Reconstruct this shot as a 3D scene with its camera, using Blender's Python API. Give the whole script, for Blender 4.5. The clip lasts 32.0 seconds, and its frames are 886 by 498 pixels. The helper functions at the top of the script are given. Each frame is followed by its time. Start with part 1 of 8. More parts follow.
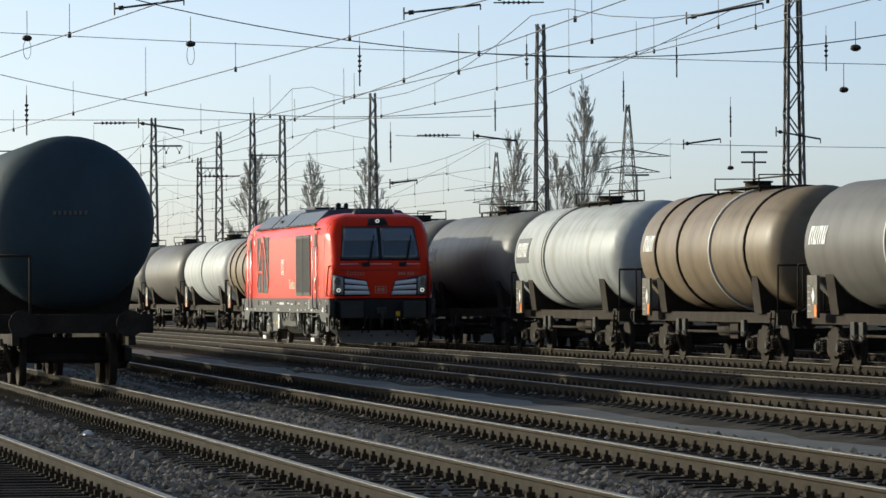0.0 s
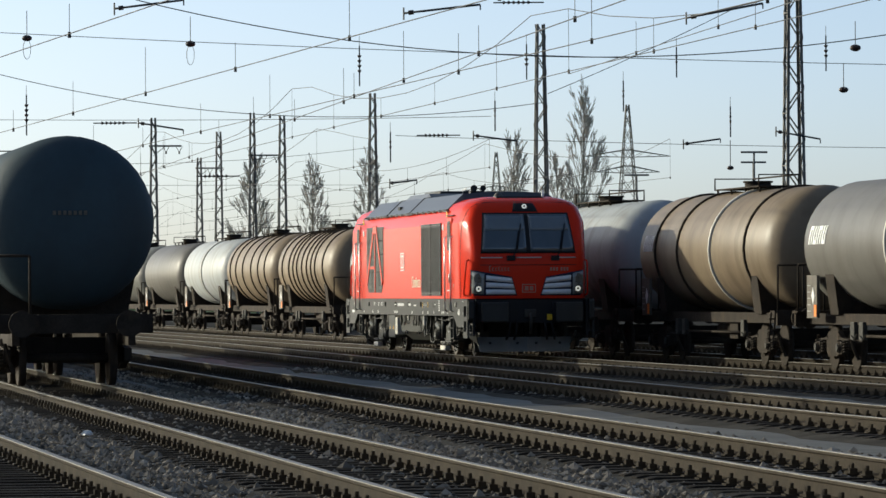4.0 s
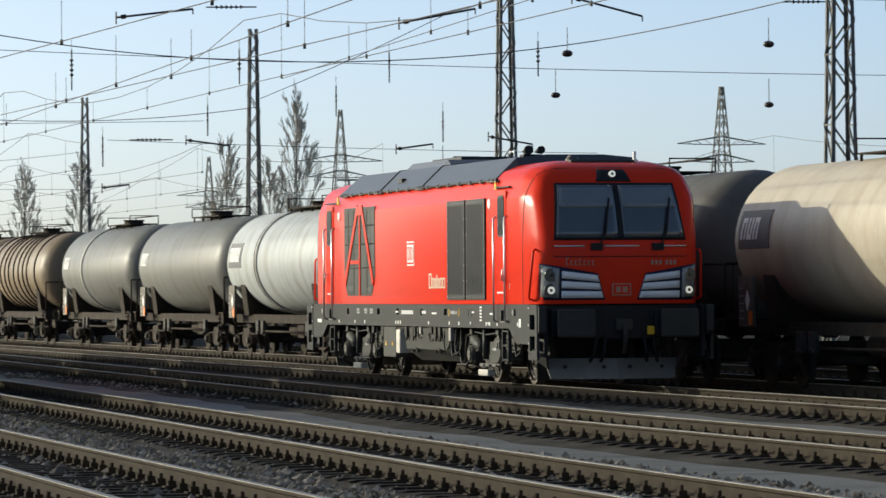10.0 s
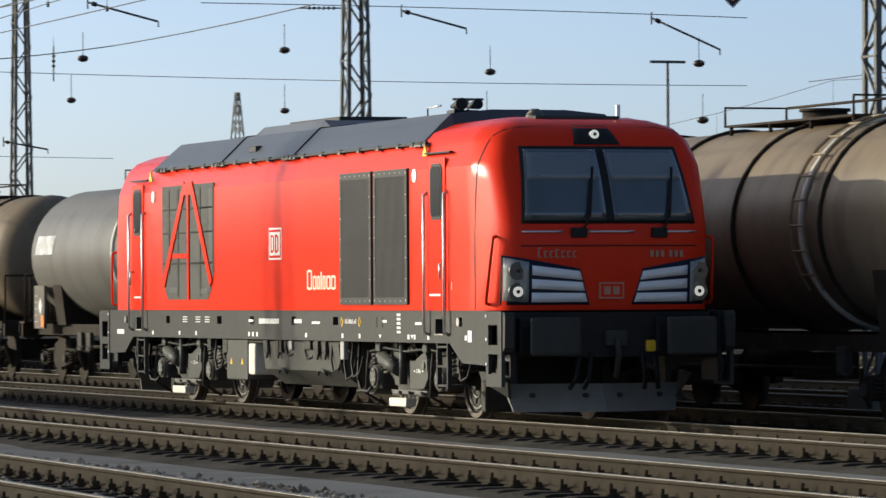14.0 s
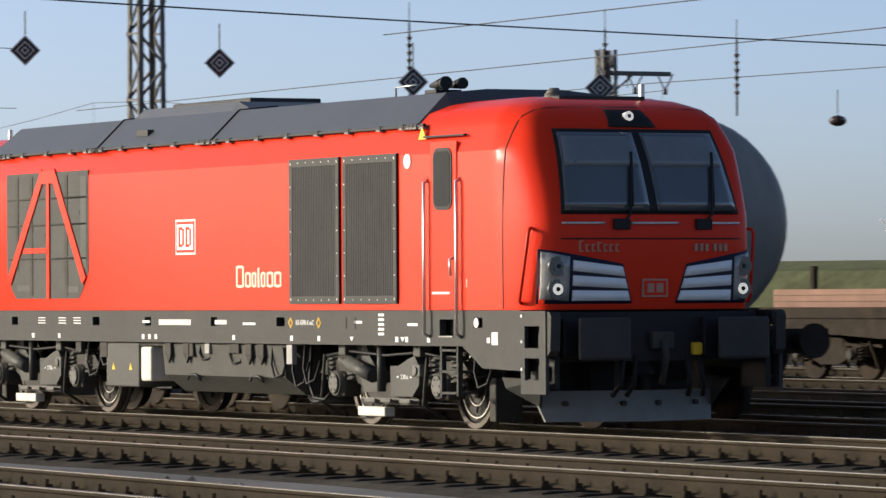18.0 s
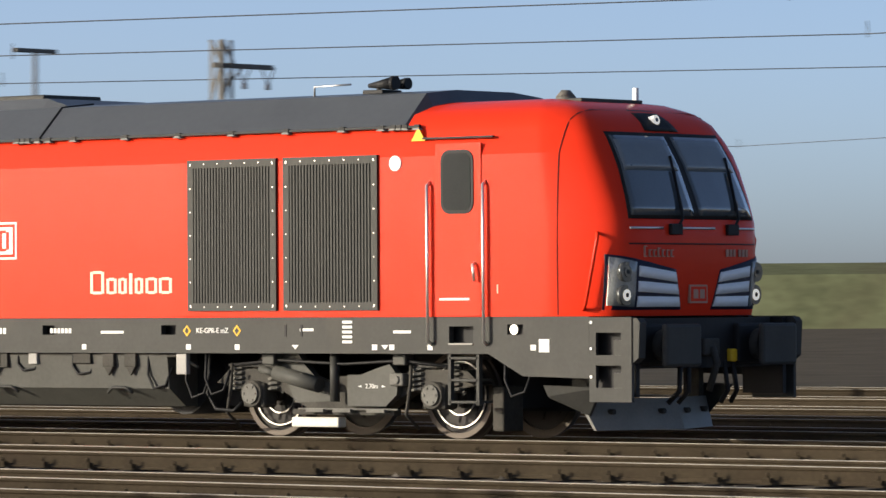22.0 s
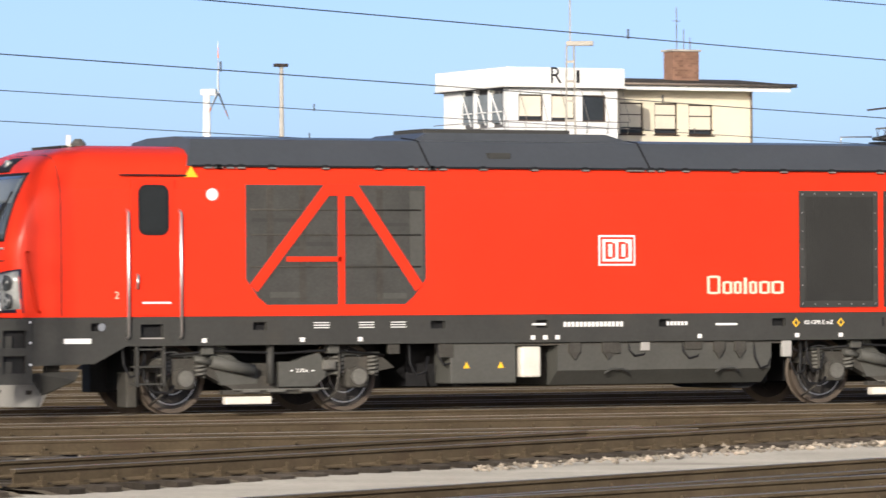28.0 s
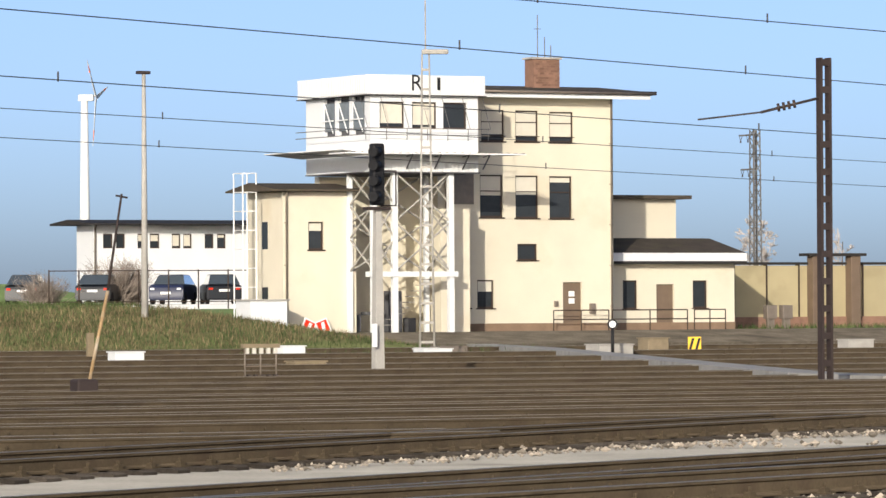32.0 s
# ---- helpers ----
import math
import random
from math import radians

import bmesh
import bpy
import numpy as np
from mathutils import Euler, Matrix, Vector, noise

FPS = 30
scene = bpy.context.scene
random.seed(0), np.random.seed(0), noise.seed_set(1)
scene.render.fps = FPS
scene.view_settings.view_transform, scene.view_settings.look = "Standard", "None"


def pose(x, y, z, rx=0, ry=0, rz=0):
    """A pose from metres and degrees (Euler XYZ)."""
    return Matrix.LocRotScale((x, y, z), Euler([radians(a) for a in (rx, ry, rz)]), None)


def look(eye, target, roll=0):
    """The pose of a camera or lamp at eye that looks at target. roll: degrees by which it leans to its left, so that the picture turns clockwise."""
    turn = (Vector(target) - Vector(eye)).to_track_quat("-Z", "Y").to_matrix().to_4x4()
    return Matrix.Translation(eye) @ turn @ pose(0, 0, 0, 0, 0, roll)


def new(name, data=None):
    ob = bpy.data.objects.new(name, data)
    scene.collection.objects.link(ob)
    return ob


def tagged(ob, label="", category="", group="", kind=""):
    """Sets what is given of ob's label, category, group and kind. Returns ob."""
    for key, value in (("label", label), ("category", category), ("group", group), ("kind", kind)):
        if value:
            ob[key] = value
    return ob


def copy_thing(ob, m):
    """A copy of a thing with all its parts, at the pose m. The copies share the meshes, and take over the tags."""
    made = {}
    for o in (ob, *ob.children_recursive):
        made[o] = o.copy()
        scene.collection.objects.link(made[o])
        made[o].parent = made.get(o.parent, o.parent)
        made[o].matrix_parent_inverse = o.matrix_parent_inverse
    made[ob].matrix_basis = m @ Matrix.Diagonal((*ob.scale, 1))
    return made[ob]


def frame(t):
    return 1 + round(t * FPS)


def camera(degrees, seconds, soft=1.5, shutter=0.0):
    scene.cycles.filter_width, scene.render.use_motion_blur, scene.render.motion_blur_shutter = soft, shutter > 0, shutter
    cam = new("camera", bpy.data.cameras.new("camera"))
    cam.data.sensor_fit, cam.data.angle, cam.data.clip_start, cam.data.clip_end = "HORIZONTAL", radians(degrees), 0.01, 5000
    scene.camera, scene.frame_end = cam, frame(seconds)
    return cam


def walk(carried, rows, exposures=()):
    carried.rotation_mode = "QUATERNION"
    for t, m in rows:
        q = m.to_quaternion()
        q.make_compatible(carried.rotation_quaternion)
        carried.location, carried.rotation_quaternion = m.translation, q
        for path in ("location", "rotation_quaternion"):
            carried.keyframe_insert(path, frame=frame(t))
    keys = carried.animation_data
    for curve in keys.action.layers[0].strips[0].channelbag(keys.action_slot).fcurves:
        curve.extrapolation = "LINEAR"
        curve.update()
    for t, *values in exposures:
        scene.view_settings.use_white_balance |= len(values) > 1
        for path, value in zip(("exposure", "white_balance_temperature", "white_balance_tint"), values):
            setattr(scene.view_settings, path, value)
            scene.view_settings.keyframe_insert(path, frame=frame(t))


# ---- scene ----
# time, camera x, y, tilt, heading, place of the locomotive along its track
PATH = [
    (0.0, 0.00, 0.00, 0.505, 80.48, -143.74), (1.0, 0.00, 0.00, 0.505, 80.48, -138.08),
    (2.0, 0.00, 0.00, 0.505, 80.48, -132.40), (3.0, 0.00, 0.00, 0.505, 80.48, -126.72),
    (3.5, 0.00, 0.00, 0.505, 80.48, -124.00), (5.5, 0.00, 0.00, 0.521, 80.36, -112.72),
    (6.0, 0.00, 0.00, 0.523, 80.15, -109.79), (6.5, 0.00, 0.00, 0.525, 79.92, -107.00),
    (7.0, 0.00, 0.00, 0.528, 79.63, -104.04), (7.5, 0.00, 0.00, 0.532, 79.32, -101.30),
    (8.0, 0.00, 0.00, 0.535, 78.91, -98.36), (8.5, 0.00, 0.00, 0.538, 78.49, -95.60),
    (9.0, 0.00, 0.00, 0.540, 78.04, -92.74), (9.5, 0.00, 0.00, 0.540, 77.63, -90.00),
    (10.0, 0.00, 0.00, 0.542, 77.13, -87.20), (10.5, 0.00, 0.00, 0.544, 76.55, -84.48),
    (11.0, 0.00, 0.00, 0.547, 75.88, -81.61), (11.5, 0.00, 0.00, 0.550, 75.27, -78.95),
    (12.0, 0.00, 0.00, 0.554, 74.57, -76.12), (12.5, 0.00, 0.00, 0.558, 73.91, -73.40),
    (13.0, 0.00, 0.00, 0.564, 73.10, -70.54), (13.5, 0.00, 0.00, 0.570, 72.34, -67.90),
    (14.0, 0.00, 0.00, 0.575, 71.49, -65.02), (14.5, 0.30, -0.05, 0.578, 70.62, -62.20),
    (16.5, 6.23, -2.39, 0.569, 66.75, -51.34), (17.0, 8.73, -3.50, 0.566, 65.55, -48.59),
    (18.0, 13.17, -6.00, 0.556, 62.75, -43.09), (19.0, 16.70, -8.95, 0.543, 58.97, -37.59),
    (20.0, 19.55, -12.60, 0.565, 54.20, -32.09), (20.5, 20.50, -14.71, 0.575, 51.38, -29.34),
    (21.0, 20.98, -16.89, 0.600, 48.21, -26.59), (21.5, 20.90, -19.30, 0.618, 44.40, -23.84),
    (22.0, 20.23, -22.10, 0.630, 39.70, -21.09), (22.5, 19.40, -24.89, 0.630, 35.15, -18.34),
    (23.0, 17.80, -27.82, 0.630, 30.00, -15.59), (23.5, 15.10, -31.20, 0.635, 23.80, -12.84),
    (24.0, 10.07, -35.22, 0.645, 15.43, -10.09), (24.5, 2.90, -38.60, 0.638, 5.70, -7.34),
    (25.0, -6.00, -39.60, 0.636, -4.80, -4.59), (25.5, -13.20, -40.20, 0.634, -13.30, -1.84),
    (26.0, -18.60, -40.60, 0.632, -19.70, 0.91), (26.5, -21.16, -40.88, 0.630, -23.33, 3.66), (27.0, -21.16, -41.46, 0.633, -24.54, 6.73),
    (27.5, -21.16, -42.20, 0.635, -25.64, 9.55), (28.0, -21.16, -43.20, 0.643, -26.61, 12.85),
    (28.5, -21.16, -44.00, 0.650, -27.28, 15.85), (29.0, -21.16, -44.70, 0.667, -27.64, 19.00),
    (29.5, -21.16, -45.15, 0.683, -27.86, 21.80), (30.0, -21.16, -45.20, 0.700, -27.99, 24.50),
    (30.5, -21.16, -45.20, 0.700, -28.00, 26.90), (31.0, -21.16, -45.20, 0.700, -28.00, 29.28),
    (32.0, -21.16, -45.20, 0.700, -28.00, 34.2),
]
EYE, TRACK_Y = 1.516, 20.8
cam = camera(10.30, 32.0, soft=1.5, shutter=0.35)
walk(cam, [(t, pose(x, y, EYE, 90 + tilt, 0.33, yaw)) for t, x, y, tilt, yaw, s in PATH],
     exposures=[(0.0, 0.0, 6700, 0), (9.0, 0.08, 6700, 0), (14.5, 0.12, 6700, 3), (19.0, 0.16, 6850, 8), (22.0, 0.18, 6900, 8), (24.5, 0.26, 6950, 9), (26.5, 0.08, 6550, 11), (29.0, 0.02, 6500, 11), (31.0, -0.12, 6450, 10), (32.0, -0.12, 6450, 10)])

# ---- light ----
SUN_ELEV, SUN_DX, SUN_DY = 14.5, 0.82, 1.0   # the light goes towards +x and +y
world = bpy.data.worlds.new("sky")
scene.world = world
world.use_nodes = True
wn, wl = world.node_tree.nodes, world.node_tree.links
sky = wn.new("ShaderNodeTexSky")
sky.sky_type, sky.sun_disc = "NISHITA", False
sky.sun_elevation = radians(SUN_ELEV)
sky.sun_rotation = math.atan2(-SUN_DX, -SUN_DY)
sky.altitude, sky.air_density, sky.dust_density, sky.ozone_density = 50, 0.32, 1.5, 1.1
wn["Background"].inputs["Strength"].default_value = 0.21
wl.new(sky.outputs[0], wn["Background"].inputs[0])
sun = new("sun", bpy.data.lights.new("sun", "SUN"))
sun.data.energy, sun.data.angle, sun.data.color = 4.6, radians(0.5), (1.0, 0.92, 0.79)
hz = math.cos(radians(SUN_ELEV)) / math.hypot(SUN_DX, SUN_DY)
sun.matrix_world = look((0, 0, 50), (SUN_DX * hz, SUN_DY * hz, 50 - math.sin(radians(SUN_ELEV))))


# ---- helpers for shapes and materials ----
def part(name, bm, material, parent=None, label="", kind=""):
    me = bpy.data.meshes.new(name)
    bm.to_mesh(me)
    bm.free()
    ob = new(name, me)
    if material is not None:
        for m in (material if isinstance(material, (list, tuple)) else [material]):
            me.materials.append(m)
    if parent is not None:
        ob.parent = parent
    return tagged(ob, label, "", "", kind)


def share(name, me, m, parent, kind=""):
    ob = new(name, me)
    ob.parent = parent
    ob.matrix_basis = m
    return tagged(ob, "", "", "", kind)


def thing(name, label, category, group="", kind="", m=None):
    ob = tagged(new(name), label, category, group, kind)
    if m is not None:
        ob.matrix_basis = m
    return ob


def smooth(ob, angle=40):
    for p in ob.data.polygons:
        p.use_smooth = True
    ob.data.set_sharp_from_angle(angle=radians(angle))
    return ob


def box(bm, x0, x1, y0, y1, z0, z1, bevel=0.0, mat=0):
    vs = [bm.verts.new((x, y, z)) for x in (x0, x1) for y in (y0, y1) for z in (z0, z1)]
    fs = [bm.faces.new([vs[i] for i in q]) for q in ((0, 1, 3, 2), (4, 6, 7, 5), (0, 4, 5, 1), (2, 3, 7, 6), (0, 2, 6, 4), (1, 5, 7, 3))]
    for f in fs:
        f.material_index = mat
    if bevel:
        es = {e for f in fs for e in f.edges}
        r = bmesh.ops.bevel(bm, geom=list(es), offset=bevel, segments=2, affect="EDGES", profile=0.5, clamp_overlap=True)
        for f in r["faces"]:
            f.material_index = mat
    return vs


def rod(bm, a, b, r, seg=8, r2=None, mat=0, caps=True):
    a, b = Vector(a), Vector(b)
    d = (b - a).normalized()
    u = d.orthogonal().normalized()
    v = d.cross(u)
    r2 = r if r2 is None else r2
    ring = [[bm.verts.new(p + (u * math.cos(2 * math.pi * i / seg) + v * math.sin(2 * math.pi * i / seg)) * q) for i in range(seg)] for p, q in ((a, r), (b, r2))]
    for i in range(seg):
        f = bm.faces.new((ring[0][i], ring[0][(i + 1) % seg], ring[1][(i + 1) % seg], ring[1][i]))
        f.material_index, f.smooth = mat, seg > 5
    if caps:
        bm.faces.new(ring[0][::-1]).material_index = mat
        bm.faces.new(ring[1]).material_index = mat


def pipe(bm, pts, r, seg=6, mat=0):
    ps = [Vector(p) for p in pts]
    closed = (ps[0] - ps[-1]).length < 1e-4
    rings, u = [], None
    for i, p in enumerate(ps):
        before = ps[i - 1] if i else (ps[-2] if closed else p)
        after = ps[i + 1] if i + 1 < len(ps) else (ps[1] if closed else p)
        d = (after - p).normalized() + (p - before).normalized()
        d = d.normalized() if d.length > 1e-6 else Vector((0, 0, 1))
        u = d.orthogonal() if u is None else u - d * u.dot(d)
        u = u.normalized() if u.length > 1e-6 else d.orthogonal().normalized()
        v = d.cross(u)
        rings.append([p + (u * math.cos(2 * math.pi * k / seg) + v * math.sin(2 * math.pi * k / seg)) * r for k in range(seg)])
    loft(bm, rings, True, not closed, mat, seg > 5)


def loft(bm, rings, close=True, caps=True, mat=0, smooth_faces=False):
    vs = [[bm.verts.new(p) for p in r] for r in rings]
    n = len(vs[0])
    for a, b in zip(vs, vs[1:]):
        for i in range(n if close else n - 1):
            f = bm.faces.new((a[i], a[(i + 1) % n], b[(i + 1) % n], b[i]))
            f.material_index, f.smooth = mat, smooth_faces
    if caps:
        bm.faces.new(vs[0][::-1]).material_index = mat
        bm.faces.new(vs[-1]).material_index = mat
    return vs


def prism(bm, outline, axis, a, b, mat=0):
    """An outline of (u, v) drawn out along an axis; x: (y, z), y: (x, z), z: (x, y)."""
    def put(u, v, w):
        return {"x": (w, u, v), "y": (u, w, v), "z": (u, v, w)}[axis]
    lo = [bm.verts.new(put(u, v, a)) for u, v in outline]
    hi = [bm.verts.new(put(u, v, b)) for u, v in outline]
    n = len(lo)
    fs = [bm.faces.new(lo), bm.faces.new(hi[::-1])]
    for i in range(n):
        fs.append(bm.faces.new((lo[i], hi[i], hi[(i + 1) % n], lo[(i + 1) % n])))
    for f in fs:
        f.material_index = mat
    bmesh.ops.recalc_face_normals(bm, faces=fs)


def material(name, base, rough=0.6, metal=0.0, vary=0.15, scale=3.0, fine=40.0, bump=0.0, dirt=None, dirt_amount=0.0, island=False, coat=0.0, each=0.0, spec=0.25, matt=0.0):
    """Paint or surface with grain and stains; dirt: a second colour laid on in large soft spots."""
    m = bpy.data.materials.new(name)
    m.use_nodes = True
    n, l = m.node_tree.nodes, m.node_tree.links
    b = n["Principled BSDF"]
    b.inputs["Roughness"].default_value, b.inputs["Metallic"].default_value = rough, metal
    b.inputs["Coat Weight"].default_value = coat
    b.inputs["Specular IOR Level"].default_value = spec
    b.inputs["Diffuse Roughness"].default_value = matt
    geo = n.new("ShaderNodeTexCoord")
    big, small = n.new("ShaderNodeTexNoise"), n.new("ShaderNodeTexNoise")
    for node, s, d in ((big, scale, 6), (small, fine, 3)):
        node.inputs["Scale"].default_value, node.inputs["Detail"].default_value = s, d
        l.new(geo.outputs["Object"], node.inputs["Vector"])
    ramp = n.new("ShaderNodeMapRange")
    ramp.inputs["From Min"].default_value, ramp.inputs["From Max"].default_value = 0.3, 0.7
    ramp.inputs["To Min"].default_value, ramp.inputs["To Max"].default_value = 1 - vary, 1 + vary
    mixn = n.new("ShaderNodeMath")
    mixn.operation = "MULTIPLY_ADD"
    mixn.inputs[1].default_value, mixn.inputs[2].default_value = 0.4, 0.0
    add = n.new("ShaderNodeMath")
    add.operation = "MULTIPLY_ADD"
    add.inputs[1].default_value = 0.6
    l.new(small.outputs[0], mixn.inputs[0])
    l.new(big.outputs[0], add.inputs[0])
    l.new(mixn.outputs[0], add.inputs[2])
    l.new(add.outputs[0], ramp.inputs[0])
    col = n.new("ShaderNodeVectorMath")
    col.operation = "SCALE"
    col.inputs[0].default_value = base
    l.new(ramp.outputs[0], col.inputs["Scale"])
    out = col.outputs[0]
    if each:
        info = n.new("ShaderNodeNewGeometry" if island else "ShaderNodeObjectInfo")
        er = n.new("ShaderNodeMapRange")
        er.inputs["To Min"].default_value, er.inputs["To Max"].default_value = 1 - each, 1 + each
        l.new(info.outputs["Random Per Island" if island else "Random"], er.inputs[0])
        c2 = n.new("ShaderNodeVectorMath")
        c2.operation = "SCALE"
        l.new(out, c2.inputs[0])
        l.new(er.outputs[0], c2.inputs["Scale"])
        out = c2.outputs[0]
    if dirt:
        spot = n.new("ShaderNodeTexNoise")
        spot.inputs["Scale"].default_value, spot.inputs["Detail"].default_value = scale * 0.6, 8
        l.new(geo.outputs["Object"], spot.inputs["Vector"])
        cut = n.new("ShaderNodeMapRange")
        cut.inputs["From Min"].default_value, cut.inputs["From Max"].default_value = 0.62 - 0.3 * dirt_amount, 0.75
        cut.inputs["To Max"].default_value = min(1.0, 0.4 + dirt_amount)
        l.new(spot.outputs[0], cut.inputs[0])
        mx = n.new("ShaderNodeMix")
        mx.data_type = "RGBA"
        l.new(cut.outputs[0], mx.inputs["Factor"])
        l.new(out, mx.inputs["A"])
        mx.inputs["B"].default_value = (*dirt, 1)
        out = mx.outputs["Result"]
    l.new(out, b.inputs["Base Color"])
    if bump:
        bp = n.new("ShaderNodeBump")
        bp.inputs["Strength"].default_value, bp.inputs["Distance"].default_value = min(1.0, bump * 10), 0.02
        l.new(small.outputs[0], bp.inputs["Height"])
        l.new(bp.outputs[0], b.inputs["Normal"])
    return m


def glow(name, color, power):
    m = bpy.data.materials.new(name)
    m.use_nodes = True
    b = m.node_tree.nodes["Principled BSDF"]
    b.inputs["Base Color"].default_value = (*color, 1)
    b.inputs["Emission Color"].default_value = (*color, 1)
    b.inputs["Emission Strength"].default_value = power
    return m


M = {}
M["ballast"] = material("ballast", (0.096, 0.083, 0.064), 0.95, vary=0.5, scale=0.8, fine=9.0, bump=0.1, dirt=(0.035, 0.029, 0.022), dirt_amount=0.35, spec=0.03, matt=1.0)
M["gravel"] = material("gravel_stone", (0.27, 0.235, 0.19), 0.9, vary=0.3, scale=2.0, fine=30, island=True, each=0.6, spec=0.05, matt=1.0)
M["cinder"] = material("cinder_path", (0.25, 0.238, 0.21), 0.95, vary=0.22, scale=0.7, fine=14, bump=0.05, dirt=(0.085, 0.078, 0.066), dirt_amount=0.2, spec=0.03, matt=1.0)
M["yard_soil"] = material("yard_soil", (0.058, 0.051, 0.040), 0.95, vary=0.4, scale=0.4, fine=8, bump=0.05, dirt=(0.06, 0.052, 0.04), dirt_amount=0.3, spec=0.03, matt=1.0)
M["rail"] = material("rusty_rail", (0.074, 0.057, 0.037), 0.8, 0.0, vary=0.3, scale=2.0, fine=25, dirt=(0.055, 0.038, 0.027), dirt_amount=0.3, spec=0.05, matt=1.0)
M["railhead"] = material("worn_rail_head", (0.22, 0.205, 0.18), 0.5, 0.3, vary=0.15, scale=1.0, fine=30, spec=0.2)
M["sleeper"] = material("dark_sleeper", (0.054, 0.046, 0.038), 0.9, vary=0.35, scale=4, fine=40, each=0.35, bump=0.05, spec=0.03, matt=1.0)
M["concrete"] = material("concrete", (0.40, 0.38, 0.34), 0.9, vary=0.18, scale=1.2, fine=30, bump=0.03, dirt=(0.2, 0.18, 0.15), dirt_amount=0.3)
M["red"] = material("red_locomotive_paint", (0.70, 0.036, 0.014), 0.24, vary=0.04, scale=0.6, fine=3, spec=0.08)
M["dark_grey"] = material("dark_grey_paint", (0.046, 0.046, 0.043), 0.5, vary=0.14, scale=2, fine=20, dirt=(0.062, 0.057, 0.048), dirt_amount=0.1, spec=0.12)
M["roof_grey"] = material("roof_grey_paint", (0.062, 0.068, 0.075), 0.36, vary=0.12, scale=1.5, fine=12, spec=0.6)
# rubber and black parts; also painted where openings and underside lie in shade
M["black"] = material("black_rubber_and_shade", (0.012, 0.012, 0.013), 0.6, vary=0.2)
M["under"] = material("dusty_underframe", (0.054, 0.051, 0.045), 0.7, vary=0.3, scale=4, fine=30, dirt=(0.085, 0.074, 0.06), dirt_amount=0.15, spec=0.12)
M["wheel"] = material("wheel_steel", (0.035, 0.032, 0.03), 0.6, 0.1, vary=0.2, scale=6, spec=0.2)
M["axle"] = material("grey_axle_paint", (0.12, 0.117, 0.105), 0.6, vary=0.25, scale=5, spec=0.2)
M["tread"] = material("worn_tyre_steel", (0.085, 0.068, 0.054), 0.55, 0.1, vary=0.15, spec=0.2)
M["plough"] = material("plough_grey_paint", (0.21, 0.205, 0.19), 0.6, vary=0.15, scale=3)
M["mesh"] = material("dark_cooler_mesh", (0.050, 0.050, 0.046), 0.7, vary=0.3, scale=2, fine=30)
M["white"] = material("white_paint", (0.80, 0.80, 0.78), 0.5, vary=0.05, scale=4)
M["strip_white"] = material("silver_white_strip", (0.80, 0.81, 0.82), 0.45, 0.0, vary=0.05)
M["steel"] = material("brushed_steel", (0.62, 0.60, 0.57), 0.3, 0.85, vary=0.08)
M["glass"] = material("dark_window_glass", (0.070, 0.086, 0.098), 0.04, vary=0.1, coat=1.0, spec=0.5)
M["door_glass"] = material("tinted_door_glass", (0.022, 0.025, 0.027), 0.25, vary=0.1, spec=0.03)
M["yellow"] = material("yellow_paint", (0.85, 0.5, 0.03), 0.5, vary=0.05)
M["lamp_glow"] = glow("headlight_glow", (1.0, 0.95, 0.85), 0.4)
M["lens"] = material("lamp_lens", (0.30, 0.31, 0.30), 0.25, 0.2, vary=0.15, scale=20, coat=0.6)
M["reflector"] = material("lamp_reflector", (0.10, 0.105, 0.105), 0.2, 0.5, vary=0.2, scale=20)
M["name_cream"] = material("cream_lettering", (0.74, 0.62, 0.46), 0.5, vary=0.05, scale=4)
M["name_dim"] = material("dull_red_lettering", (0.42, 0.22, 0.16), 0.5, vary=0.05, scale=4)
M["blind_grey"] = material("grey_roller_blind", (0.16, 0.185, 0.20), 0.12, vary=0.08, spec=0.5)
M["navy"] = material("dark_blue_strip", (0.012, 0.015, 0.035), 0.4, vary=0.1)
M["tank_grey"] = material("grey_tank_paint", (0.075, 0.075, 0.068), 0.5, vary=0.15, scale=2, fine=20, spec=0.12)
M["mast"] = material("mast_steel", (0.15, 0.145, 0.135), 0.75, 0.1, vary=0.25, scale=1.5, dirt=(0.17, 0.10, 0.06), dirt_amount=0.2, spec=0.1)
M["mast_dark"] = material("dark_mast_steel", (0.045, 0.033, 0.03), 0.7, 0.1, vary=0.25, scale=1.5)
M["wire"] = material("wire", (0.055, 0.056, 0.06), 0.6, 0.1, vary=0.1)
M["insulator"] = material("brown_insulator", (0.05, 0.035, 0.03), 0.3, vary=0.2)
M["grass"] = material("grass", (0.095, 0.105, 0.045), 0.95, vary=0.45, scale=0.5, fine=6, dirt=(0.13, 0.10, 0.055), dirt_amount=0.4, bump=0.05, spec=0.03, matt=1.0)
M["field"] = material("far_field", (0.085, 0.12, 0.05), 0.95, vary=0.3, scale=0.03, fine=0.5, spec=0.03, matt=1.0)
M["render"] = material("cream_render", (0.66, 0.605, 0.475), 0.9, vary=0.07, scale=0.5, fine=20, bump=0.02, dirt=(0.55, 0.44, 0.28), dirt_amount=0.12, spec=0.08)
M["white_wall"] = material("white_wall", (0.70, 0.71, 0.70), 0.8, vary=0.05, scale=0.5, fine=10, spec=0.1)
M["brick"] = material("chimney_brick", (0.20, 0.115, 0.08), 0.9, vary=0.2, scale=3, fine=20, each=0.25)
M["roof_edge"] = material("brown_roof_edge", (0.03, 0.027, 0.024), 0.8, vary=0.2)
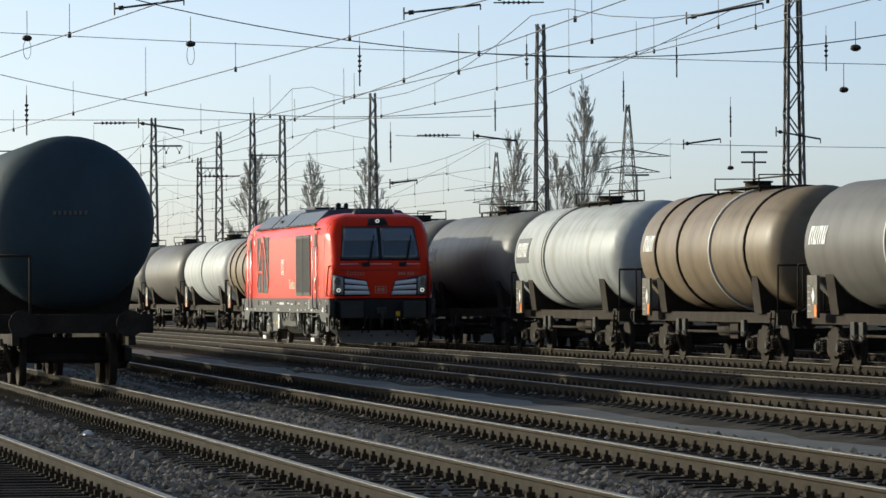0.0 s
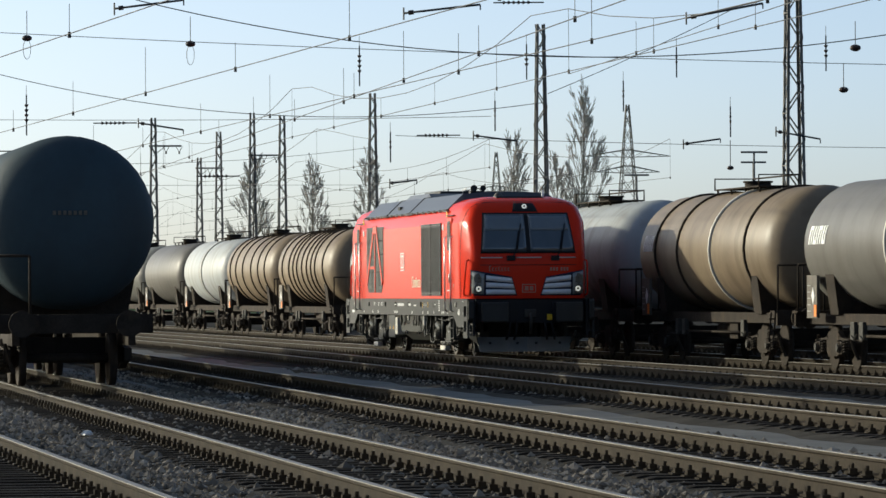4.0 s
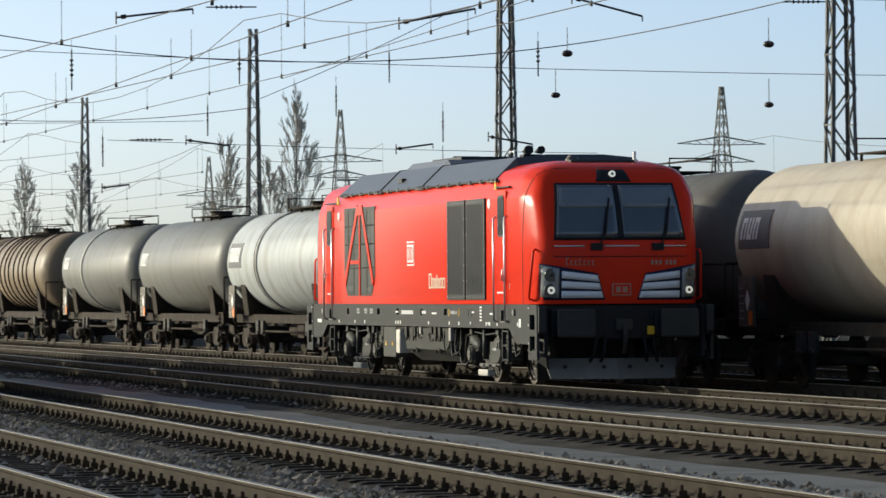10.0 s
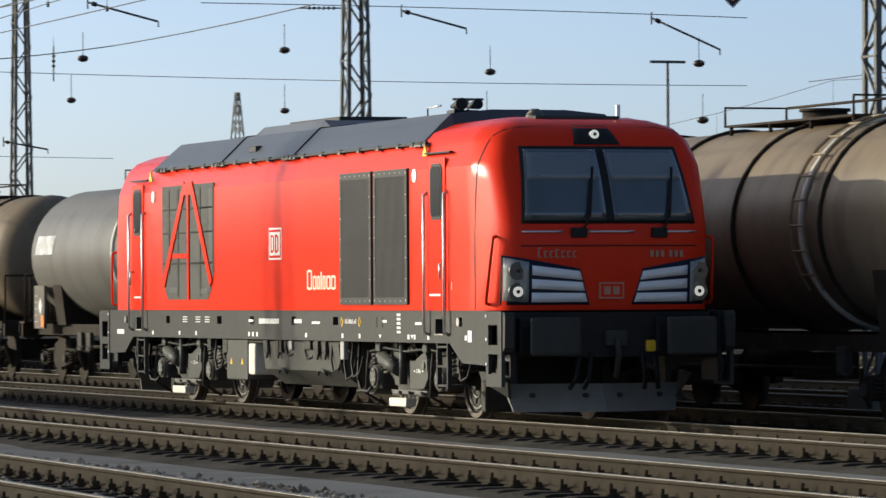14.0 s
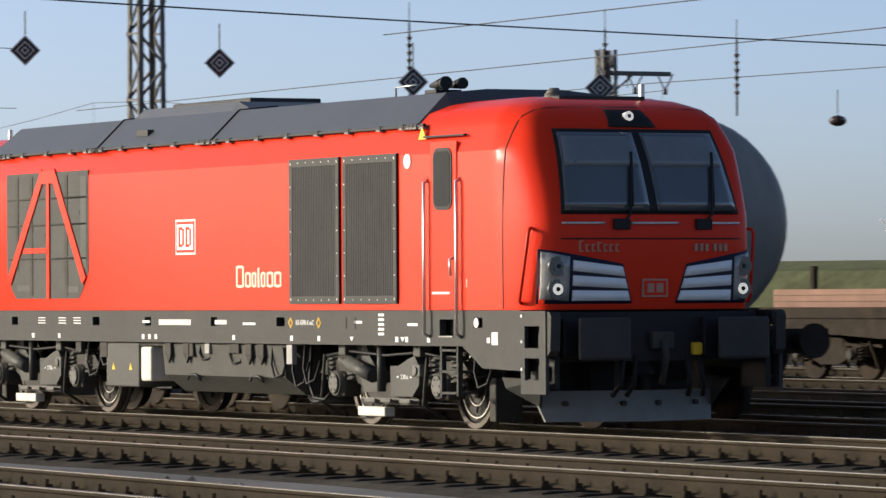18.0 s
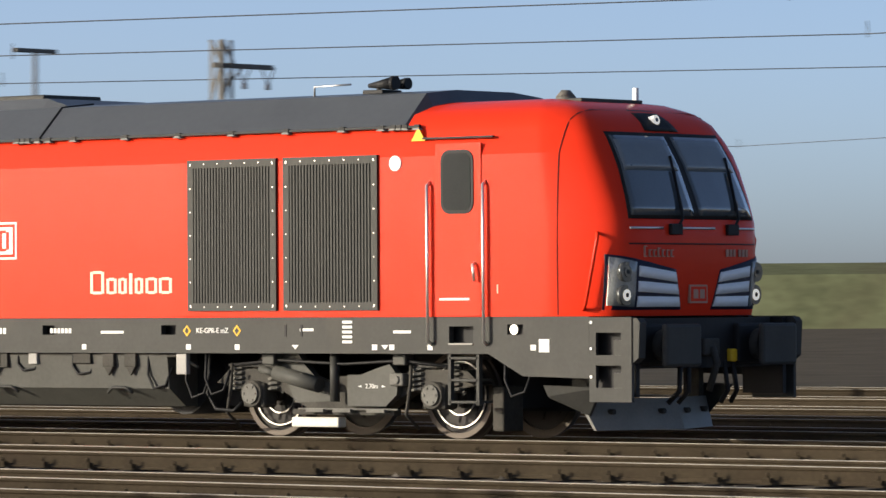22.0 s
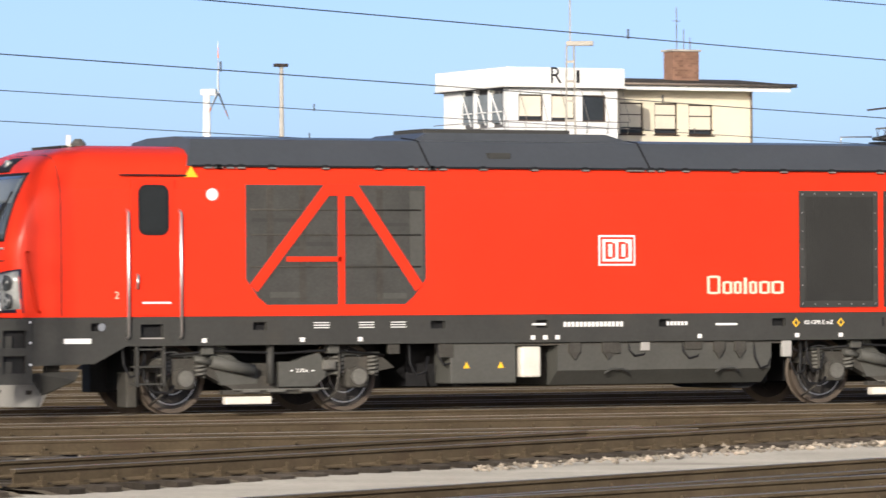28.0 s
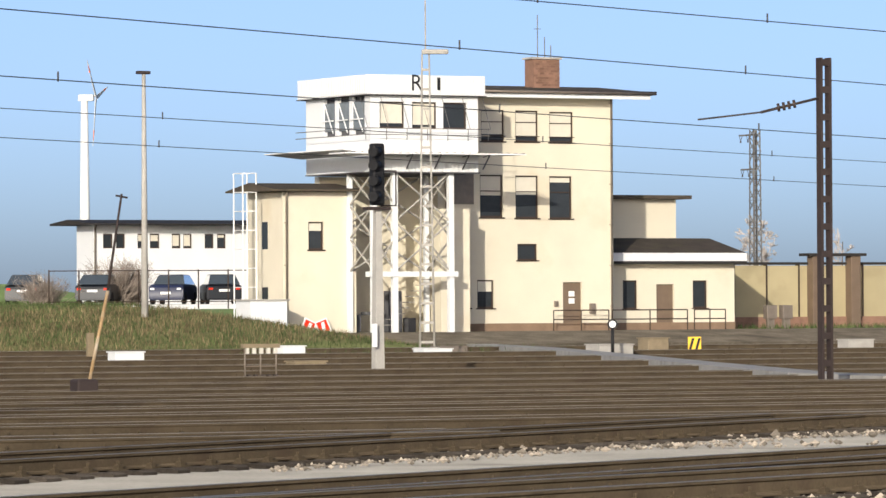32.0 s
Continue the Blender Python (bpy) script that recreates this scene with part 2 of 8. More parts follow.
M["bark"] = material("bark", (0.13, 0.105, 0.085), 0.95, vary=0.3, scale=4)
M["twig"] = material("bare_twigs", (0.24, 0.20, 0.165), 0.95, vary=0.3, scale=1, island=True, each=0.3, spec=0.03)
# twig colour lifted well above real bark to stand in for distance haze
M["far_twig"] = material("haze_paled_twigs", (0.44, 0.40, 0.36), 0.95, vary=0.3, scale=1, island=True, each=0.3, spec=0.03)
M["old_concrete"] = material("stained_concrete", (0.12, 0.11, 0.095), 0.95, vary=0.3, scale=1.5, fine=20, spec=0.05)
M["pale_ring"] = material("pale_worn_paint", (0.60, 0.57, 0.50), 0.5, vary=0.15, scale=3)
M["grey_bar"] = material("pale_grey_bar", (0.34, 0.33, 0.31), 0.6, vary=0.1)


# ---- ground and tracks ----
def sheet(name, x0, x1, y0, y1, z, nx, ny, rough, material_, label, category):
    bm = bmesh.new()
    g = [[bm.verts.new((x0 + (x1 - x0) * i / nx, y0 + (y1 - y0) * j / ny, z)) for j in range(ny + 1)] for i in range(nx + 1)]
    for i in range(nx):
        for j in range(ny):
            bm.faces.new((g[i][j], g[i + 1][j], g[i + 1][j + 1], g[i][j + 1]))
    if rough:
        for r in g:
            for v in r:
                v.co.z += rough * (noise.noise(v.co * 0.7) + 0.5 * noise.noise(v.co * 2.3))
    return tagged(part(name, bm, material_), label, category, "", "structure")


sheet("ground", -4000, 4000, -600, 4500, -0.62, 8, 8, 0, M["field"], "flat green and brown farmland out to the horizon", "ground")
sheet("yard_ground", -420, 420, -70, 28, -0.235, 210, 49, 0.03, M["cinder"], "grey cinder ground of the railway yard between the tracks", "ground")
sheet("yard_ground_far", -420, 420, 28, 240, -0.235, 210, 106, 0.03, M["yard_soil"], "brown gravelly ground of the far yard tracks", "ground")

RAIL = [(-0.07, -0.17), (0.07, -0.17), (0.07, -0.155), (0.012, -0.135), (0.010, -0.045), (0.035, -0.03), (0.035, -0.004), (-0.035, -0.004), (-0.035, -0.03), (-0.010, -0.045), (-0.012, -0.135), (-0.07, -0.155)]


def sleeper_mesh():
    bm = bmesh.new()
    prism(bm, [(-1.27, -0.30), (1.27, -0.30), (1.27, -0.19), (1.2, -0.175), (-1.2, -0.175), (-1.27, -0.19)], "x", -0.13, 0.13)
    for side in (-0.7525, 0.7525):
        box(bm, -0.09, 0.09, side - 0.18, side + 0.18, -0.176, -0.16, mat=1)
        for q in (-0.11, 0.11):
            box(bm, -0.05, 0.05, side + q - 0.035, side + q + 0.035, -0.16, -0.115, mat=1)
            rod(bm, (0, side + q, -0.12), (0, side + q, -0.07), 0.018, 6, mat=1)
    me = bpy.data.meshes.new("sleeper")
    bm.to_mesh(me)
    bm.free()
    me.materials.append(M["sleeper"])
    me.materials.append(M["rail"])
    return me


SLEEPER = sleeper_mesh()


def track(name, a, b, label, singles=None, head="railhead", bed=True, step=0.62, wide=1.0):
    """A track from a to b (x, y); singles: the stretch of x in which each sleeper is a part of its own."""
    a, b = Vector((*a, 0)), Vector((*b, 0))
    length = (b - a).length
    turn = math.atan2(b.y - a.y, b.x - a.x)
    root = thing(name, label, "railway track", "tracks of the yard", "", Matrix.Translation(a) @ Matrix.Rotation(turn, 4, "Z"))
    for side in (-0.7525, 0.7525):
        bm = bmesh.new()
        prism(bm, [(side + u, v) for u, v in RAIL], "x", 0, length)
        part("rail", bm, M["rail"], root)
        bm = bmesh.new()
        box(bm, 0, length, side - 0.036, side + 0.036, -0.006, 0.0)
        part("rail_head", bm, M[head], root, "rail head worn bright by wheels")
    if bed:
        bm = bmesh.new()
        n = int(length / 1.6)
        prof = [(-1.75, -0.26), (-1.35, -0.205), (-0.95, -0.19), (-0.5, -0.20), (0, -0.205), (0.5, -0.20), (0.95, -0.19), (1.35, -0.205), (1.75, -0.26)]
        rows_ = [[bm.verts.new((length * i / n, u * wide + 0.12 * noise.noise((i * 0.9, u, 3)), v + 0.018 * noise.noise((i * 1.3, u * 3, 7)))) for u, v in prof] for i in range(n + 1)]
        for r, s in zip(rows_, rows_[1:]):
            for i in range(len(prof) - 1):
                bm.faces.new((r[i], s[i], s[i + 1], r[i + 1]))
        part("ballast_bed", bm, M["ballast"], root, "brown stone ballast", "stuff")
    rest, k = [], 0
    for i in range(int(length / step)):
        x = (i + 0.5) * step
        wx = a.x + math.cos(turn) * x
        if singles and singles[0] < wx < singles[1]:
            share("sleeper", SLEEPER, Matrix.Translation((x, 0, 0.004 * math.sin(i * 7.1))) @ Matrix.Rotation(0.02 * math.sin(i * 3.7), 4, "Z"), root)
        else:
            rest.append(x)
    vs = np.array([v.co[:] for v in SLEEPER.vertices])
    fs = [list(p.vertices) for p in SLEEPER.polygons]
    ms = [p.material_index for p in SLEEPER.polygons]
    if rest:
        allv = np.concatenate([vs + (x, 0, 0.004 * math.sin(x * 11)) for x in rest])
        me = bpy.data.meshes.new("distant_sleeper")
        me.from_pydata(allv.tolist(), [], [[i + k * len(vs) for i in f] for k in range(len(rest)) for f in fs])
        me.polygons.foreach_set("material_index", ms * len(rest))
        me.materials.append(M["sleeper"])
        me.materials.append(M["rail"])
        ob = new("distant_sleeper", me)
        ob.parent = root
        tagged(ob, "", "", "", "stuff")
    return root


track("railway_track", (-360, 8.26), (-150, 8.26), "rusty yard track with dark wooden sleepers, far down the yard", None)
track("railway_track", (-150, 8.26), (-4, 6.15), "rusty yard track with dark wooden sleepers in ballast", (-95, -28))
track("railway_track", (-360, 12.9), (-150, 12.9), "brown yard track shaded by wagons, far down the yard", None)
track("railway_track", (-150, 12.9), (-8, 9.65), "brown yard track with dark sleepers, partly shaded by wagons", (-105, -30))
track("railway_track", (-8, 9.65), (8.2, 9.28), "brown yard track running into a branch", (-8, 8), wide=0.76)
track("railway_track", (-360, 17.6), (-150, 17.6), "brown yard track beside the far running line", None)
track("railway_track", (-150, 17.6), (-60, 15.5), "brown yard track drawing near the running line", (-105, -60))
track("railway_track", (-60, 15.5), (200, 15.4), "brown yard track beside the running line", (-60, 15))
track("railway_track", (-420, TRACK_Y), (260, TRACK_Y), "brown running track that carries the red locomotive", (-100, 25))
track("railway_track", (-420, 25.3), (260, 25.3), "track on which the tank wagons stand", None)
track("railway_track", (-200, 3.3), (-30, 3.3), "rusty track beside a cinder path", (-60, -32))
# three tracks that swing across before the signal box, each in three straight lengths
for pts, lb in (([(-48, -22.0), (-14, -14.8), (10, -2.97), (40, 6.0)], "brown worn track before the cinder path"),
                ([(-48, -20.6), (-11.62, -12.42), (14.38, 2.77), (38, 10.4)], "brown worn track beside a grey cinder path"),
                ([(-42, -11.4), (-4.61, 0.27), (16.39, 14.03), (23, 15.2)], "brown branch track joining the one beside the running line")):
    for a, b in zip(pts, pts[1:]):
        track("railway_track", a, b, lb, (-14, 20), wide=0.76)
for yy in (30.2, 35.0, 41.0, 48.0, 56.0, 66.0, 78.0, 92.0, 108.0, 128.0):
    track("railway_track", (-150 if yy < 50 else -30 if yy < 60 else 10, yy), (260, yy), "brown track of the yard fan before the signal box", None, bed=yy < 60, step=0.62 if yy < 50 else 1.24)


# ---- the red locomotive ----
def body_half_length(z):
    return float(np.interp(z, [1.30, 1.50, 2.0, 2.38, 2.6, 3.0, 3.3, 3.48, 3.6, 3.70, 3.745], [9.24, 9.29, 9.33, 9.31, 9.24, 9.07, 8.89, 8.74, 8.56, 8.28, 7.9]))


def body_half_width(z):
    return float(np.interp(z, [1.30, 3.13, 3.20, 3.475, 3.6, 3.70, 3.745], [1.50, 1.50, 1.477, 1.38, 1.26, 1.02, 0.75]))


PLAN = [(0.0, 1.0), (0.12, 0.990), (0.25, 0.973), (0.36, 0.957), (0.46, 0.941), (0.55, 0.925), (0.63, 0.909), (0.71, 0.890), (0.78, 0.866), (0.84, 0.835), (0.89, 0.79), (0.93, 0.72), (0.965, 0.58), (0.99, 0.32), (1.0, 0.0)]


def front_x(y, z):
    """How far forward the cab front lies at the height z, y from the middle."""
    L, W = body_half_length(z), body_half_width(z)
    f = min(1.0, abs(y) / W)
    a = float(np.interp(-f, [-q for _, q in PLAN], [p for p, _ in PLAN]))
    return 7.9 + (L - 7.9) * (0.33 + 0.67 * a) if L > 8.4 else 7.9 + (L - 7.9) * a


def front_patch(bm, corners, n=10, m=4, lift=0.012, mat=0, sign=1):
    """A patch that lies on the cab front; corners (y, z): bottom left, bottom right, top right, top left."""
    a, b, c, d = [Vector(q) for q in corners]
    grid = []
    for j in range(m + 1):
        row = []
        for i in range(n + 1):
            p = a.lerp(b, i / n).lerp(d.lerp(c, i / n), j / m)
            row.append(bm.verts.new((sign * (front_x(p.x, p.y) + lift), p.x * sign, p.y)))
        grid.append(row)
    for j in range(m):
        for i in range(n):
            f = bm.faces.new((grid[j][i], grid[j][i + 1], grid[j + 1][i + 1], grid[j + 1][i]))
            f.material_index, f.smooth = mat, True
    # the rim that gives the patch its thickness
    rim = [grid[0][i] for i in range(n + 1)] + [grid[j][n] for j in range(1, m + 1)] + [grid[m][i] for i in range(n - 1, -1, -1)] + [grid[j][0] for j in range(m - 1, 0, -1)]
    back = [bm.verts.new(v.co - Vector((sign * (lift + 0.02), 0, 0))) for v in rim]
    k = len(rim)
    for i in range(k):
        bm.faces.new((rim[i], back[i], back[(i + 1) % k], rim[(i + 1) % k])).material_index = mat


def lettering(name, body, size, mat, parent, m, depth=0.004, label="", align="CENTER", squeeze=1.0):
    cu = bpy.data.curves.new(name, "FONT")
    cu.body, cu.size, cu.extrude, cu.align_x, cu.align_y = body, size, depth, align, "CENTER"
    cu.resolution_u = 3
    tmp = bpy.data.objects.new(name, cu)
    me = bpy.data.meshes.new_from_object(tmp)
    bpy.data.objects.remove(tmp)
    me.materials.append(mat)
    ob = new(name, me)
    ob.parent = parent
    ob.matrix_basis = m @ Matrix.Diagonal((squeeze, 1, 1, 1))
    return tagged(ob, label)


def rounded(xa, xb, z0, z1, r):
    """Outline of a rectangle with round corners."""
    x0, x1 = sorted((xa, xb))
    return [(cx + r * math.cos(a), cz + r * math.sin(a)) for cx, cz, s in ((x1 - r, z1 - r, 0), (x0 + r, z1 - r, 1), (x0 + r, z0 + r, 2), (x1 - r, z0 + r, 3)) for a in [(s + k / 4) * math.pi / 2 for k in range(5)]]


def make_locomotive():
    loco = thing("locomotive", "bright red diesel locomotive with dark grey roof and frame", "locomotive")
    # red body
    bm = bmesh.new()
    zs = [1.365, 1.45, 1.6, 1.9, 2.2, 2.38, 2.5, 2.65, 2.8, 2.95, 3.13, 3.2, 3.3, 3.4, 3.475, 3.54, 3.6, 3.65, 3.70, 3.73, 3.745]
    rings = []
    for z in zs:
        W = body_half_width(z)
        q = [(front_x(f * W, z), -f * W, z) for _, f in PLAN]
        right = q + [(x, -y, z_) for x, y, z_ in q[-2::-1]]
        ring = right + [(-x, -y, z_) for x, y, z_ in right]
        rings.append(ring)
    loft(bm, rings, True, True, 0, True)
    bmesh.ops.recalc_face_normals(bm, faces=bm.faces)
    body = smooth(part("body", bm, M["red"], loco, "glossy red steel body"), 50)
    vs = body.data.vertices
    for e in body.data.edges:
        a, b = (vs[i].co for i in e.vertices)
        if abs(a.z - 3.13) < 0.002 and abs(b.z - 3.13) < 0.002 and abs(a.x) < 8.5 and abs(b.x) < 8.5:
            e.use_edge_sharp = True
    # dark grey roof hood with raised middle
    def hood(name, x0, x1, top, slope0, slope1, w=1.03):
        bm = bmesh.new()
        sec = lambda x, h: [(x, -1.43, 3.46), (x, -w, h), (x, -0.5, h + 0.05), (x, 0.5, h + 0.05), (x, w, h), (x, 1.43, 3.46)]
        loft(bm, [sec(x0, 3.50), sec(x0 + slope0, top), sec(x1 - slope1, top), sec(x1, 3.50)], True, True)
        bmesh.ops.recalc_face_normals(bm, faces=bm.faces)
        return part(name, bm, M["roof_grey"], loco, "dark grey roof hood")
    hood("roof_hood", -6.62, -2.86, 3.85, 0.22, 0.004)
    hood("roof_hood", -2.858, 6.56, 3.85, 0.004, 0.22)
    bm = bmesh.new()
    sec = lambda x, h, w: [(x, -w, 3.78), (x, -w * 0.86, h), (x, w * 0.86, h), (x, w, 3.78)]
    loft(bm, [sec(-2.86, 3.86, 1.0), sec(-2.62, 3.98, 0.98), sec(0.3, 3.98, 0.98), sec(0.72, 3.86, 1.0)], True, True)
    bmesh.ops.recalc_face_normals(bm, faces=bm.faces)
    part("raised_hood", bm, M["roof_grey"], loco, "raised middle part of the roof hood")
    for x in (-2.86, 0.72):
        bm = bmesh.new()
        pipe(bm, [(x, -1.435, 3.465), (x, -1.035, 3.855), (x, -0.5, 3.91)], 0.012, 5)
        part("hood_joint", bm, M["black"], loco)
    bm = bmesh.new()
    prism(bm, [(-1.85, 3.60), (-1.50, 3.60), (-1.50, 3.68), (-1.85, 3.68)], "y", -1.30, -1.20)
    part("hood_hatch", bm, M["dark_grey"], loco)
    bm = bmesh.new()
    box(bm, -6.55, 6.5, -1.448, -1.42, 3.448, 3.474)
    part("roof_gap", bm, M["black"], loco)
    spots = [-6.2 + i * 0.83 for i in range(16)] + [c + k * 0.17 for c in (-6.35, -3.2, 0.35, 6.0) for k in range(4)]
    for x in spots:
        bm = bmesh.new()
        box(bm, x, x + 0.07, -1.456, -1.415, 3.445, 3.485)
        part("roof_clamp", bm, M["black"], loco)
        bm = bmesh.new()
        prism(bm, [(x - 0.03, 3.425), (x + 0.10, 3.425), (x + 0.07, 3.445), (x, 3.445)], "y", -1.47, -1.41)
        part("roof_bracket", bm, M["plough"], loco)
    # the darker roof deck over each cab
    for sg in (1, -1):
        bm = bmesh.new()
        box(bm, *sorted((sg * 6.55, sg * 8.15)), -0.55, 0.55, 3.70, 3.755, 0.01)
        part("roof_deck", bm, M["dark_grey"], loco)
        bm = bmesh.new()
        rod(bm, (sg * 7.85, -0.45, 3.72), (sg * 7.85, -0.45, 3.78), 0.12, 14, 0.11)
        rod(bm, (sg * 7.85, -0.45, 3.78), (sg * 7.85, -0.45, 3.85), 0.11, 14, 0.05)
        part("antenna", bm, M["axle"], loco, "grey antenna dome")
        bm = bmesh.new()
        box(bm, *sorted((sg * 8.0, sg * 8.06)), sg * 0.55, sg * 0.55 + 0.05, 3.70, 3.90, 0.008)
        part("antenna_rod", bm, M["white"], loco, "short white antenna")
    bm = bmesh.new()
    for y, r in ((-0.62, 0.10), (-0.40, 0.085)):
        rod(bm, (5.15, y, 3.98), (5.52, y, 4.0), 0.025, 10, r * 0.8)
        rod(bm, (5.50, y, 4.0), (5.55, y, 4.0), r * 0.8, 12, r * 0.8)
    rod(bm, (5.3, -0.62, 3.88), (5.3, -0.62, 3.98), 0.03)
    box(bm, 5.1, 5.4, -0.68, -0.34, 3.88, 3.93, 0.01)
    part("horn", bm, M["black"], loco, "pair of black signal horns")
    bm = bmesh.new()
    pipe(bm, [(4.4, -0.7, 3.88), (4.4, -0.7, 3.99), (4.95, -0.7, 4.0)], 0.012)
    part("horn_pipe", bm, M["steel"], loco)
    bm = bmesh.new()
    box(bm, -2.5, -0.1, -0.5, 0.5, 3.97, 4.05, 0.02)
    part("exhaust_cover", bm, M["dark_grey"], loco)
    # frame
    holes = [(-8.0, .14), (-5.55, .16), (-2.77, .19), (-1.1, .14), (0.92, .14), (2.84, .19), (7.95, .17)]
    gaps = [(x - w * 0.35 - 0.05, x + w * 0.35 + 0.05, 1.17, 1.28) for x, w in holes] + [(7.02, 7.36, 1.06, 1.26), (-7.36, -7.02, 1.06, 1.26)]
    xs = sorted({-8.96, 8.96, *[g[0] for g in gaps], *[g[1] for g in gaps]})
    zs = sorted({0.96, 1.363, *[g[2] for g in gaps], *[g[3] for g in gaps]})
    bm = bmesh.new()
    for a, b in zip(xs, xs[1:]):
        for c, d in zip(zs, zs[1:]):
            if not any(g[0] <= a and b <= g[1] and g[2] <= c and d <= g[3] for g in gaps):
                box(bm, a, b, -1.485, -1.40, c, d)
    bmesh.ops.remove_doubles(bm, verts=bm.verts, dist=0.0005)
    part("main_frame", bm, M["dark_grey"], loco, "dark grey frame with white markings and openings")
    bm = bmesh.new()
    box(bm, -8.96, 8.96, 1.40, 1.485, 0.96, 1.363)
    part("main_frame", bm, M["dark_grey"], loco)
    # core coloured black, so that the frame openings look deeply shaded
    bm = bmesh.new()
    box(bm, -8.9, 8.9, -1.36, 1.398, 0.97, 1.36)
    part("frame_shade_core", bm, M["black"], loco)
    for sg in (1, -1):
        for ya, yb in ((-1.484, -1.40), (1.40, 1.484)):
            bm = bmesh.new()
            prism(bm, [(sg * 7.55, 0.97), (sg * 8.05, 0.72), (sg * 8.965, 0.70), (sg * 8.965, 0.97)], "y", ya, yb)
            part("frame_skirt", bm, M["dark_grey"], loco)
    # two large grilles
    for x0, x1 in ((3.18, 4.53), (4.64, 6.03)):
        bm = bmesh.new()
        box(bm, x0, x1, -1.508, -1.49, 1.44, 3.16, 0)
        grille = part("air_grille", bm, M["black"], loco, "dark grey louvred air intake grille")
        bm = bmesh.new()
        for a in ((x0, x1, 1.44, 1.53), (x0, x1, 3.07, 3.16), (x0, x0 + 0.09, 1.53, 3.07), (x1 - 0.09, x1, 1.53, 3.07)):
            box(bm, a[0], a[1], -1.53, -1.505, a[2], a[3])
        part("grille_frame", bm, M["dark_grey"], grille)
        for i in range(26):
            x = x0 + 0.12 + (x1 - x0 - 0.24) * i / 25
            bm = bmesh.new()
            prism(bm, [(x - 0.013, 0), (x + 0.013, 0), (x + 0.006, 1), (x - 0.020, 1)], "z", 1.53, 3.07)
            for v in bm.verts:
                v.co.y = -1.507 - v.co.y * 0.018
            part("slat", bm, M["dark_grey"], grille)
        for i in range(7):
            for x, z in ((x0 + 0.05 + (x1 - x0 - 0.1) * i / 6, 1.485), (x0 + 0.05 + (x1 - x0 - 0.1) * i / 6, 3.115), (x0 + 0.045, 1.5 + 1.6 * i / 6), (x1 - 0.045, 1.5 + 1.6 * i / 6)):
                bm = bmesh.new()
                rod(bm, (x, -1.534, z), (x, -1.52, z), 0.008, 6)
                part("bolt", bm, M["steel"], grille)
    # side opening of the cooler with its red A-shaped struts
    bm = bmesh.new()
    prism(bm, [(-5.77, 1.88), (-5.58, 1.62), (-5.45, 1.52), (-3.3, 1.52), (-3.17, 1.62), (-2.97, 1.88), (-2.97, 3.20), (-5.77, 3.20)], "y", -1.506, -1.49)
    cooler = part("cooler_opening", bm, M["mesh"], loco, "dark mesh opening of the cooler with red struts")
    # pipes, ledges and braces that show through the mesh
    for z in (2.05, 2.5, 2.85):
        bm = bmesh.new()
        rod(bm, (-5.7, -1.512, z), (-3.05, -1.512, z), 0.012, 6)
        part("cooler_pipe", bm, M["under"], cooler)
    for x in (-4.9, -3.7, -5.4):
        bm = bmesh.new()
        box(bm, x - 0.05, x + 0.05, -1.513, -1.505, 1.9 if abs(x + 4.3) > 0.8 else 1.56, 3.15)
        part("cooler_post", bm, M["under"], cooler)
    for x0, x1, z0, z1, mt in ((-3.22, -3.02, 1.92, 3.12, "tank_grey"), (-5.4, -4.95, 1.62, 1.70, "tank_grey"), (-3.75, -3.28, 1.60, 1.68, "tank_grey"), (-4.22, -3.5, 2.02, 2.08, "dark_grey"), (-5.1, -4.42, 2.34, 2.40, "dark_grey"), (-4.0, -3.25, 2.62, 2.67, "dark_grey"), (-5.68, -5.0, 2.68, 2.73, "dark_grey")):
        bm = bmesh.new()
        box(bm, x0, x1, -1.511, -1.505, z0, z1)
        part("cooler_ledge", bm, M[mt], cooler)
    for (xa, za), (xb, zb), w in (((-5.66, 1.75), (-4.47, 3.20), 0.075), ((-3.08, 1.75), (-4.13, 3.20), 0.075), ((-4.3, 1.52), (-4.3, 3.05), 0.05), ((-5.15, 2.16), (-4.3, 2.16), 0.035)):
        d = Vector((xb - xa, zb - za)).normalized()
        nrm = Vector((-d.y, d.x)) * w
        bm = bmesh.new()
        prism(bm, [(xa + nrm.x, za + nrm.y), (xa - nrm.x, za - nrm.y), (xb - nrm.x, zb - nrm.y), (xb + nrm.x, zb + nrm.y)], "y", -1.525, -1.50)
        part("cooler_strut", bm, M["red"], cooler)
    bm = bmesh.new()
    prism(bm, [(-4.62, 3.05), (-4.0, 3.05), (-4.06, 3.22), (-4.54, 3.22)], "y", -1.526, -1.50)
    part("strut_head", bm, M["red"], cooler)
    # doors
    for sg in (1, -1):
        bm = bmesh.new()
        box(bm, *sorted((sg * 6.86, sg * 7.50)), -1.512, -1.49, 1.38, 3.26, 0)
        door = part("cab_door", bm, M["red"], loco, "red cab side door")
        bm = bmesh.new()
        prism(bm, rounded(sg * 6.94, sg * 7.40, 2.49, 3.19, 0.12), "y", -1.522, -1.50)
        part("door_seal", bm, M["black"], door)
        bm = bmesh.new()
        prism(bm, rounded(sg * 6.975, sg * 7.365, 2.53, 3.15, 0.09), "y", -1.527, -1.51)
        part("door_window", bm, M["door_glass"], door)
        bm = bmesh.new()
        box(bm, *sorted((sg * 6.92, sg * 7.34)), -1.528, -1.50, 1.545, 1.57)
        part("kick_strip", bm, M["white"], door)
        bm = bmesh.new()
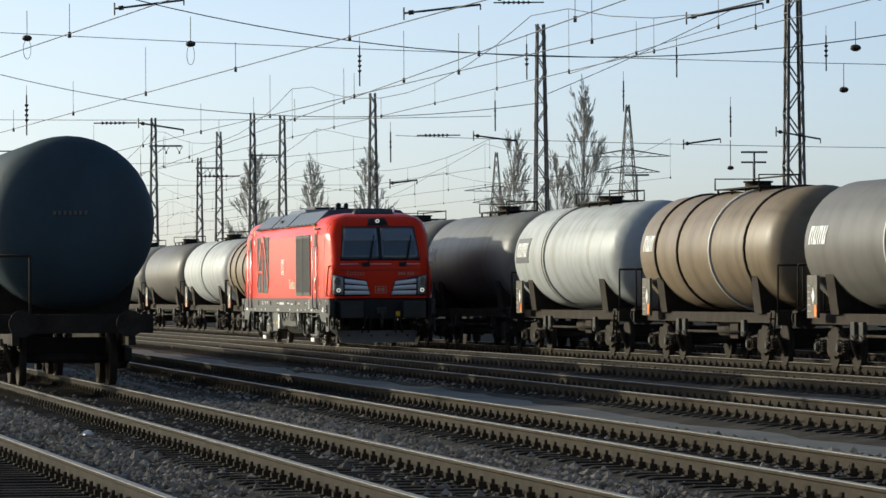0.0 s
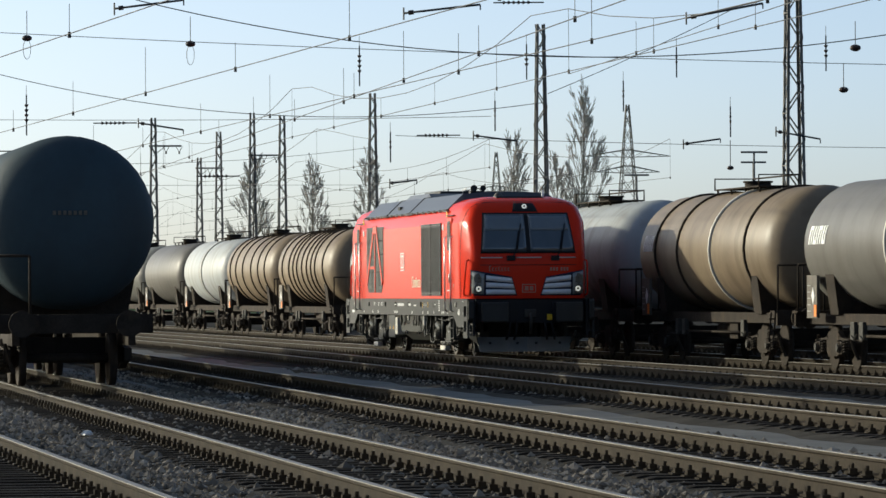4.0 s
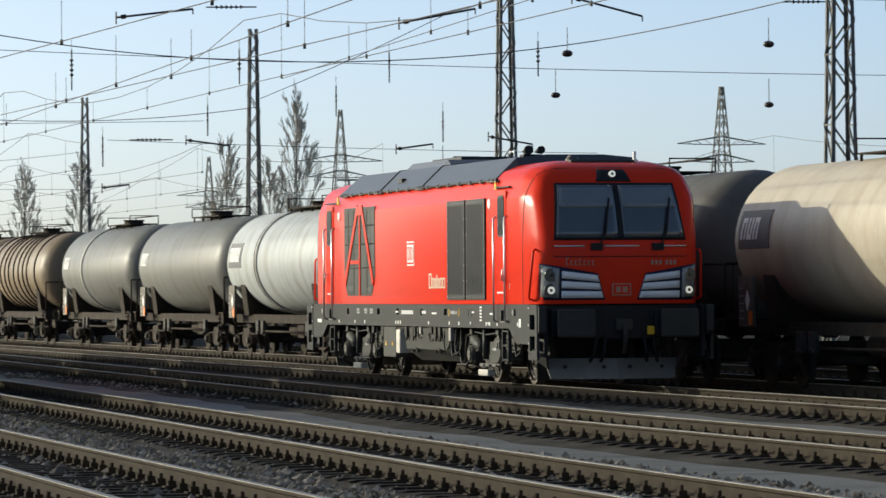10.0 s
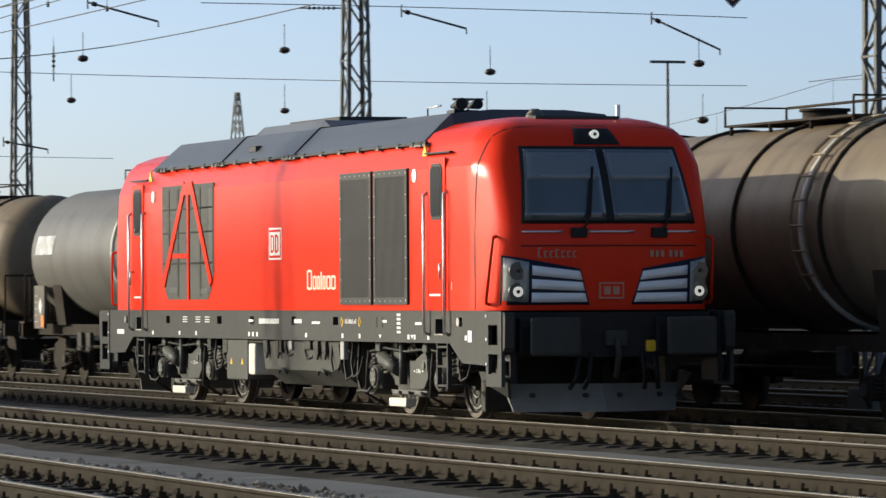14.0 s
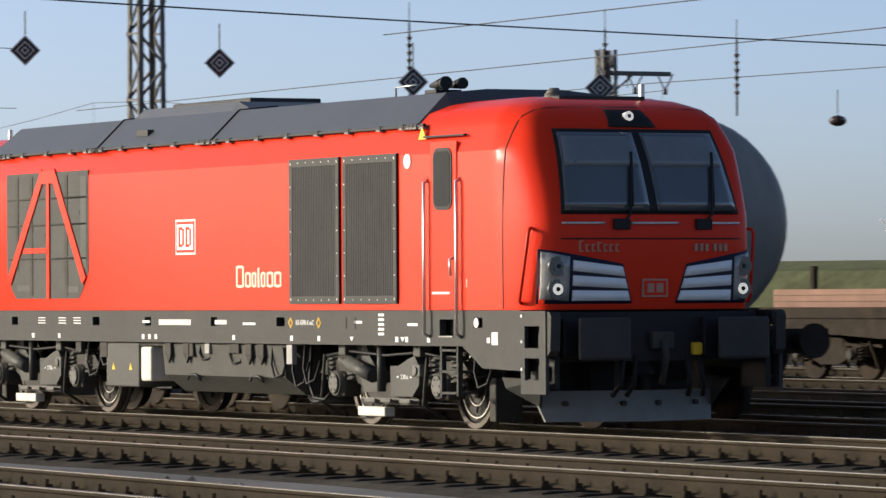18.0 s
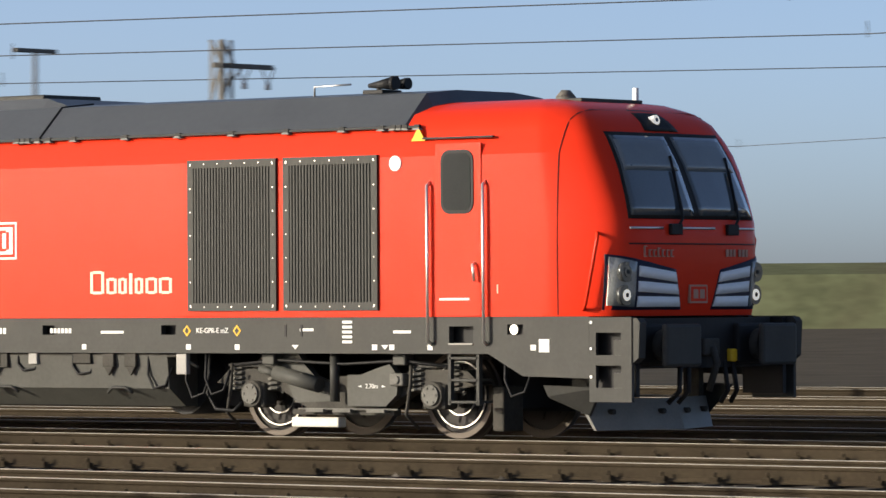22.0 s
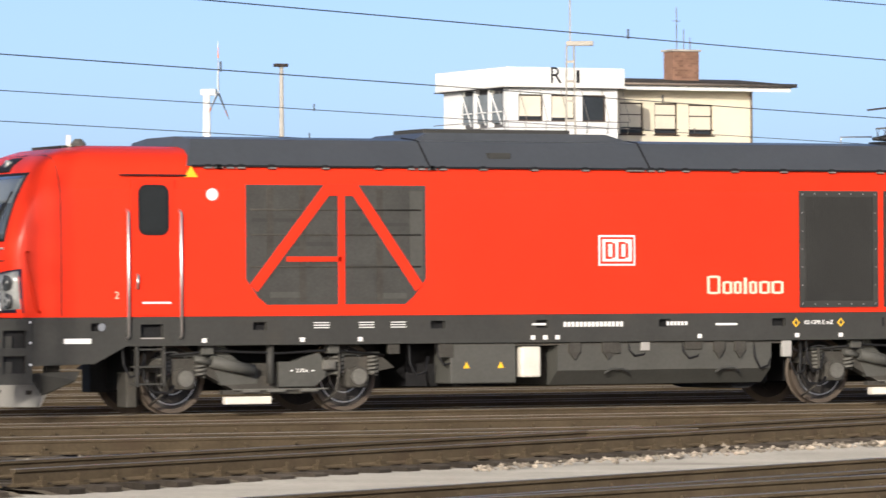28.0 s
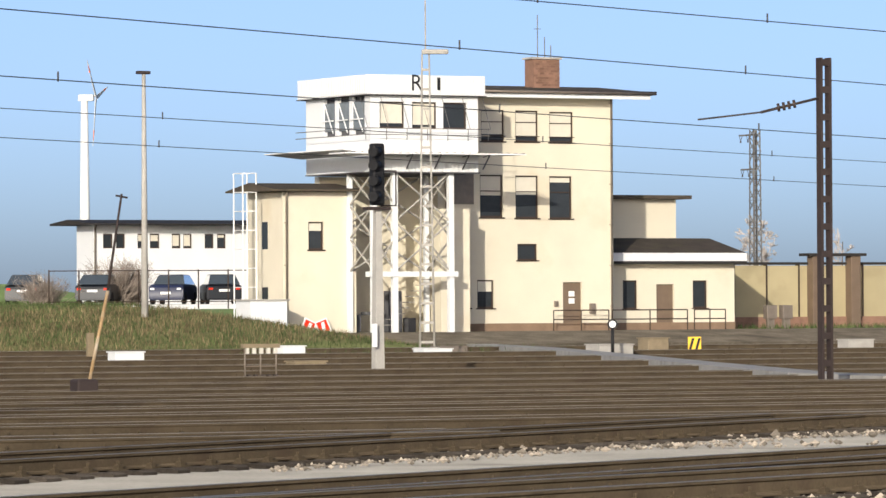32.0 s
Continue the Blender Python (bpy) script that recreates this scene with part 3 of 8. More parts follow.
        pipe(bm, [(sg * 7.42, -1.515, 1.95), (sg * 7.42, -1.56, 1.93), (sg * 7.44, -1.56, 1.75)], 0.018)
        part("door_handle", bm, M["steel"], door)
        for x in (6.77, 7.56):
            bm = bmesh.new()
            pipe(bm, [(sg * x, -1.49, 2.84), (sg * x, -1.55, 2.80), (sg * x, -1.55, 1.10), (sg * x, -1.49, 1.06)], 0.02, 8)
            part("handrail", bm, M["steel"], loco, "polished steel handrail")
        bm = bmesh.new()
        box(bm, *sorted((sg * 6.66, sg * 7.66)), -1.50, -1.455, 3.315, 3.335)
        part("rain_strip", bm, M["black"], loco)
        bm = bmesh.new()
        rod(bm, (sg * 6.28, -1.513, 3.06), (sg * 6.28, -1.49, 3.06), 0.085, 20)
        part("round_cap", bm, M["white"], loco)
        bm = bmesh.new()
        prism(bm, [(sg * 6.58 - 0.10, 3.30), (sg * 6.58 + 0.10, 3.30), (sg * 6.58, 3.45)], "y", -1.468, -1.45)
        part("warning_sign", bm, M["yellow"], loco, "yellow warning triangle")
        bm = bmesh.new()
        box(bm, *sorted((sg * 7.02, sg * 7.36)), -1.50, -1.41, 1.06, 1.075)
        part("step_edge", bm, M["grey_bar"], loco)
        bm = bmesh.new()
        for z in (0.42, 0.66, 0.90):
            box(bm, *sorted((sg * 7.0, sg * 7.4)), -1.46, -1.2, z, z + 0.025)
        for x in (7.0, 7.4):
            box(bm, *sorted((sg * x - 0.02, sg * x + 0.02)), -1.46, -1.40, 0.40, 0.97)
        part("ladder", bm, M["dark_grey"], loco, "dark steel boarding ladder")
        def edge_y(z):
            lo, hi = 0.0, body_half_width(z)
            if front_x(hi * 0.999, z) >= 8.53:
                return hi
            for _ in range(24):
                mid = (lo + hi) / 2
                lo, hi = (mid, hi) if front_x(mid, z) > 8.53 else (lo, mid)
            return lo
        ring = [(z, edge_y(z)) for z in [1.38, 2.0, 2.6, 3.0, 3.1, 3.15, 3.2, 3.26, 3.32, 3.38, 3.44, 3.5, 3.56, 3.6, 3.63] if front_x(0, z) > 8.54]
        for side in (-1, 1):
            bm = bmesh.new()
            pipe(bm, [(sg * 8.53, side * (y + 0.001), z) for z, y in ring] + [(sg * 8.53, 0, ring[-1][0] + 0.005)], 0.007, 5)
            part("cab_seam", bm, M["black"], loco)
    # cab fronts
    for sg in (1, -1):
        bm = bmesh.new()
        front_patch(bm, [(-1.12, 2.41), (1.12, 2.41), (1.01, 3.36), (-1.01, 3.36)], 20, 8, 0.010, 0, sg)
        front = part("windscreen_frame", bm, M["black"], loco, "black windscreen surround")
        for y0, y1, t0, t1 in ((-1.08, -0.05, -0.97, -0.05), (0.05, 1.08, 0.05, 0.97)):
            bm = bmesh.new()
            front_patch(bm, [(y0, 2.45), (y1, 2.45), (t1, 3.32), (t0, 3.32)], 12, 8, 0.018, 0, sg)
            pane = part("windscreen", bm, M["glass"], front, "dark reflecting windscreen pane")
            bm = bmesh.new()
            g0, g1 = y0 + (t0 - y0) * 0.56, y1 + (t1 - y1) * 0.56
            front_patch(bm, [(g0 + 0.03, 2.94), (g1 - 0.03, 2.94), (t1 - 0.03, 3.28), (t0 + 0.03, 3.28)], 12, 4, 0.021, 0, sg)
            part("sun_blind", bm, M["blind_grey"], pane, "grey roller blind in the upper pane")
        for y in (-0.42, 0.62):
            bm = bmesh.new()
            p = lambda yy, z, l: (sg * (front_x(yy, z) + l), sg * yy, z)
            pipe(bm, [p(y, 2.28, 0.03), p(y + 0.1, 2.42, 0.06), p(y + 0.22, 2.95, 0.05)], 0.016)
            pipe(bm, [p(y + 0.15, 2.5, 0.035), p(y + 0.28, 3.1, 0.035)], 0.018)
            box(bm, *sorted((sg * (front_x(y, 2.3)), sg * (front_x(y, 2.3) + 0.05))), sg * y - 0.1, sg * y + 0.1, 2.24, 2.36, 0.01)
            part("wiper", bm, M["black"], front)
        bm = bmesh.new()
        front_patch(bm, [(-0.30, 3.38), (0.30, 3.38), (0.22, 3.62), (-0.22, 3.62)], 6, 4, 0.012, 0, sg)
        crown = part("top_light_panel", bm, M["black"], loco)
        bm = bmesh.new()
        x = front_x(0, 3.50)
        rod(bm, (sg * (x - 0.05), 0, 3.49), (sg * (x + 0.05), 0, 3.51), 0.055, 18)
        lamp_top = part("top_headlight", bm, M["lamp_glow"] if sg > 0 else M["lens"], crown, "round top headlight")
        bm = bmesh.new()
        rod(bm, (sg * (x + 0.045), 0, 3.509), (sg * (x + 0.056), 0, 3.511), 0.024, 12)
        part("lamp_centre", bm, M["reflector"], lamp_top)
        bm = bmesh.new()
        for a, b in ((-1.12, -0.62), (-0.3, 0.3), (0.62, 1.12)):
            front_patch(bm, [(a, 2.30), (b, 2.30), (b, 2.325), (a, 2.325)], 5, 1, 0.02, 0, sg)
        part("front_grab_rail", bm, M["steel"], loco)
        # the maintenance flap and the v-shaped white slats
        bm = bmesh.new()
        for a, b in (((-1.13, 2.135), (1.13, 2.15)),):
            front_patch(bm, [a, (1.13, 2.135), b, (-1.13, 2.15)], 16, 1, 0.006, 0, sg)
        part("flap_seam", bm, M["black"], loco)
        for side in (-1, 1):
            for i in range(3):
                z0 = 1.462 + i * 0.138
                inn0, inn1 = 0.30 + i * 0.037, 0.335 + i * 0.037
                tilt = 0.026 * i
                q = [(side * inn0, z0 - tilt * 0.2), (side * 1.0, z0 + tilt), (side * 1.0, z0 + 0.116 + tilt), (side * inn1, z0 + 0.108 - tilt * 0.2)]
                if side < 0:
                    q = [q[1], q[0], q[3], q[2]]
                bm = bmesh.new()
                front_patch(bm, q, 8, 1, 0.016, 0, sg)
                part("white_slat", bm, M["strip_white"], loco, "silver white front slat")
            bm = bmesh.new()
            q = [(side * 0.27, 1.43), (side * 1.33, 1.43), (side * 1.33, 2.03), (side * 0.40, 1.865)]
            if side < 0:
                q = [q[1], q[0], q[3], q[2]]
            front_patch(bm, q, 14, 3, 0.006, 0, sg)
            lampbox = part("headlight_panel", bm, M["navy"], loco, "dark blue lamp cluster panel")
            bm = bmesh.new()
            q = [(side * 1.04, 1.46), (side * 1.31, 1.48), (side * 1.31, 2.0), (side * 1.04, 1.945)]
            if side < 0:
                q = [q[1], q[0], q[3], q[2]]
            front_patch(bm, q, 6, 4, 0.014, 0, sg)
            part("lamp_cover", bm, M["lens"], lampbox)
            for z, mt in ((1.59, "lamp_glow" if sg > 0 else "lens"), (1.84, "reflector")):
                bm = bmesh.new()
                yy = side * 1.17
                x = front_x(yy, z)
                rod(bm, (sg * (x - 0.03), sg * yy, z), (sg * (x + 0.03), sg * yy, z), 0.11, 20)
                part("lamp_bowl", bm, M["reflector"], lampbox)
                bm = bmesh.new()
                rod(bm, (sg * (x - 0.03), sg * yy, z), (sg * (x + 0.04), sg * yy, z), 0.062, 16)
                part("headlight", bm, M[mt], lampbox)
                bm = bmesh.new()
                rod(bm, (sg * (x + 0.035), sg * yy, z), (sg * (x + 0.045), sg * yy, z), 0.026, 12)
                part("lamp_centre", bm, M["black"], lampbox)
            bm = bmesh.new()
            p = lambda yy, z, l: (sg * (front_x(yy, z) + l), sg * (yy + side * l), z)
            pipe(bm, [p(side * 1.40, 1.44, 0.0), p(side * 1.40, 1.45, 0.05), p(side * 1.398, 1.50, 0.065), p(side * 1.362, 2.20, 0.065), p(side * 1.36, 2.25, 0.05), p(side * 1.36, 2.26, 0.0)], 0.02)
            part("corner_handrail", bm, M["red"], loco)
            # buffer
            bm = bmesh.new()
            rod(bm, (sg * 9.1, side * 0.875, 1.05), (sg * 9.71, side * 0.875, 1.05), 0.12, 14)
            rod(bm, (sg * 9.4, side * 0.875, 1.05), (sg * 9.58, side * 0.875, 1.05), 0.17, 14)
            buffer_ = part("buffer", bm, M["under"], loco, "dark steel side buffer")
            bm = bmesh.new()
            box(bm, *sorted((sg * 9.70, sg * 9.78)), side * 0.875 - 0.32, side * 0.875 + 0.32, 0.82, 1.28, 0.035)
            part("buffer_head", bm, M["dark_grey"], buffer_)
        # end frame below the cab, its beam blackened to imitate the shade there
        bm = bmesh.new()
        prism(bm, [(sg * 8.7, -1.29), (sg * 9.36, -1.26), (sg * 9.42, 0), (sg * 9.36, 1.26), (sg * 8.7, 1.29)], "z", 0.80, 1.34)
        part("end_beam", bm, M["black"], loco, "end beam coloured black for the shade below the cab")
        # step plate with two cut-outs, and a black panel painting the shade behind it
        for side in (-1, 1):
            ya, yb = sorted((side * 1.495, side * 1.45))
            bm = bmesh.new()
            xs, zs = (8.97, 9.06, 9.40, 9.54), (0.45, 0.60, 0.84, 0.95, 1.19, 1.355)
            for k0, (xa, xb) in enumerate(zip(xs, xs[1:])):
                for k1, (za, zb) in enumerate(zip(zs, zs[1:])):
                    if not (k0 == 1 and k1 in (1, 3)):
                        box(bm, *sorted((sg * xa, sg * xb)), ya, yb, za, zb)
            bmesh.ops.remove_doubles(bm, verts=bm.verts, dist=0.0005)
            plate_ = part("step_plate", bm, M["dark_grey"], loco, "grey end plate with two step openings")
            for z in (0.60, 0.95):
                bm = bmesh.new()
                box(bm, *sorted((sg * 9.24, sg * 9.40)), side * 1.40 - 0.02, side * 1.40 + 0.02, z, z + 0.16)
                part("step_bracket", bm, M["dark_grey"], plate_)
            for z in (0.72, 1.02, 1.30):
                bm = bmesh.new()
                rod(bm, (sg * 9.0, side * 1.497, z), (sg * 9.0, side * 1.505, z), 0.018, 8)
                part("bolt", bm, M["strip_white"], plate_)
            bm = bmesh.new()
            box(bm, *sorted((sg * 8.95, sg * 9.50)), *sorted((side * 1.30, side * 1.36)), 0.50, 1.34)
            part("step_shade_panel", bm, M["black"], plate_)
            bm = bmesh.new()
            prism(bm, [(sg * 9.54, 0.86), (sg * 9.62, 0.92), (sg * 9.64, 1.30), (sg * 9.60, 1.345), (sg * 9.54, 1.345)], "y", *sorted((side * 1.48, side * 1.36)))
            part("end_corner", bm, M["dark_grey"], loco)
            # housing in black, which puts the shadow of the front into its colour
            bm = bmesh.new()
            box(bm, *sorted((sg * 9.2, sg * 9.47)), *sorted((side * 1.24, side * 0.52)), 0.84, 1.28, 0.03)
            part("buffer_housing", bm, M["black"], loco, "square housing behind the buffer, coloured black for the shade there")
        # coupling and hoses
        bm = bmesh.new()
        box(bm, *sorted((sg * 9.2, sg * 9.5)), -0.14, 0.14, 0.93, 1.12, 0.02)
        pipe(bm, [(sg * 9.5, 0, 1.02), (sg * 9.56, 0, 0.85), (sg * 9.45, 0, 0.55)], 0.04, 8)
        part("coupling", bm, M["under"], loco, "dark screw coupling")
        for y in (-0.45, -0.3, 0.35, 0.5):
            bm = bmesh.new()
            pipe(bm, [(sg * 9.24, y, 0.95), (sg * 9.4, y, 0.85), (sg * 9.42, y * 1.1, 0.55), (sg * 9.3, y * 1.2, 0.42)], 0.03, 6)
            part("brake_hose", bm, M["black"], loco)
        bm = bmesh.new()
        box(bm, *sorted((sg * 9.38, sg * 9.46)), 0.40, 0.52, 0.86, 1.0, 0.02)
        part("hose_cock", bm, M["yellow"], loco)
        # track clearing plough
        bm = bmesh.new()
        for side in (-1, 1):
            a = [(sg * 9.12, 0, 0.13), (sg * 8.72, side * 1.05, 0.13), (sg * 8.56, side * 1.14, 0.47), (sg * 8.98, 0, 0.47)]
            loft(bm, [[Vector(p) for p in a], [Vector(p) + Vector((-sg * 0.04, 0, 0)) for p in a]], True, True)
        bmesh.ops.recalc_face_normals(bm, faces=bm.faces)
        plough = part("plough", bm, M["plough"], loco, "grey track clearing plough folded at the middle")
        for side in (-1, 1):
            bm = bmesh.new()
            a = [(sg * 8.66, side * 1.10, 0.30), (sg * 8.25, side * 1.30, 0.50), (sg * 8.20, side * 1.32, 0.62), (sg * 8.90, side * 1.2, 0.60)]
            loft(bm, [[Vector(p) for p in a], [Vector(p) + Vector((0, -side * 0.03, -0.02)) for p in a]], True, True)
            bmesh.ops.recalc_face_normals(bm, faces=bm.faces)
            part("plough_wing", bm, M["dark_grey"], plough, "dark rubber wing of the plough")
            for f in (0.2, 0.75):
                bm = bmesh.new()
                p = Vector((sg * 9.05, 0, 0.33)).lerp(Vector((sg * 8.64, side * 1.1, 0.33)), f)
                rod(bm, p - Vector((sg * 0.03, 0, 0)), p + Vector((sg * 0.05, 0, 0)), 0.03, 8)
                part("bolt", bm, M["under"], plough)
        for y in (-0.8, -0.3, 0.3, 0.8):
            bm = bmesh.new()
            box(bm, *sorted((sg * 8.35, sg * 8.62)), y - 0.03, y + 0.03, 0.36, 0.42)
            part("plough_rib", bm, M["under"], plough)
        for y in (-1.0, 1.0):
            bm = bmesh.new()
            box(bm, *sorted((sg * 8.38, sg * 8.6)), y - 0.04, y + 0.04, 0.42, 0.85)
            part("plough_bracket", bm, M["under"], plough)
        bm = bmesh.new()
        rod(bm, (sg * 7.95, -1.49, 1.225), (sg * 7.95, -1.51, 1.225), 0.055, 14)
        part("frame_cap", bm, M["steel"], loco)
    # added black blocks that paint the underfloor shade between the frame sides
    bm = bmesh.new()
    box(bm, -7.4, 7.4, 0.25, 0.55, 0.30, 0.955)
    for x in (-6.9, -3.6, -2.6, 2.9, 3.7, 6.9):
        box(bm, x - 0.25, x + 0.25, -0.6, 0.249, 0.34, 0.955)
    part("underside_shade_block", bm, M["black"], loco, "black blocks standing in for the shade under the floor")
    bm = bmesh.new()
    pipe(bm, [(-2.4, -1.40, 0.93), (2.9, -1.40, 0.93), (3.2, -1.38, 0.80)], 0.022, 6)
    part("air_pipe", bm, M["under"], loco)
    for x, d in ((-2.75, 0.30), (0.35, 0.20), (1.25, 0.24), (2.45, 0.40), (3.05, 0.5), (3.35, 0.46), (-3.2, 0.44), (-7.6, 0.42), (7.75, 0.45)):
        bm = bmesh.new()
        pipe(bm, [(x, -1.40, 0.95), (x + 0.01, -1.43, 0.95 - d * 0.6), (x + 0.10, -1.43, 0.95 - d), (x + 0.26, -1.40, 0.95 - d * 0.9), (x + 0.33, -1.36, 0.95 - d * 0.4)], 0.017, 6)
        part("hose", bm, M["black"], loco)
    for x, w, h in ((0.1, 0.10, 0.17), (0.62, 0.07, 0.13), (1.42, 0.14, 0.12), (3.0, 0.08, 0.24), (-2.62, 0.12, 0.2), (-3.45, 0.09, 0.14)):
        bm = bmesh.new()
        box(bm, x - w, x + w, -1.45, -1.38, 0.955 - h, 0.955, 0.01)
        part("junction_box", bm, M["grey_bar"] if w < 0.09 else M["under"], loco)
    # underframe box and tank
    bm = bmesh.new()
    prism(bm, [(-1.42, 0.94), (-1.38, 0.55), (-1.1, 0.34), (1.1, 0.34), (1.38, 0.55), (1.42, 0.94)], "x", -0.80, 2.75)
    part("fuel_tank", bm, M["tank_grey"], loco, "grey underfloor fuel tank")
    for x in (0.15, 2.0):
        bm = bmesh.new()
        pipe(bm, [(x - 0.2, -1.41, 0.50), (x - 0.1, -1.43, 0.56), (x + 0.1, -1.43, 0.56), (x + 0.2, -1.41, 0.50)], 0.02, 6)
        part("lifting_eye", bm, M["dark_grey"], loco)
    for x in (-0.55, 0.0, 1.85, 2.2):
        bm = bmesh.new()
        box(bm, x - 0.09, x + 0.09, -1.46, -1.40, 0.80, 0.955, 0.01)
        prism(bm, [(x - 0.07, 0.80), (x + 0.07, 0.80), (x, 0.70)], "y", -1.45, -1.42)
        part("tank_bracket", bm, M["under"], loco)
    bm = bmesh.new()
    box(bm, -2.55, -1.50, -1.44, -0.9, 0.38, 0.95, 0.02)
    ebox = part("equipment_box", bm, M["tank_grey"], loco, "grey equipment box with yellow warning signs")
    for x in (-2.3, -1.75):
        bm = bmesh.new()
        prism(bm, [(x - 0.05, 0.60), (x + 0.05, 0.60), (x, 0.69)], "y", -1.446, -1.435)
        part("warning_sign", bm, M["yellow"], ebox)
    bm = bmesh.new()
    box(bm, -1.42, -1.10, -1.45, -1.1, 0.46, 0.90, 0.03)
    part("valve_box", bm, M["pale_ring"], loco)
    bm = bmesh.new()
    rod(bm, (2.55, -0.9, 0.62), (2.55, 0.9, 0.62), 0.38, 18)
    part("air_reservoir", bm, M["black"], loco)
    # bogies
    wheels = []
    for bx in (5.27, -5.27):
        bog = thing("bogie", "", "")
        bog.parent = loco
        bm = bmesh.new()
        sgx = 1 if bx > 0 else -1
        for y in (-1.08, 1.08):
            pts = [(-1.95, 0.62), (-1.75, 0.78), (-0.95, 0.78), (-0.6, 0.52), (0.6, 0.52), (0.95, 0.78), (1.75, 0.78), (1.95, 0.62), (1.7, 0.58), (1.0, 0.56), (0.55, 0.33), (-0.55, 0.33), (-1.0, 0.56), (-1.7, 0.58)]
            prism(bm, [(bx + u, v) for u, v in pts], "y", y - 0.11, y + 0.11)
        box(bm, bx - 0.25, bx + 0.25, -1.1, 1.1, 0.4, 0.7)
        part("bogie_frame", bm, M["under"], bog, "dusty grey bogie frame")
        for wx in (-1.335, 1.335):
            bm = bmesh.new()
            box(bm, bx + wx - 0.17, bx + wx + 0.17, -1.26, -1.02, 0.34, 0.62, 0.04)
            rod(bm, (bx + wx, -1.30, 0.5), (bx + wx, -1.02, 0.5), 0.15, 14)
            part("axle_box", bm, M["under"], bog)
            bm = bmesh.new()
            rod(bm, (bx + wx, -1.325, 0.5), (bx + wx, -1.30, 0.5), 0.115, 14)
            for k in range(6):
                a = k * math.pi / 3
                rod(bm, (bx + wx + 0.085 * math.cos(a), -1.335, 0.5 + 0.085 * math.sin(a)), (bx + wx + 0.085 * math.cos(a), -1.32, 0.5 + 0.085 * math.sin(a)), 0.014, 6)
            part("axle_cover", bm, M["axle"], bog)
            bm = bmesh.new()
            pipe(bm, [(bx + wx - 0.30, -1.28, 0.84), (bx + wx - 0.30, -1.30, 0.60), (bx + wx - 0.36, -1.30, 0.28), (bx + wx - 0.43, -1.0, 0.12)], 0.02, 6)
            part("sand_pipe", bm, M["under"], bog)
            bm = bmesh.new()
            box(bm, bx + wx - 0.36, bx + wx + 0.36, -1.24, -1.08, 0.80, 0.845, 0.01)
            part("spring_cap", bm, M["dark_grey"], bog)
            for q in (-0.27, 0.27):
                bm = bmesh.new()
                k = 40
                pts = [(bx + wx + q + 0.085 * math.cos(i * 0.785), -1.16 + 0.085 * math.sin(i * 0.785), 0.52 + 0.28 * i / k) for i in range(k + 1)]
                pipe(bm, pts, 0.018, 5)
                part("coil_spring", bm, M["axle"], bog)
        bm = bmesh.new()
        rod(bm, (bx - 0.95, -1.30, 0.74), (bx - 0.30, -1.30, 0.60), 0.085, 14)
        rod(bm, (bx - 1.2, -1.28, 0.78), (bx - 0.95, -1.28, 0.72), 0.045, 10)
        part("damper", bm, M["tank_grey"], bog)
        bm = bmesh.new()
        rod(bm, (bx - 0.05, -1.32, 0.42), (bx - 0.05, -1.32, 0.98), 0.055, 10)
        part("upright_damper", bm, M["dark_grey"], bog)
        bm = bmesh.new()
        prism(bm, [(bx + 0.10, 0.37), (bx + 0.66, 0.37), (bx + 0.82, 0.50), (bx + 0.84, 0.70), (bx + 0.72, 0.84), (bx + 0.55, 0.80), (bx + 0.30, 0.72), (bx + 0.10, 0.72)], "y", -1.28, -1.18)
        part("side_plate", bm, M["tank_grey"], bog)
        bm = bmesh.new()
        prism(bm, [(bx - 1.05, 0.96), (bx - 0.70, 0.96), (bx - 0.62, 0.84), (bx - 0.45, 0.70), (bx - 0.20, 0.62), (bx - 0.20, 0.42), (bx - 0.75, 0.40), (bx - 0.85, 0.60)], "y", -1.20, -1.10)
        part("frame_web", bm, M["tank_grey"], bog)
        for x0 in (-1.02, 0.92):
            bm = bmesh.new()
            box(bm, bx + x0 - 0.09, bx + x0 + 0.09, -1.36, -1.2, 0.83, 0.955, 0.015)
            part("frame_lug", bm, M["tank_grey"], bog)
        bm = bmesh.new()
        for q in (-0.35, 0.05, 0.55):
            box(bm, bx + q - 0.13, bx + q + 0.13, -1.33, -1.25, 0.30, 0.335)
        pipe(bm, [(bx - 0.62, -1.29, 0.335), (bx + 0.85, -1.29, 0.335)], 0.012, 5)
        part("cable_tray", bm, M["axle"], bog)
        bm = bmesh.new()
        prism(bm, [(bx + 0.26, 0.592), (bx + 0.31, 0.605), (bx + 0.31, 0.58)], "y", -1.287, -1.278)
        prism(bm, [(bx + 0.66, 0.592), (bx + 0.61, 0.605), (bx + 0.61, 0.58)], "y", -1.287, -1.278)
        part("plate_mark", bm, M["white"], bog)
        lettering("gauge_writing", "2.70m", 0.075, M["white"], bog, Matrix.Translation((bx + 0.46, -1.283, 0.592)) @ Matrix.Rotation(radians(90), 4, "X"), 0.003)
        bm = bmesh.new()
        pipe(bm, [(bx - 1.7, -1.26, 0.82), (bx - 0.9, -1.30, 0.88), (bx + 0.1, -1.33, 0.84), (bx + 0.9, -1.30, 0.88), (bx + 1.75, -1.26, 0.80)], 0.018, 6)
        part("conduit", bm, M["black"], bog)
        for q in (-0.62, 0.86):
            bm = bmesh.new()
            box(bm, bx + q - 0.10, bx + q + 0.10, -1.34, -1.22, 0.60, 0.74, 0.02)
            rod(bm, (bx + q, -1.36, 0.67), (bx + q, -1.33, 0.67), 0.05, 10)
            part("sensor_box", bm, M["axle"], bog)
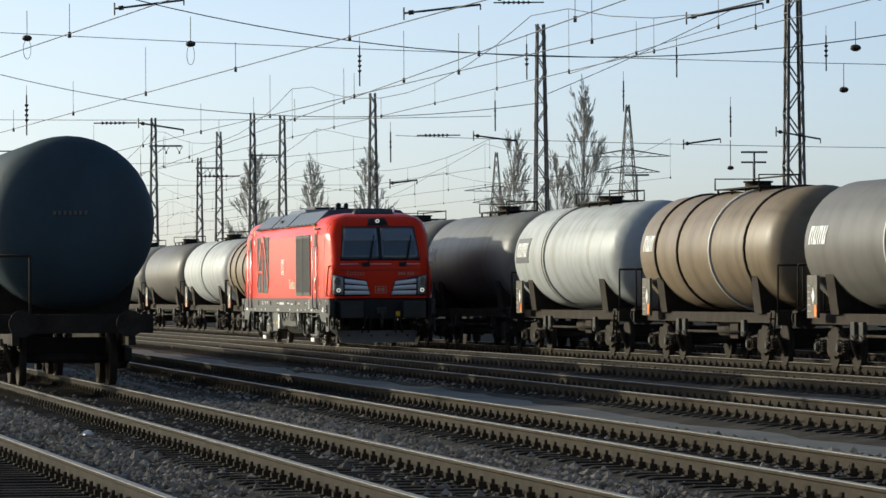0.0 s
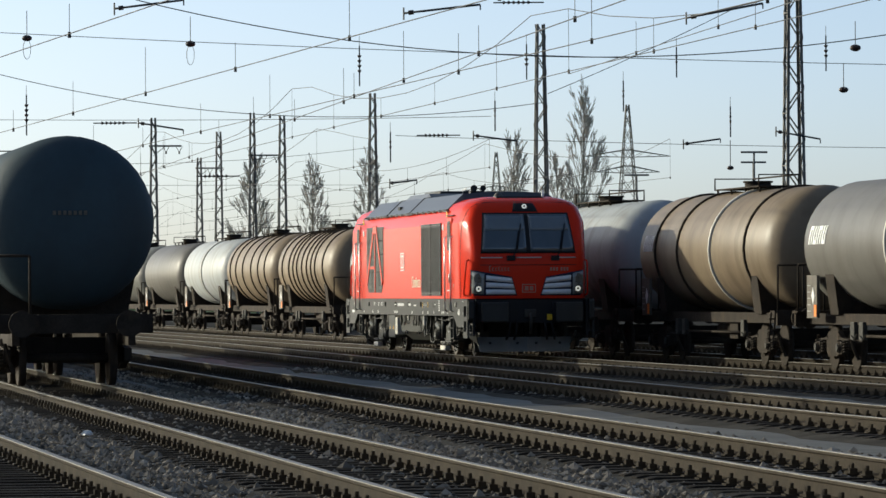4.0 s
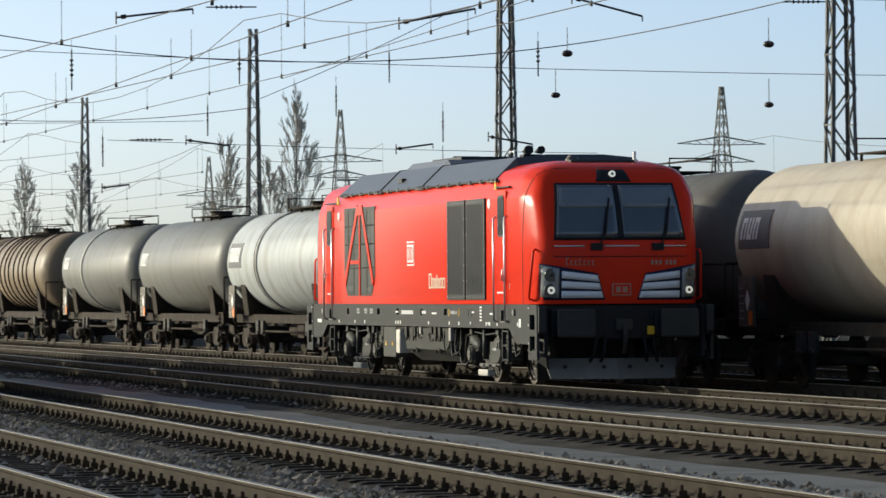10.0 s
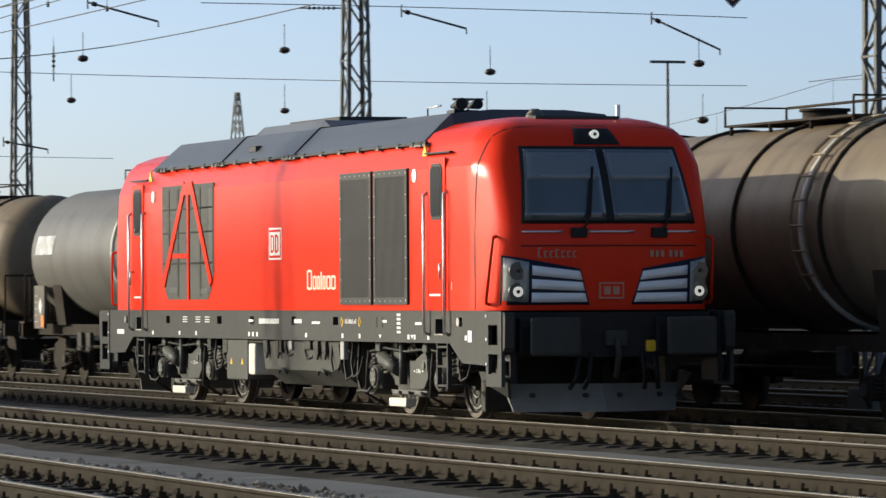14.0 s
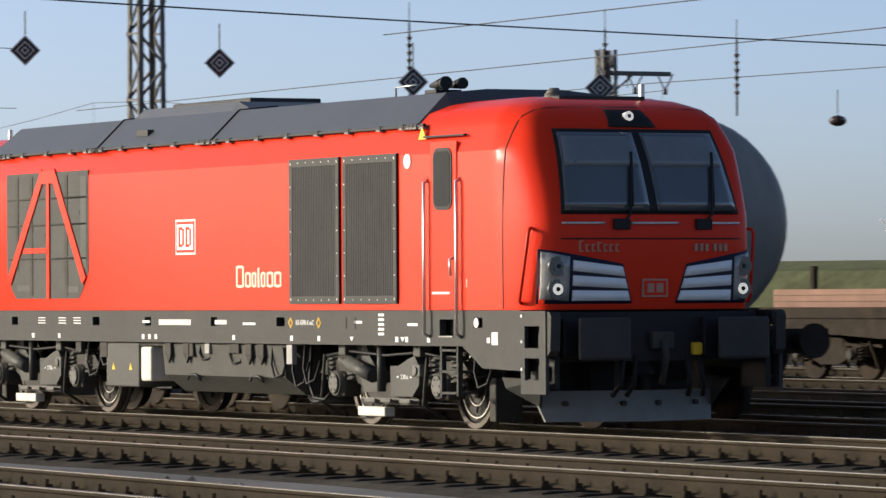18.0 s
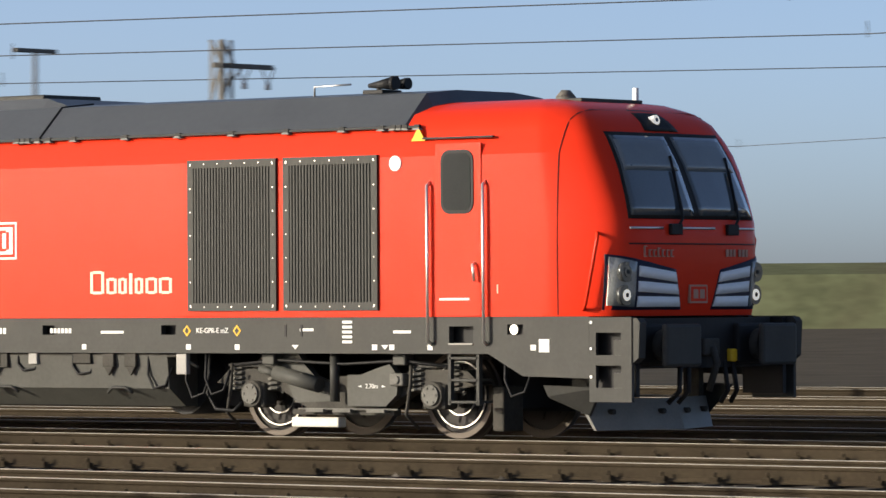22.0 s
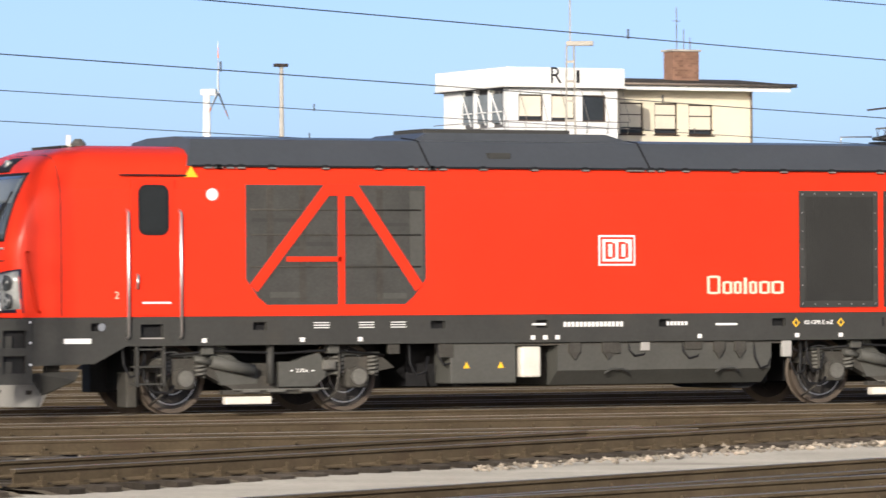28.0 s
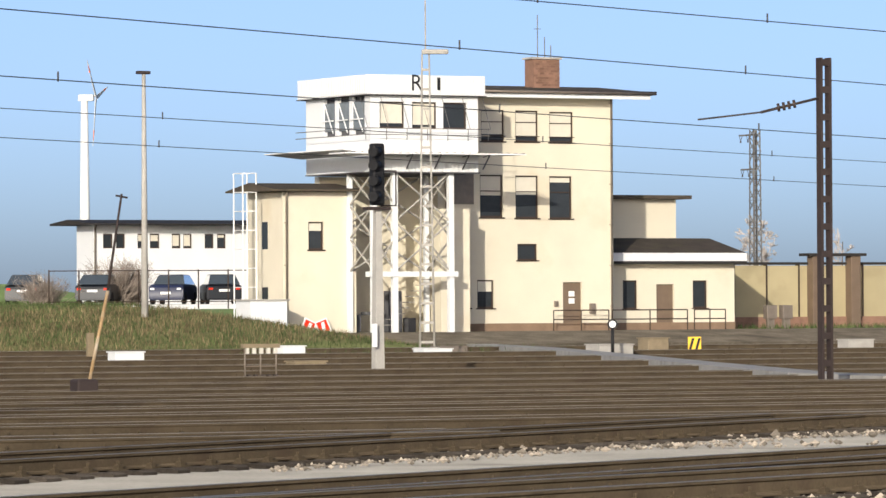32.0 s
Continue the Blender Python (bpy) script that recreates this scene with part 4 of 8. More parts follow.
        bm = bmesh.new()
        box(bm, bx - 0.75, bx + 0.75, -1.24, -1.12, 0.27, 0.33)
        part("brake_beam", bm, M["under"], bog)
        bm = bmesh.new()
        box(bm, bx - 0.72, bx - 0.02, -1.30, -1.16, 0.13, 0.24, 0.015)
        part("sensor_bar", bm, M["pale_ring"], bog, "pale bar low on the bogie")
        bm = bmesh.new()
        box(bm, bx + sgx * 2.0 - 0.08, bx + sgx * 2.0 + 0.08, -0.95, -0.6, 0.10, 0.6, 0.02)
        part("brake_gear", bm, M["under"], bog)
        bm = bmesh.new()
        pipe(bm, [(bx - 1.95, -1.3, 0.95), (bx - 1.98, -1.32, 0.5), (bx - 1.85, -1.32, 0.32), (bx - 1.6, -1.3, 0.30), (bx - 1.5, -1.25, 0.4)], 0.022, 6)
        part("cable", bm, M["black"], bog)
        for wx in (-1.335, 1.335):
            wheelset = tagged(new("wheelset"))
            wheelset.parent = loco
            wheelset.location = (bx + wx, 0, 0.5)
            bm = bmesh.new()
            rod(bm, (0, -0.9, 0), (0, 0.9, 0), 0.09, 12)
            for y in (-0.75, 0.75):
                rod(bm, (0, y - 0.03, 0), (0, y + 0.03, 0), 0.435, 28)
                rod(bm, (0, y - 0.08, 0), (0, y + 0.08, 0), 0.14, 14)
                for k in range(6):
                    a = k * math.pi / 3
                    box(bm, 0.26 * math.cos(a) - 0.05, 0.26 * math.cos(a) + 0.05, y - 0.05, y + 0.05, 0.26 * math.sin(a) - 0.05, 0.26 * math.sin(a) + 0.05)
            part("wheel_disc", bm, M["wheel"], wheelset)
            bm = bmesh.new()
            for r0, r1 in ((0.36, 0.375), (0.22, 0.235)):
                loft(bm, [[(r * math.cos(a), -0.79 - o, r * math.sin(a)) for r, o in ((r0, 0), (r1, 0), (r1, 0.012), (r0, 0.012))] for a in [2 * math.pi * i / 36 for i in range(37)]], True, False)
            bmesh.ops.recalc_face_normals(bm, faces=bm.faces)
            part("brake_ring", bm, M["steel"], wheelset, "polished ring of the brake disc")
            for y in (-0.75, 0.75):
                bm = bmesh.new()
                si = 1 if y > 0 else -1
                ring = [(0.43, -0.065), (0.49, -0.07), (0.50, -0.03), (0.50, 0.03), (0.525, 0.045), (0.525, 0.07), (0.43, 0.065)]
                loft(bm, [[(r * math.cos(a), y - si * o, r * math.sin(a)) for r, o in ring] for a in [2 * math.pi * i / 36 for i in range(37)]], True, False, 0, False)
                bmesh.ops.recalc_face_normals(bm, faces=bm.faces)
                part("tyre", bm, M["tread"], wheelset, "worn steel tyre")
            wheels.append((wheelset, bx + wx))
    # writing on the side, read from -y
    # name on the side as plain letter-sized shapes: stems and hollow blocks
    for x, w, h, kind_ in ((1.62, 0.22, 0.27, "hollow"), (1.88, 0.16, 0.19, "hollow"), (2.07, 0.13, 0.19, "hollow"), (2.24, 0.05, 0.24, "bar"), (2.33, 0.13, 0.19, "hollow"), (2.50, 0.18, 0.19, "hollow"), (2.71, 0.20, 0.19, "hollow")):
        bm = bmesh.new()
        t = 0.042
        bars_ = [(0, w, 0, h)] if kind_ == "bar" else [(0, t, 0.01, h - 0.01), (w - t, w, 0.01, h - 0.01), (t, w - t, 0, 0.032), (t, w - t, h - 0.032, h)]
        for a, b, c, d in bars_:
            box(bm, x + a, x + b, -1.506, -1.495, 1.64 + c, 1.64 + d)
        part("name_block", bm, M["name_cream"], loco)
    bm = bmesh.new()
    box(bm, -0.18, 0.42, -1.506, -1.49, 2.06, 2.50, 0.0)
    badge = part("operator_badge", bm, M["white"], loco, "white badge with red frame")
    bm = bmesh.new()
    box(bm, -0.155, 0.395, -1.509, -1.50, 2.085, 2.475)
    part("badge_frame", bm, M["red"], badge)
    bm = bmesh.new()
    box(bm, -0.12, 0.36, -1.512, -1.50, 2.12, 2.44)
    part("badge_field", bm, M["white"], badge)
    for x0 in (-0.075, 0.140):
        bm = bmesh.new()
        t = 0.05
        for a, b, c, d in ((0, t, 0, 0.25), (0.165 - t, 0.165, 0.02, 0.23), (t, 0.165 - t, 0, 0.035), (t, 0.165 - t, 0.215, 0.25)):
            box(bm, x0 + a, x0 + b, -1.515, -1.505, 2.155 + c, 2.155 + d)
        part("badge_mark", bm, M["red"], badge)
    bars = [(-1.15, 1.235, 0.22, .06), (0.62, 1.215, 0.0, 0.0), (1.95, 1.215, 0.36, .06), (-2.95, 1.215, 0.0, .0), (5.55, 1.225, 0.14, .30), (4.95, 1.225, .2, .03), (6.35, 1.2, .25, .03)]
    def mark(x0, x1, z0, z1):
        bm = bmesh.new()
        box(bm, x0, x1, -1.489, -1.48, z0, z1)
        part("white_mark", bm, M["white"], loco)
    for x, z, w, h in bars:
        if w:
            for k in range(max(1, int(h / 0.055))):
                mark(x - w / 2, x + w / 2, z - h / 2 + k * 0.055, z - h / 2 + k * 0.055 + 0.03)
    for k in range(15):
        mark(-0.75 + k * 0.066, -0.75 + k * 0.066 + 0.045, 1.18, 1.25)
    for k in range(6):
        mark(0.95 + k * 0.06, 0.95 + k * 0.06 + 0.04, 1.19, 1.245)
    side_m = lambda x, z: Matrix.Translation((x, -1.489, z)) @ Matrix.Rotation(radians(90), 4, "X")
    lettering("frame_writing", "KE-GPR-E mZ", 0.085, M["white"], loco, side_m(3.52, 1.215), 0.004)
    for x in (3.13, 3.90):
        bm = bmesh.new()
        prism(bm, [(x - 0.06, 1.215), (x, 1.15), (x + 0.06, 1.215), (x, 1.28)], "y", -1.492, -1.48)
        mk = part("yellow_mark", bm, M["yellow"], loco)
        bm = bmesh.new()
        prism(bm, [(x - 0.035, 1.215), (x, 1.175), (x + 0.035, 1.215), (x, 1.255)], "y", -1.495, -1.485)
        part("mark_field", bm, M["dark_grey"], mk)
    for x0 in (4.62, 4.86):
        bm = bmesh.new()
        box(bm, x0, x0 + 0.03, -1.491, -1.48, 1.15, 1.28)
        part("frame_slot", bm, M["black"], loco)
    for x0 in (4.78, -4.9, 6.1):
        bm = bmesh.new()
        prism(bm, [(x0 - 0.05, 1.055), (x0 + 0.05, 1.055), (x0, 1.005)], "y", -1.491, -1.48)
        part("white_mark", bm, M["white"], loco)
    for sg, digit in ((1, "1"), (-1, "2")):
        lettering("cab_number", digit, 0.14, M["name_cream"], loco, Matrix.Translation((sg * 7.72, -1.503, 1.66)) @ Matrix.Rotation(radians(90), 4, "X"), 0.003)
    for x in (-4.6, -3.9, -3.4):
        for z in (1.19, 1.225, 1.26):
            mark(x - 0.12, x + 0.12, z, z + 0.012)
    for x in (-6.4, -4.9, -4.0, -1.25, -1.05, -0.85, 1.5, 3.15, 3.9, 5.95, 6.2, 6.75, 8.2):
        mark(x - 0.035, x + 0.035, 1.0, 1.06)
    mark(8.28, 8.42, 0.98, 1.12)
    mark(-8.5, -8.1, 1.0, 1.07)
    for k, h in enumerate((0.12, 0.08, 0.08, 0.10, 0.08, 0.08, 0.08)):
        y = -0.93 + k * 0.072
        bm = bmesh.new()
        box(bm, front_x(y, 2.05) - 0.02, front_x(y, 2.05) + 0.010, y, y + 0.016, 2.0, 2.0 + h)
        box(bm, front_x(y, 2.05) - 0.02, front_x(y, 2.05) + 0.010, y + 0.016, y + 0.045, 2.0, 2.012)
        box(bm, front_x(y, 2.05) - 0.02, front_x(y, 2.05) + 0.010, y + 0.016, y + 0.045, 1.988 + h, 2.0 + h)
        part("name_block", bm, M["name_dim"], loco)
    for k in range(6):
        y = 0.50 + k * 0.07 + (0.04 if k > 2 else 0)
        bm = bmesh.new()
        box(bm, front_x(y, 2.05) + 0.0, front_x(y, 2.05) + 0.012, y, y + 0.042, 2.005, 2.085)
        part("number_bar", bm, M["name_dim"], loco)
    bm = bmesh.new()
    x = front_x(0, 1.6)
    box(bm, x - 0.01, x + 0.02, -0.16, 0.16, 1.50, 1.70)
    fb = part("front_badge", bm, M["name_dim"], loco)
    bm = bmesh.new()
    box(bm, x + 0.0, x + 0.024, -0.14, 0.14, 1.52, 1.68)
    part("badge_field", bm, M["red"], fb)
    bm = bmesh.new()
    box(bm, x, x + 0.028, -0.10, -0.015, 1.55, 1.65)
    part("badge_mark", bm, M["name_dim"], fb)
    bm = bmesh.new()
    box(bm, x, x + 0.028, 0.015, 0.10, 1.55, 1.65)
    part("badge_mark", bm, M["name_dim"], fb)
    return loco, wheels


LOCO, WHEELS = make_locomotive()


# ---- tank wagons ----
def tank_paint(name, base, grime, amount, rough=0.45):
    """Tank paint with grime that runs in streaks down the shell."""
    m = material(name, base, rough, 0.0, vary=0.12, scale=0.5, fine=6, dirt=grime, dirt_amount=amount, spec=0.15)
    n, l = m.node_tree.nodes, m.node_tree.links
    streak, tc, mp = n.new("ShaderNodeTexNoise"), n.new("ShaderNodeTexCoord"), n.new("ShaderNodeMapping")
    mp.inputs["Scale"].default_value = (1.1, 0.9, 0.30)
    streak.inputs["Scale"].default_value, streak.inputs["Detail"].default_value = 1.6, 6
    l.new(tc.outputs["Object"], mp.inputs[0])
    l.new(mp.outputs[0], streak.inputs["Vector"])
    cut = n.new("ShaderNodeMapRange")
    cut.inputs["From Min"].default_value, cut.inputs["From Max"].default_value, cut.inputs["To Max"].default_value = 0.48, 0.72, 0.55
    l.new(streak.outputs[0], cut.inputs[0])
    b = n["Principled BSDF"]
    old = b.inputs["Base Color"].links[0].from_socket
    mx = n.new("ShaderNodeMix")
    mx.data_type = "RGBA"
    l.new(cut.outputs[0], mx.inputs["Factor"])
    l.new(old, mx.inputs["A"])
    mx.inputs["B"].default_value = (*grime, 1)
    l.new(mx.outputs["Result"], b.inputs["Base Color"])
    return m


T = {
    "brown": tank_paint("brown_grimy_tank", (0.20, 0.155, 0.105), (0.085, 0.058, 0.038), 0.3),
    "white": tank_paint("white_grey_tank", (0.38, 0.40, 0.40), (0.19, 0.165, 0.13), 0.2),
    "grey": tank_paint("grey_tank", (0.155, 0.157, 0.148), (0.095, 0.082, 0.062), 0.25),
    "dark": tank_paint("dark_grey_tank", (0.125, 0.118, 0.105), (0.07, 0.06, 0.05), 0.2),
    "cream": tank_paint("cream_tank", (0.42, 0.37, 0.29), (0.27, 0.21, 0.14), 0.2),
    "slate": tank_paint("blue_grey_tank", (0.036, 0.056, 0.067), (0.032, 0.040, 0.045), 0.15, 0.6),
    "pale": tank_paint("pale_grey_tank", (0.23, 0.225, 0.205), (0.12, 0.11, 0.09), 0.2),
    "black": tank_paint("black_tank", (0.03, 0.03, 0.032), (0.05, 0.045, 0.04), 0.2),
}
M["wagon_under"] = material("rusty_wagon_underframe", (0.034, 0.027, 0.021), 0.8, vary=0.35, scale=3, fine=25, dirt=(0.07, 0.048, 0.03), dirt_amount=0.25, spec=0.08)
M["ochre"] = material("ochre_ladder", (0.24, 0.19, 0.12), 0.7, vary=0.2, scale=4)
M["orange"] = material("orange_plate", (0.9, 0.22, 0.02), 0.5, vary=0.05)
M["mark_grey"] = material("dark_marking_panel", (0.10, 0.105, 0.11), 0.6, vary=0.15, scale=2)
M["plate"] = material("grey_data_plate", (0.12, 0.105, 0.085), 0.7, vary=0.3, scale=5, dirt=(0.1, 0.08, 0.06), dirt_amount=0.3)


def make_bogie(root, bx):
    bog = new("bogie")
    bog.parent = root
    bm = bmesh.new()
    for y in (-1.0, 1.0):
        pts = [(-1.25, 0.62), (-0.6, 0.66), (-0.35, 0.78), (0.35, 0.78), (0.6, 0.66), (1.25, 0.62), (1.25, 0.42), (0.55, 0.36), (0.3, 0.28), (-0.3, 0.28), (-0.55, 0.36), (-1.25, 0.42)]
        prism(bm, [(bx + u, v) for u, v in pts], "y", y - 0.06, y + 0.06)
    box(bm, bx - 0.2, bx + 0.2, -1.0, 1.0, 0.5, 0.8)
    part("bogie_frame", bm, M["wagon_under"], bog)
    for wx in (-0.9, 0.9):
        bm = bmesh.new()
        box(bm, bx + wx - 0.15, bx + wx + 0.15, -1.16, -1.0, 0.32, 0.58, 0.02)
        rod(bm, (bx + wx, -1.2, 0.46), (bx + wx, -1.0, 0.46), 0.11, 12)
        part("axle_box", bm, M["wagon_under"], bog)
        bm = bmesh.new()
        rod(bm, (bx + wx, -1.225, 0.46), (bx + wx, -1.20, 0.46), 0.085, 10)
        part("axle_cover", bm, M["under"], bog)
        bm = bmesh.new()
        pipe(bm, [(bx + wx - 0.42, -1.05, 0.70), (bx + wx - 0.52, -1.0, 0.45), (bx + wx - 0.50, -0.9, 0.22)], 0.035, 5)
        part("brake_hanger", bm, M["wagon_under"], bog)
        bm = bmesh.new()
        pipe(bm, [(bx + wx + 0.42, -1.05, 0.70), (bx + wx + 0.52, -1.0, 0.45), (bx + wx + 0.50, -0.9, 0.22)], 0.035, 5)
        part("brake_hanger", bm, M["wagon_under"], bog)
        for q in (-0.24, 0.24):
            bm = bmesh.new()
            for k in range(5):
                rod(bm, (bx + wx + q, -1.08, 0.36 + k * 0.055), (bx + wx + q, -1.08, 0.39 + k * 0.055), 0.075, 10)
            part("spring", bm, M["wagon_under"], bog)
        bm = bmesh.new()
        rod(bm, (bx + wx, -0.8, 0.46), (bx + wx, 0.8, 0.46), 0.08, 10)
        for y in (-0.75, 0.75):
            rod(bm, (bx + wx, y - 0.06, 0.46), (bx + wx, y + 0.06, 0.46), 0.455, 26)
        part("wheelset", bm, M["wagon_under"], bog)
    return bog


def make_tank_wagon(paint, label, x_end, y=25.3, z=-0.10, length=14.2, radius=1.34, axis=2.52, ribs=(), brand="", bright_ring=None, plate=True, dome_top=True, steps=False, panel=False, sill=0.92):
    """A four-axle tank wagon whose +x tank end lies at x_end."""
    w = thing("tank_wagon", label, "tank wagon", "standing tank wagons", "", pose(x_end - length / 2, y, z))
    h = length / 2
    bm = bmesh.new()
    prof = [(-h, 0.0), (-h + 0.02, 0.35), (-h + 0.10, 0.72), (-h + 0.25, 1.02), (-h + 0.45, 1.22), (-h + 0.72, 1.34)]
    prof = [(x, r * radius / 1.34) for x, r in prof]
    prof = prof + [(-x, r) for x, r in prof[::-1]]
    rings = [[(x, r * math.cos(2 * math.pi * i / 40), axis + r * math.sin(2 * math.pi * i / 40)) for i in range(40)] for x, r in prof[1:-1]]
    loft(bm, rings, True, True, 0, True)
    bmesh.ops.recalc_face_normals(bm, faces=bm.faces)
    smooth(part("tank_shell", bm, paint, w, "cylindrical tank with domed ends"), 60)
    for x, r, mt in [(x, 0.035, "wagon_under") for x in ribs] + ([(bright_ring, 0.045, "pale_ring")] if bright_ring is not None else []):
        bm = bmesh.new()
        n = 36
        pts = [(x, (radius + 0.015) * math.cos(a), axis + (radius + 0.015) * math.sin(a)) for a in [2 * math.pi * i / n for i in range(n + 1)]]
        pipe(bm, pts, r, 6)
        part("tank_ring", bm, M[mt], w, "stiffening ring round the tank")
    # frame, saddles, end platforms
    bm = bmesh.new()
    for yy in (-0.95, 0.95):
        box(bm, -h - 0.35, h + 0.35, yy - 0.06, yy + 0.06, sill, 1.14)
    for x in (-h - 0.35, h + 0.23):
        box(bm, x, x + 0.12, -1.3, 1.3, 0.88, 1.16)
    part("underframe", bm, M["wagon_under"], w, "dark dusty steel underframe")
    for x in (-h * 0.68, h * 0.68):
        bm = bmesh.new()
        prism(bm, [(-1.1, 1.12), (1.1, 1.12), (radius * 0.9, axis - radius * 0.42), (-radius * 0.9, axis - radius * 0.42)], "x", x - 0.35, x + 0.35)
        part("saddle", bm, M["wagon_under"], w)
    for sx in (-1, 1):
        for yy in (-0.875, 0.875):
            bm = bmesh.new()
            rod(bm, (sx * (h + 0.35), yy, 1.04), (sx * (h + 0.72), yy, 1.04), 0.10, 12)
            rod(bm, (sx * (h + 0.72), yy, 1.04), (sx * (h + 0.78), yy, 1.04), 0.22, 16)
            part("buffer", bm, M["wagon_under"], w)
        bm = bmesh.new()
        for yy in (-1.25, -0.7):
            pipe(bm, [(sx * (h + 0.2), yy, 1.15), (sx * (h + 0.2), yy, 2.15)], 0.025, 6)
        pipe(bm, [(sx * (h + 0.2), -1.25, 2.15), (sx * (h + 0.2), -0.7, 2.15)], 0.025, 6)
        box(bm, *sorted((sx * (h - 0.1), sx * (h + 0.32))), -1.35, 1.35, 1.15, 1.19)
        part("end_platform", bm, M["wagon_under"], w, "end platform with handrails")
    if plate:
        bm = bmesh.new()
        px = -h + 1.35
        box(bm, px - 0.42, px + 0.42, -1.34, -1.28, 1.05, 1.92)
        data = part("data_plate", bm, M["plate"], w, "grey data panel with hazard plates")
        bm = bmesh.new()
        prism(bm, [(px + 0.12, 1.32), (px + 0.25, 1.50), (px + 0.12, 1.68), (px - 0.01, 1.50)], "y", -1.35, -1.335)
        part("hazard_diamond", bm, M["white"], data)
        bm = bmesh.new()
        box(bm, px + 0.20, px + 0.40, -1.352, -1.335, 1.08, 1.32)
        part("hazard_plate", bm, M["orange"], data, "orange hazard plate")
        bm = bmesh.new()
        for k in range(5):
            box(bm, px - 0.34, px - 0.10, -1.352, -1.335, 1.70 - k * 0.13, 1.72 - k * 0.13)
        part("text_bars", bm, M["grey_bar"], data)
    if brand:
        rr = radius + 0.012
        up = lambda x, q: (x, -rr * math.cos(q), axis + rr * math.sin(q))
        def shell_bar(bm, x0, x1, q0, q1, skew):
            n = max(1, int((q1 - q0) / 0.08))
            qs = [q0 + (q1 - q0) * k / n for k in range(n + 1)]
            loft(bm, [[up(x0 + skew * (q - 0.18), q), up(x1 + skew * (q - 0.18), q), tuple(Vector(up(x1 + skew * (q - 0.18), q)) + Vector((0, 0.02, 0))), tuple(Vector(up(x0 + skew * (q - 0.18), q)) + Vector((0, 0.02, 0)))] for q in qs])
            bmesh.ops.recalc_face_normals(bm, faces=bm.faces)
        if panel:
            bm = bmesh.new()
            shell_bar(bm, -h + 0.95, -h + 2.75, -0.10, 0.40, 0.0)
            part("mark_panel", bm, M["mark_grey"], w, "dark grey panel behind the marking")
            rr = radius + 0.022
        for k in range(4 if brand == "long" else 3):
            x = -h + 1.15 + k * 0.36
            bm = bmesh.new()
            shell_bar(bm, x, x + 0.09, 0.02, 0.30, 0.35)
            shell_bar(bm, x + 0.19, x + 0.27, 0.02, 0.30, 0.35)
            shell_bar(bm, x + 0.09, x + 0.19, 0.02 if k % 2 else 0.235, 0.085 if k % 2 else 0.30, 0.35)
            part("owner_mark", bm, M["white"], w, "white block marking on the tank side")
    if dome_top:
        zt = axis + radius
        bm = bmesh.new()
        box(bm, -2.2, 2.2, -0.45, 0.45, zt + 0.05, zt + 0.08)
        for x in (-2.1, -0.7, 0.7, 2.1):
            for yy in (-0.4, 0.4):
                rod(bm, (x, yy, zt - 0.06), (x, yy, zt + 0.05), 0.03, 6)
        part("walkway", bm, M["wagon_under"], w, "roof walkway grating")
        bm = bmesh.new()
        for x in (-2.2, 2.2):
            pipe(bm, [(x, -0.45, zt + 0.05), (x, -0.45, zt + 0.32), (x, 0.45, zt + 0.32), (x, 0.45, zt + 0.05)], 0.02)
        pipe(bm, [(-2.2, 0.45, zt + 0.32), (2.2, 0.45, zt + 0.32)], 0.02)
        part("walkway_rail", bm, M["wagon_under"], w)
        bm = bmesh.new()
        rod(bm, (0.2, 0, zt - 0.05), (0.2, 0, zt + 0.18), 0.30, 18)
        rod(bm, (0.2, 0, zt + 0.18), (0.2, 0, zt + 0.22), 0.34, 18)
        part("manhole", bm, M["wagon_under"], w)
    if dome_top and steps:
        bm = bmesh.new()
        for yy in (-0.22, 0.22):
            pts = [(2.6 + yy, -(radius + 0.07) * math.sin(a), axis + (radius + 0.07) * math.cos(a)) for a in [0.1 + 2.1 * i / 12 for i in range(13)]]
            pipe(bm, pts, 0.022, 5)
        for i in range(9):
            a = 0.2 + 0.23 * i
            p = (-(radius + 0.07) * math.sin(a), axis + (radius + 0.07) * math.cos(a))
            rod(bm, (2.38, *p), (2.82, *p), 0.016, 5)
        part("ladder", bm, M["ochre"], w, "curved ladder up the tank side")
    if not plate:
        for k in range(7):
            bm = bmesh.new()
            box(bm, h - 0.04, h + 0.006, -0.30 + k * 0.085, -0.25 + k * 0.085, axis + 0.12, axis + 0.19)
            part("end_mark", bm, M["plate"], w)
    make_bogie(w, -h + 2.0)
    make_bogie(w, h - 2.0)
    bm = bmesh.new()
    rod(bm, (-1.0, -0.5, 0.75), (0.6, -0.5, 0.75), 0.2, 12)
    box(bm, 1.2, 2.0, -0.9, -0.3, 0.55, 0.9, 0.02)
    pipe(bm, [(-2.8, -1.0, 0.7), (2.8, -1.0, 0.7)], 0.03)
    part("brake_gear", bm, M["wagon_under"], w)
    for x in (-h + 3.6, -h + 4.3, h - 3.9):
        bm = bmesh.new()
        box(bm, x - 0.16, x + 0.16, -1.08, -0.98, 0.62, 0.98, 0.015)
        pipe(bm, [(x, -1.1, 0.7), (x + 0.3, -1.12, 0.62), (x + 0.55, -1.12, 0.74)], 0.02, 5)
        part("brake_lever", bm, M["under"], w)
    bm = bmesh.new()
    for x in (h - 0.55, h - 0.15):
        pipe(bm, [(x, -1.22, 1.15), (x, -1.28, 0.45)], 0.02, 5)
    for z in (0.5, 0.75, 1.0):
        box(bm, h - 0.57, h - 0.13, -1.36, -1.2, z, z + 0.03)
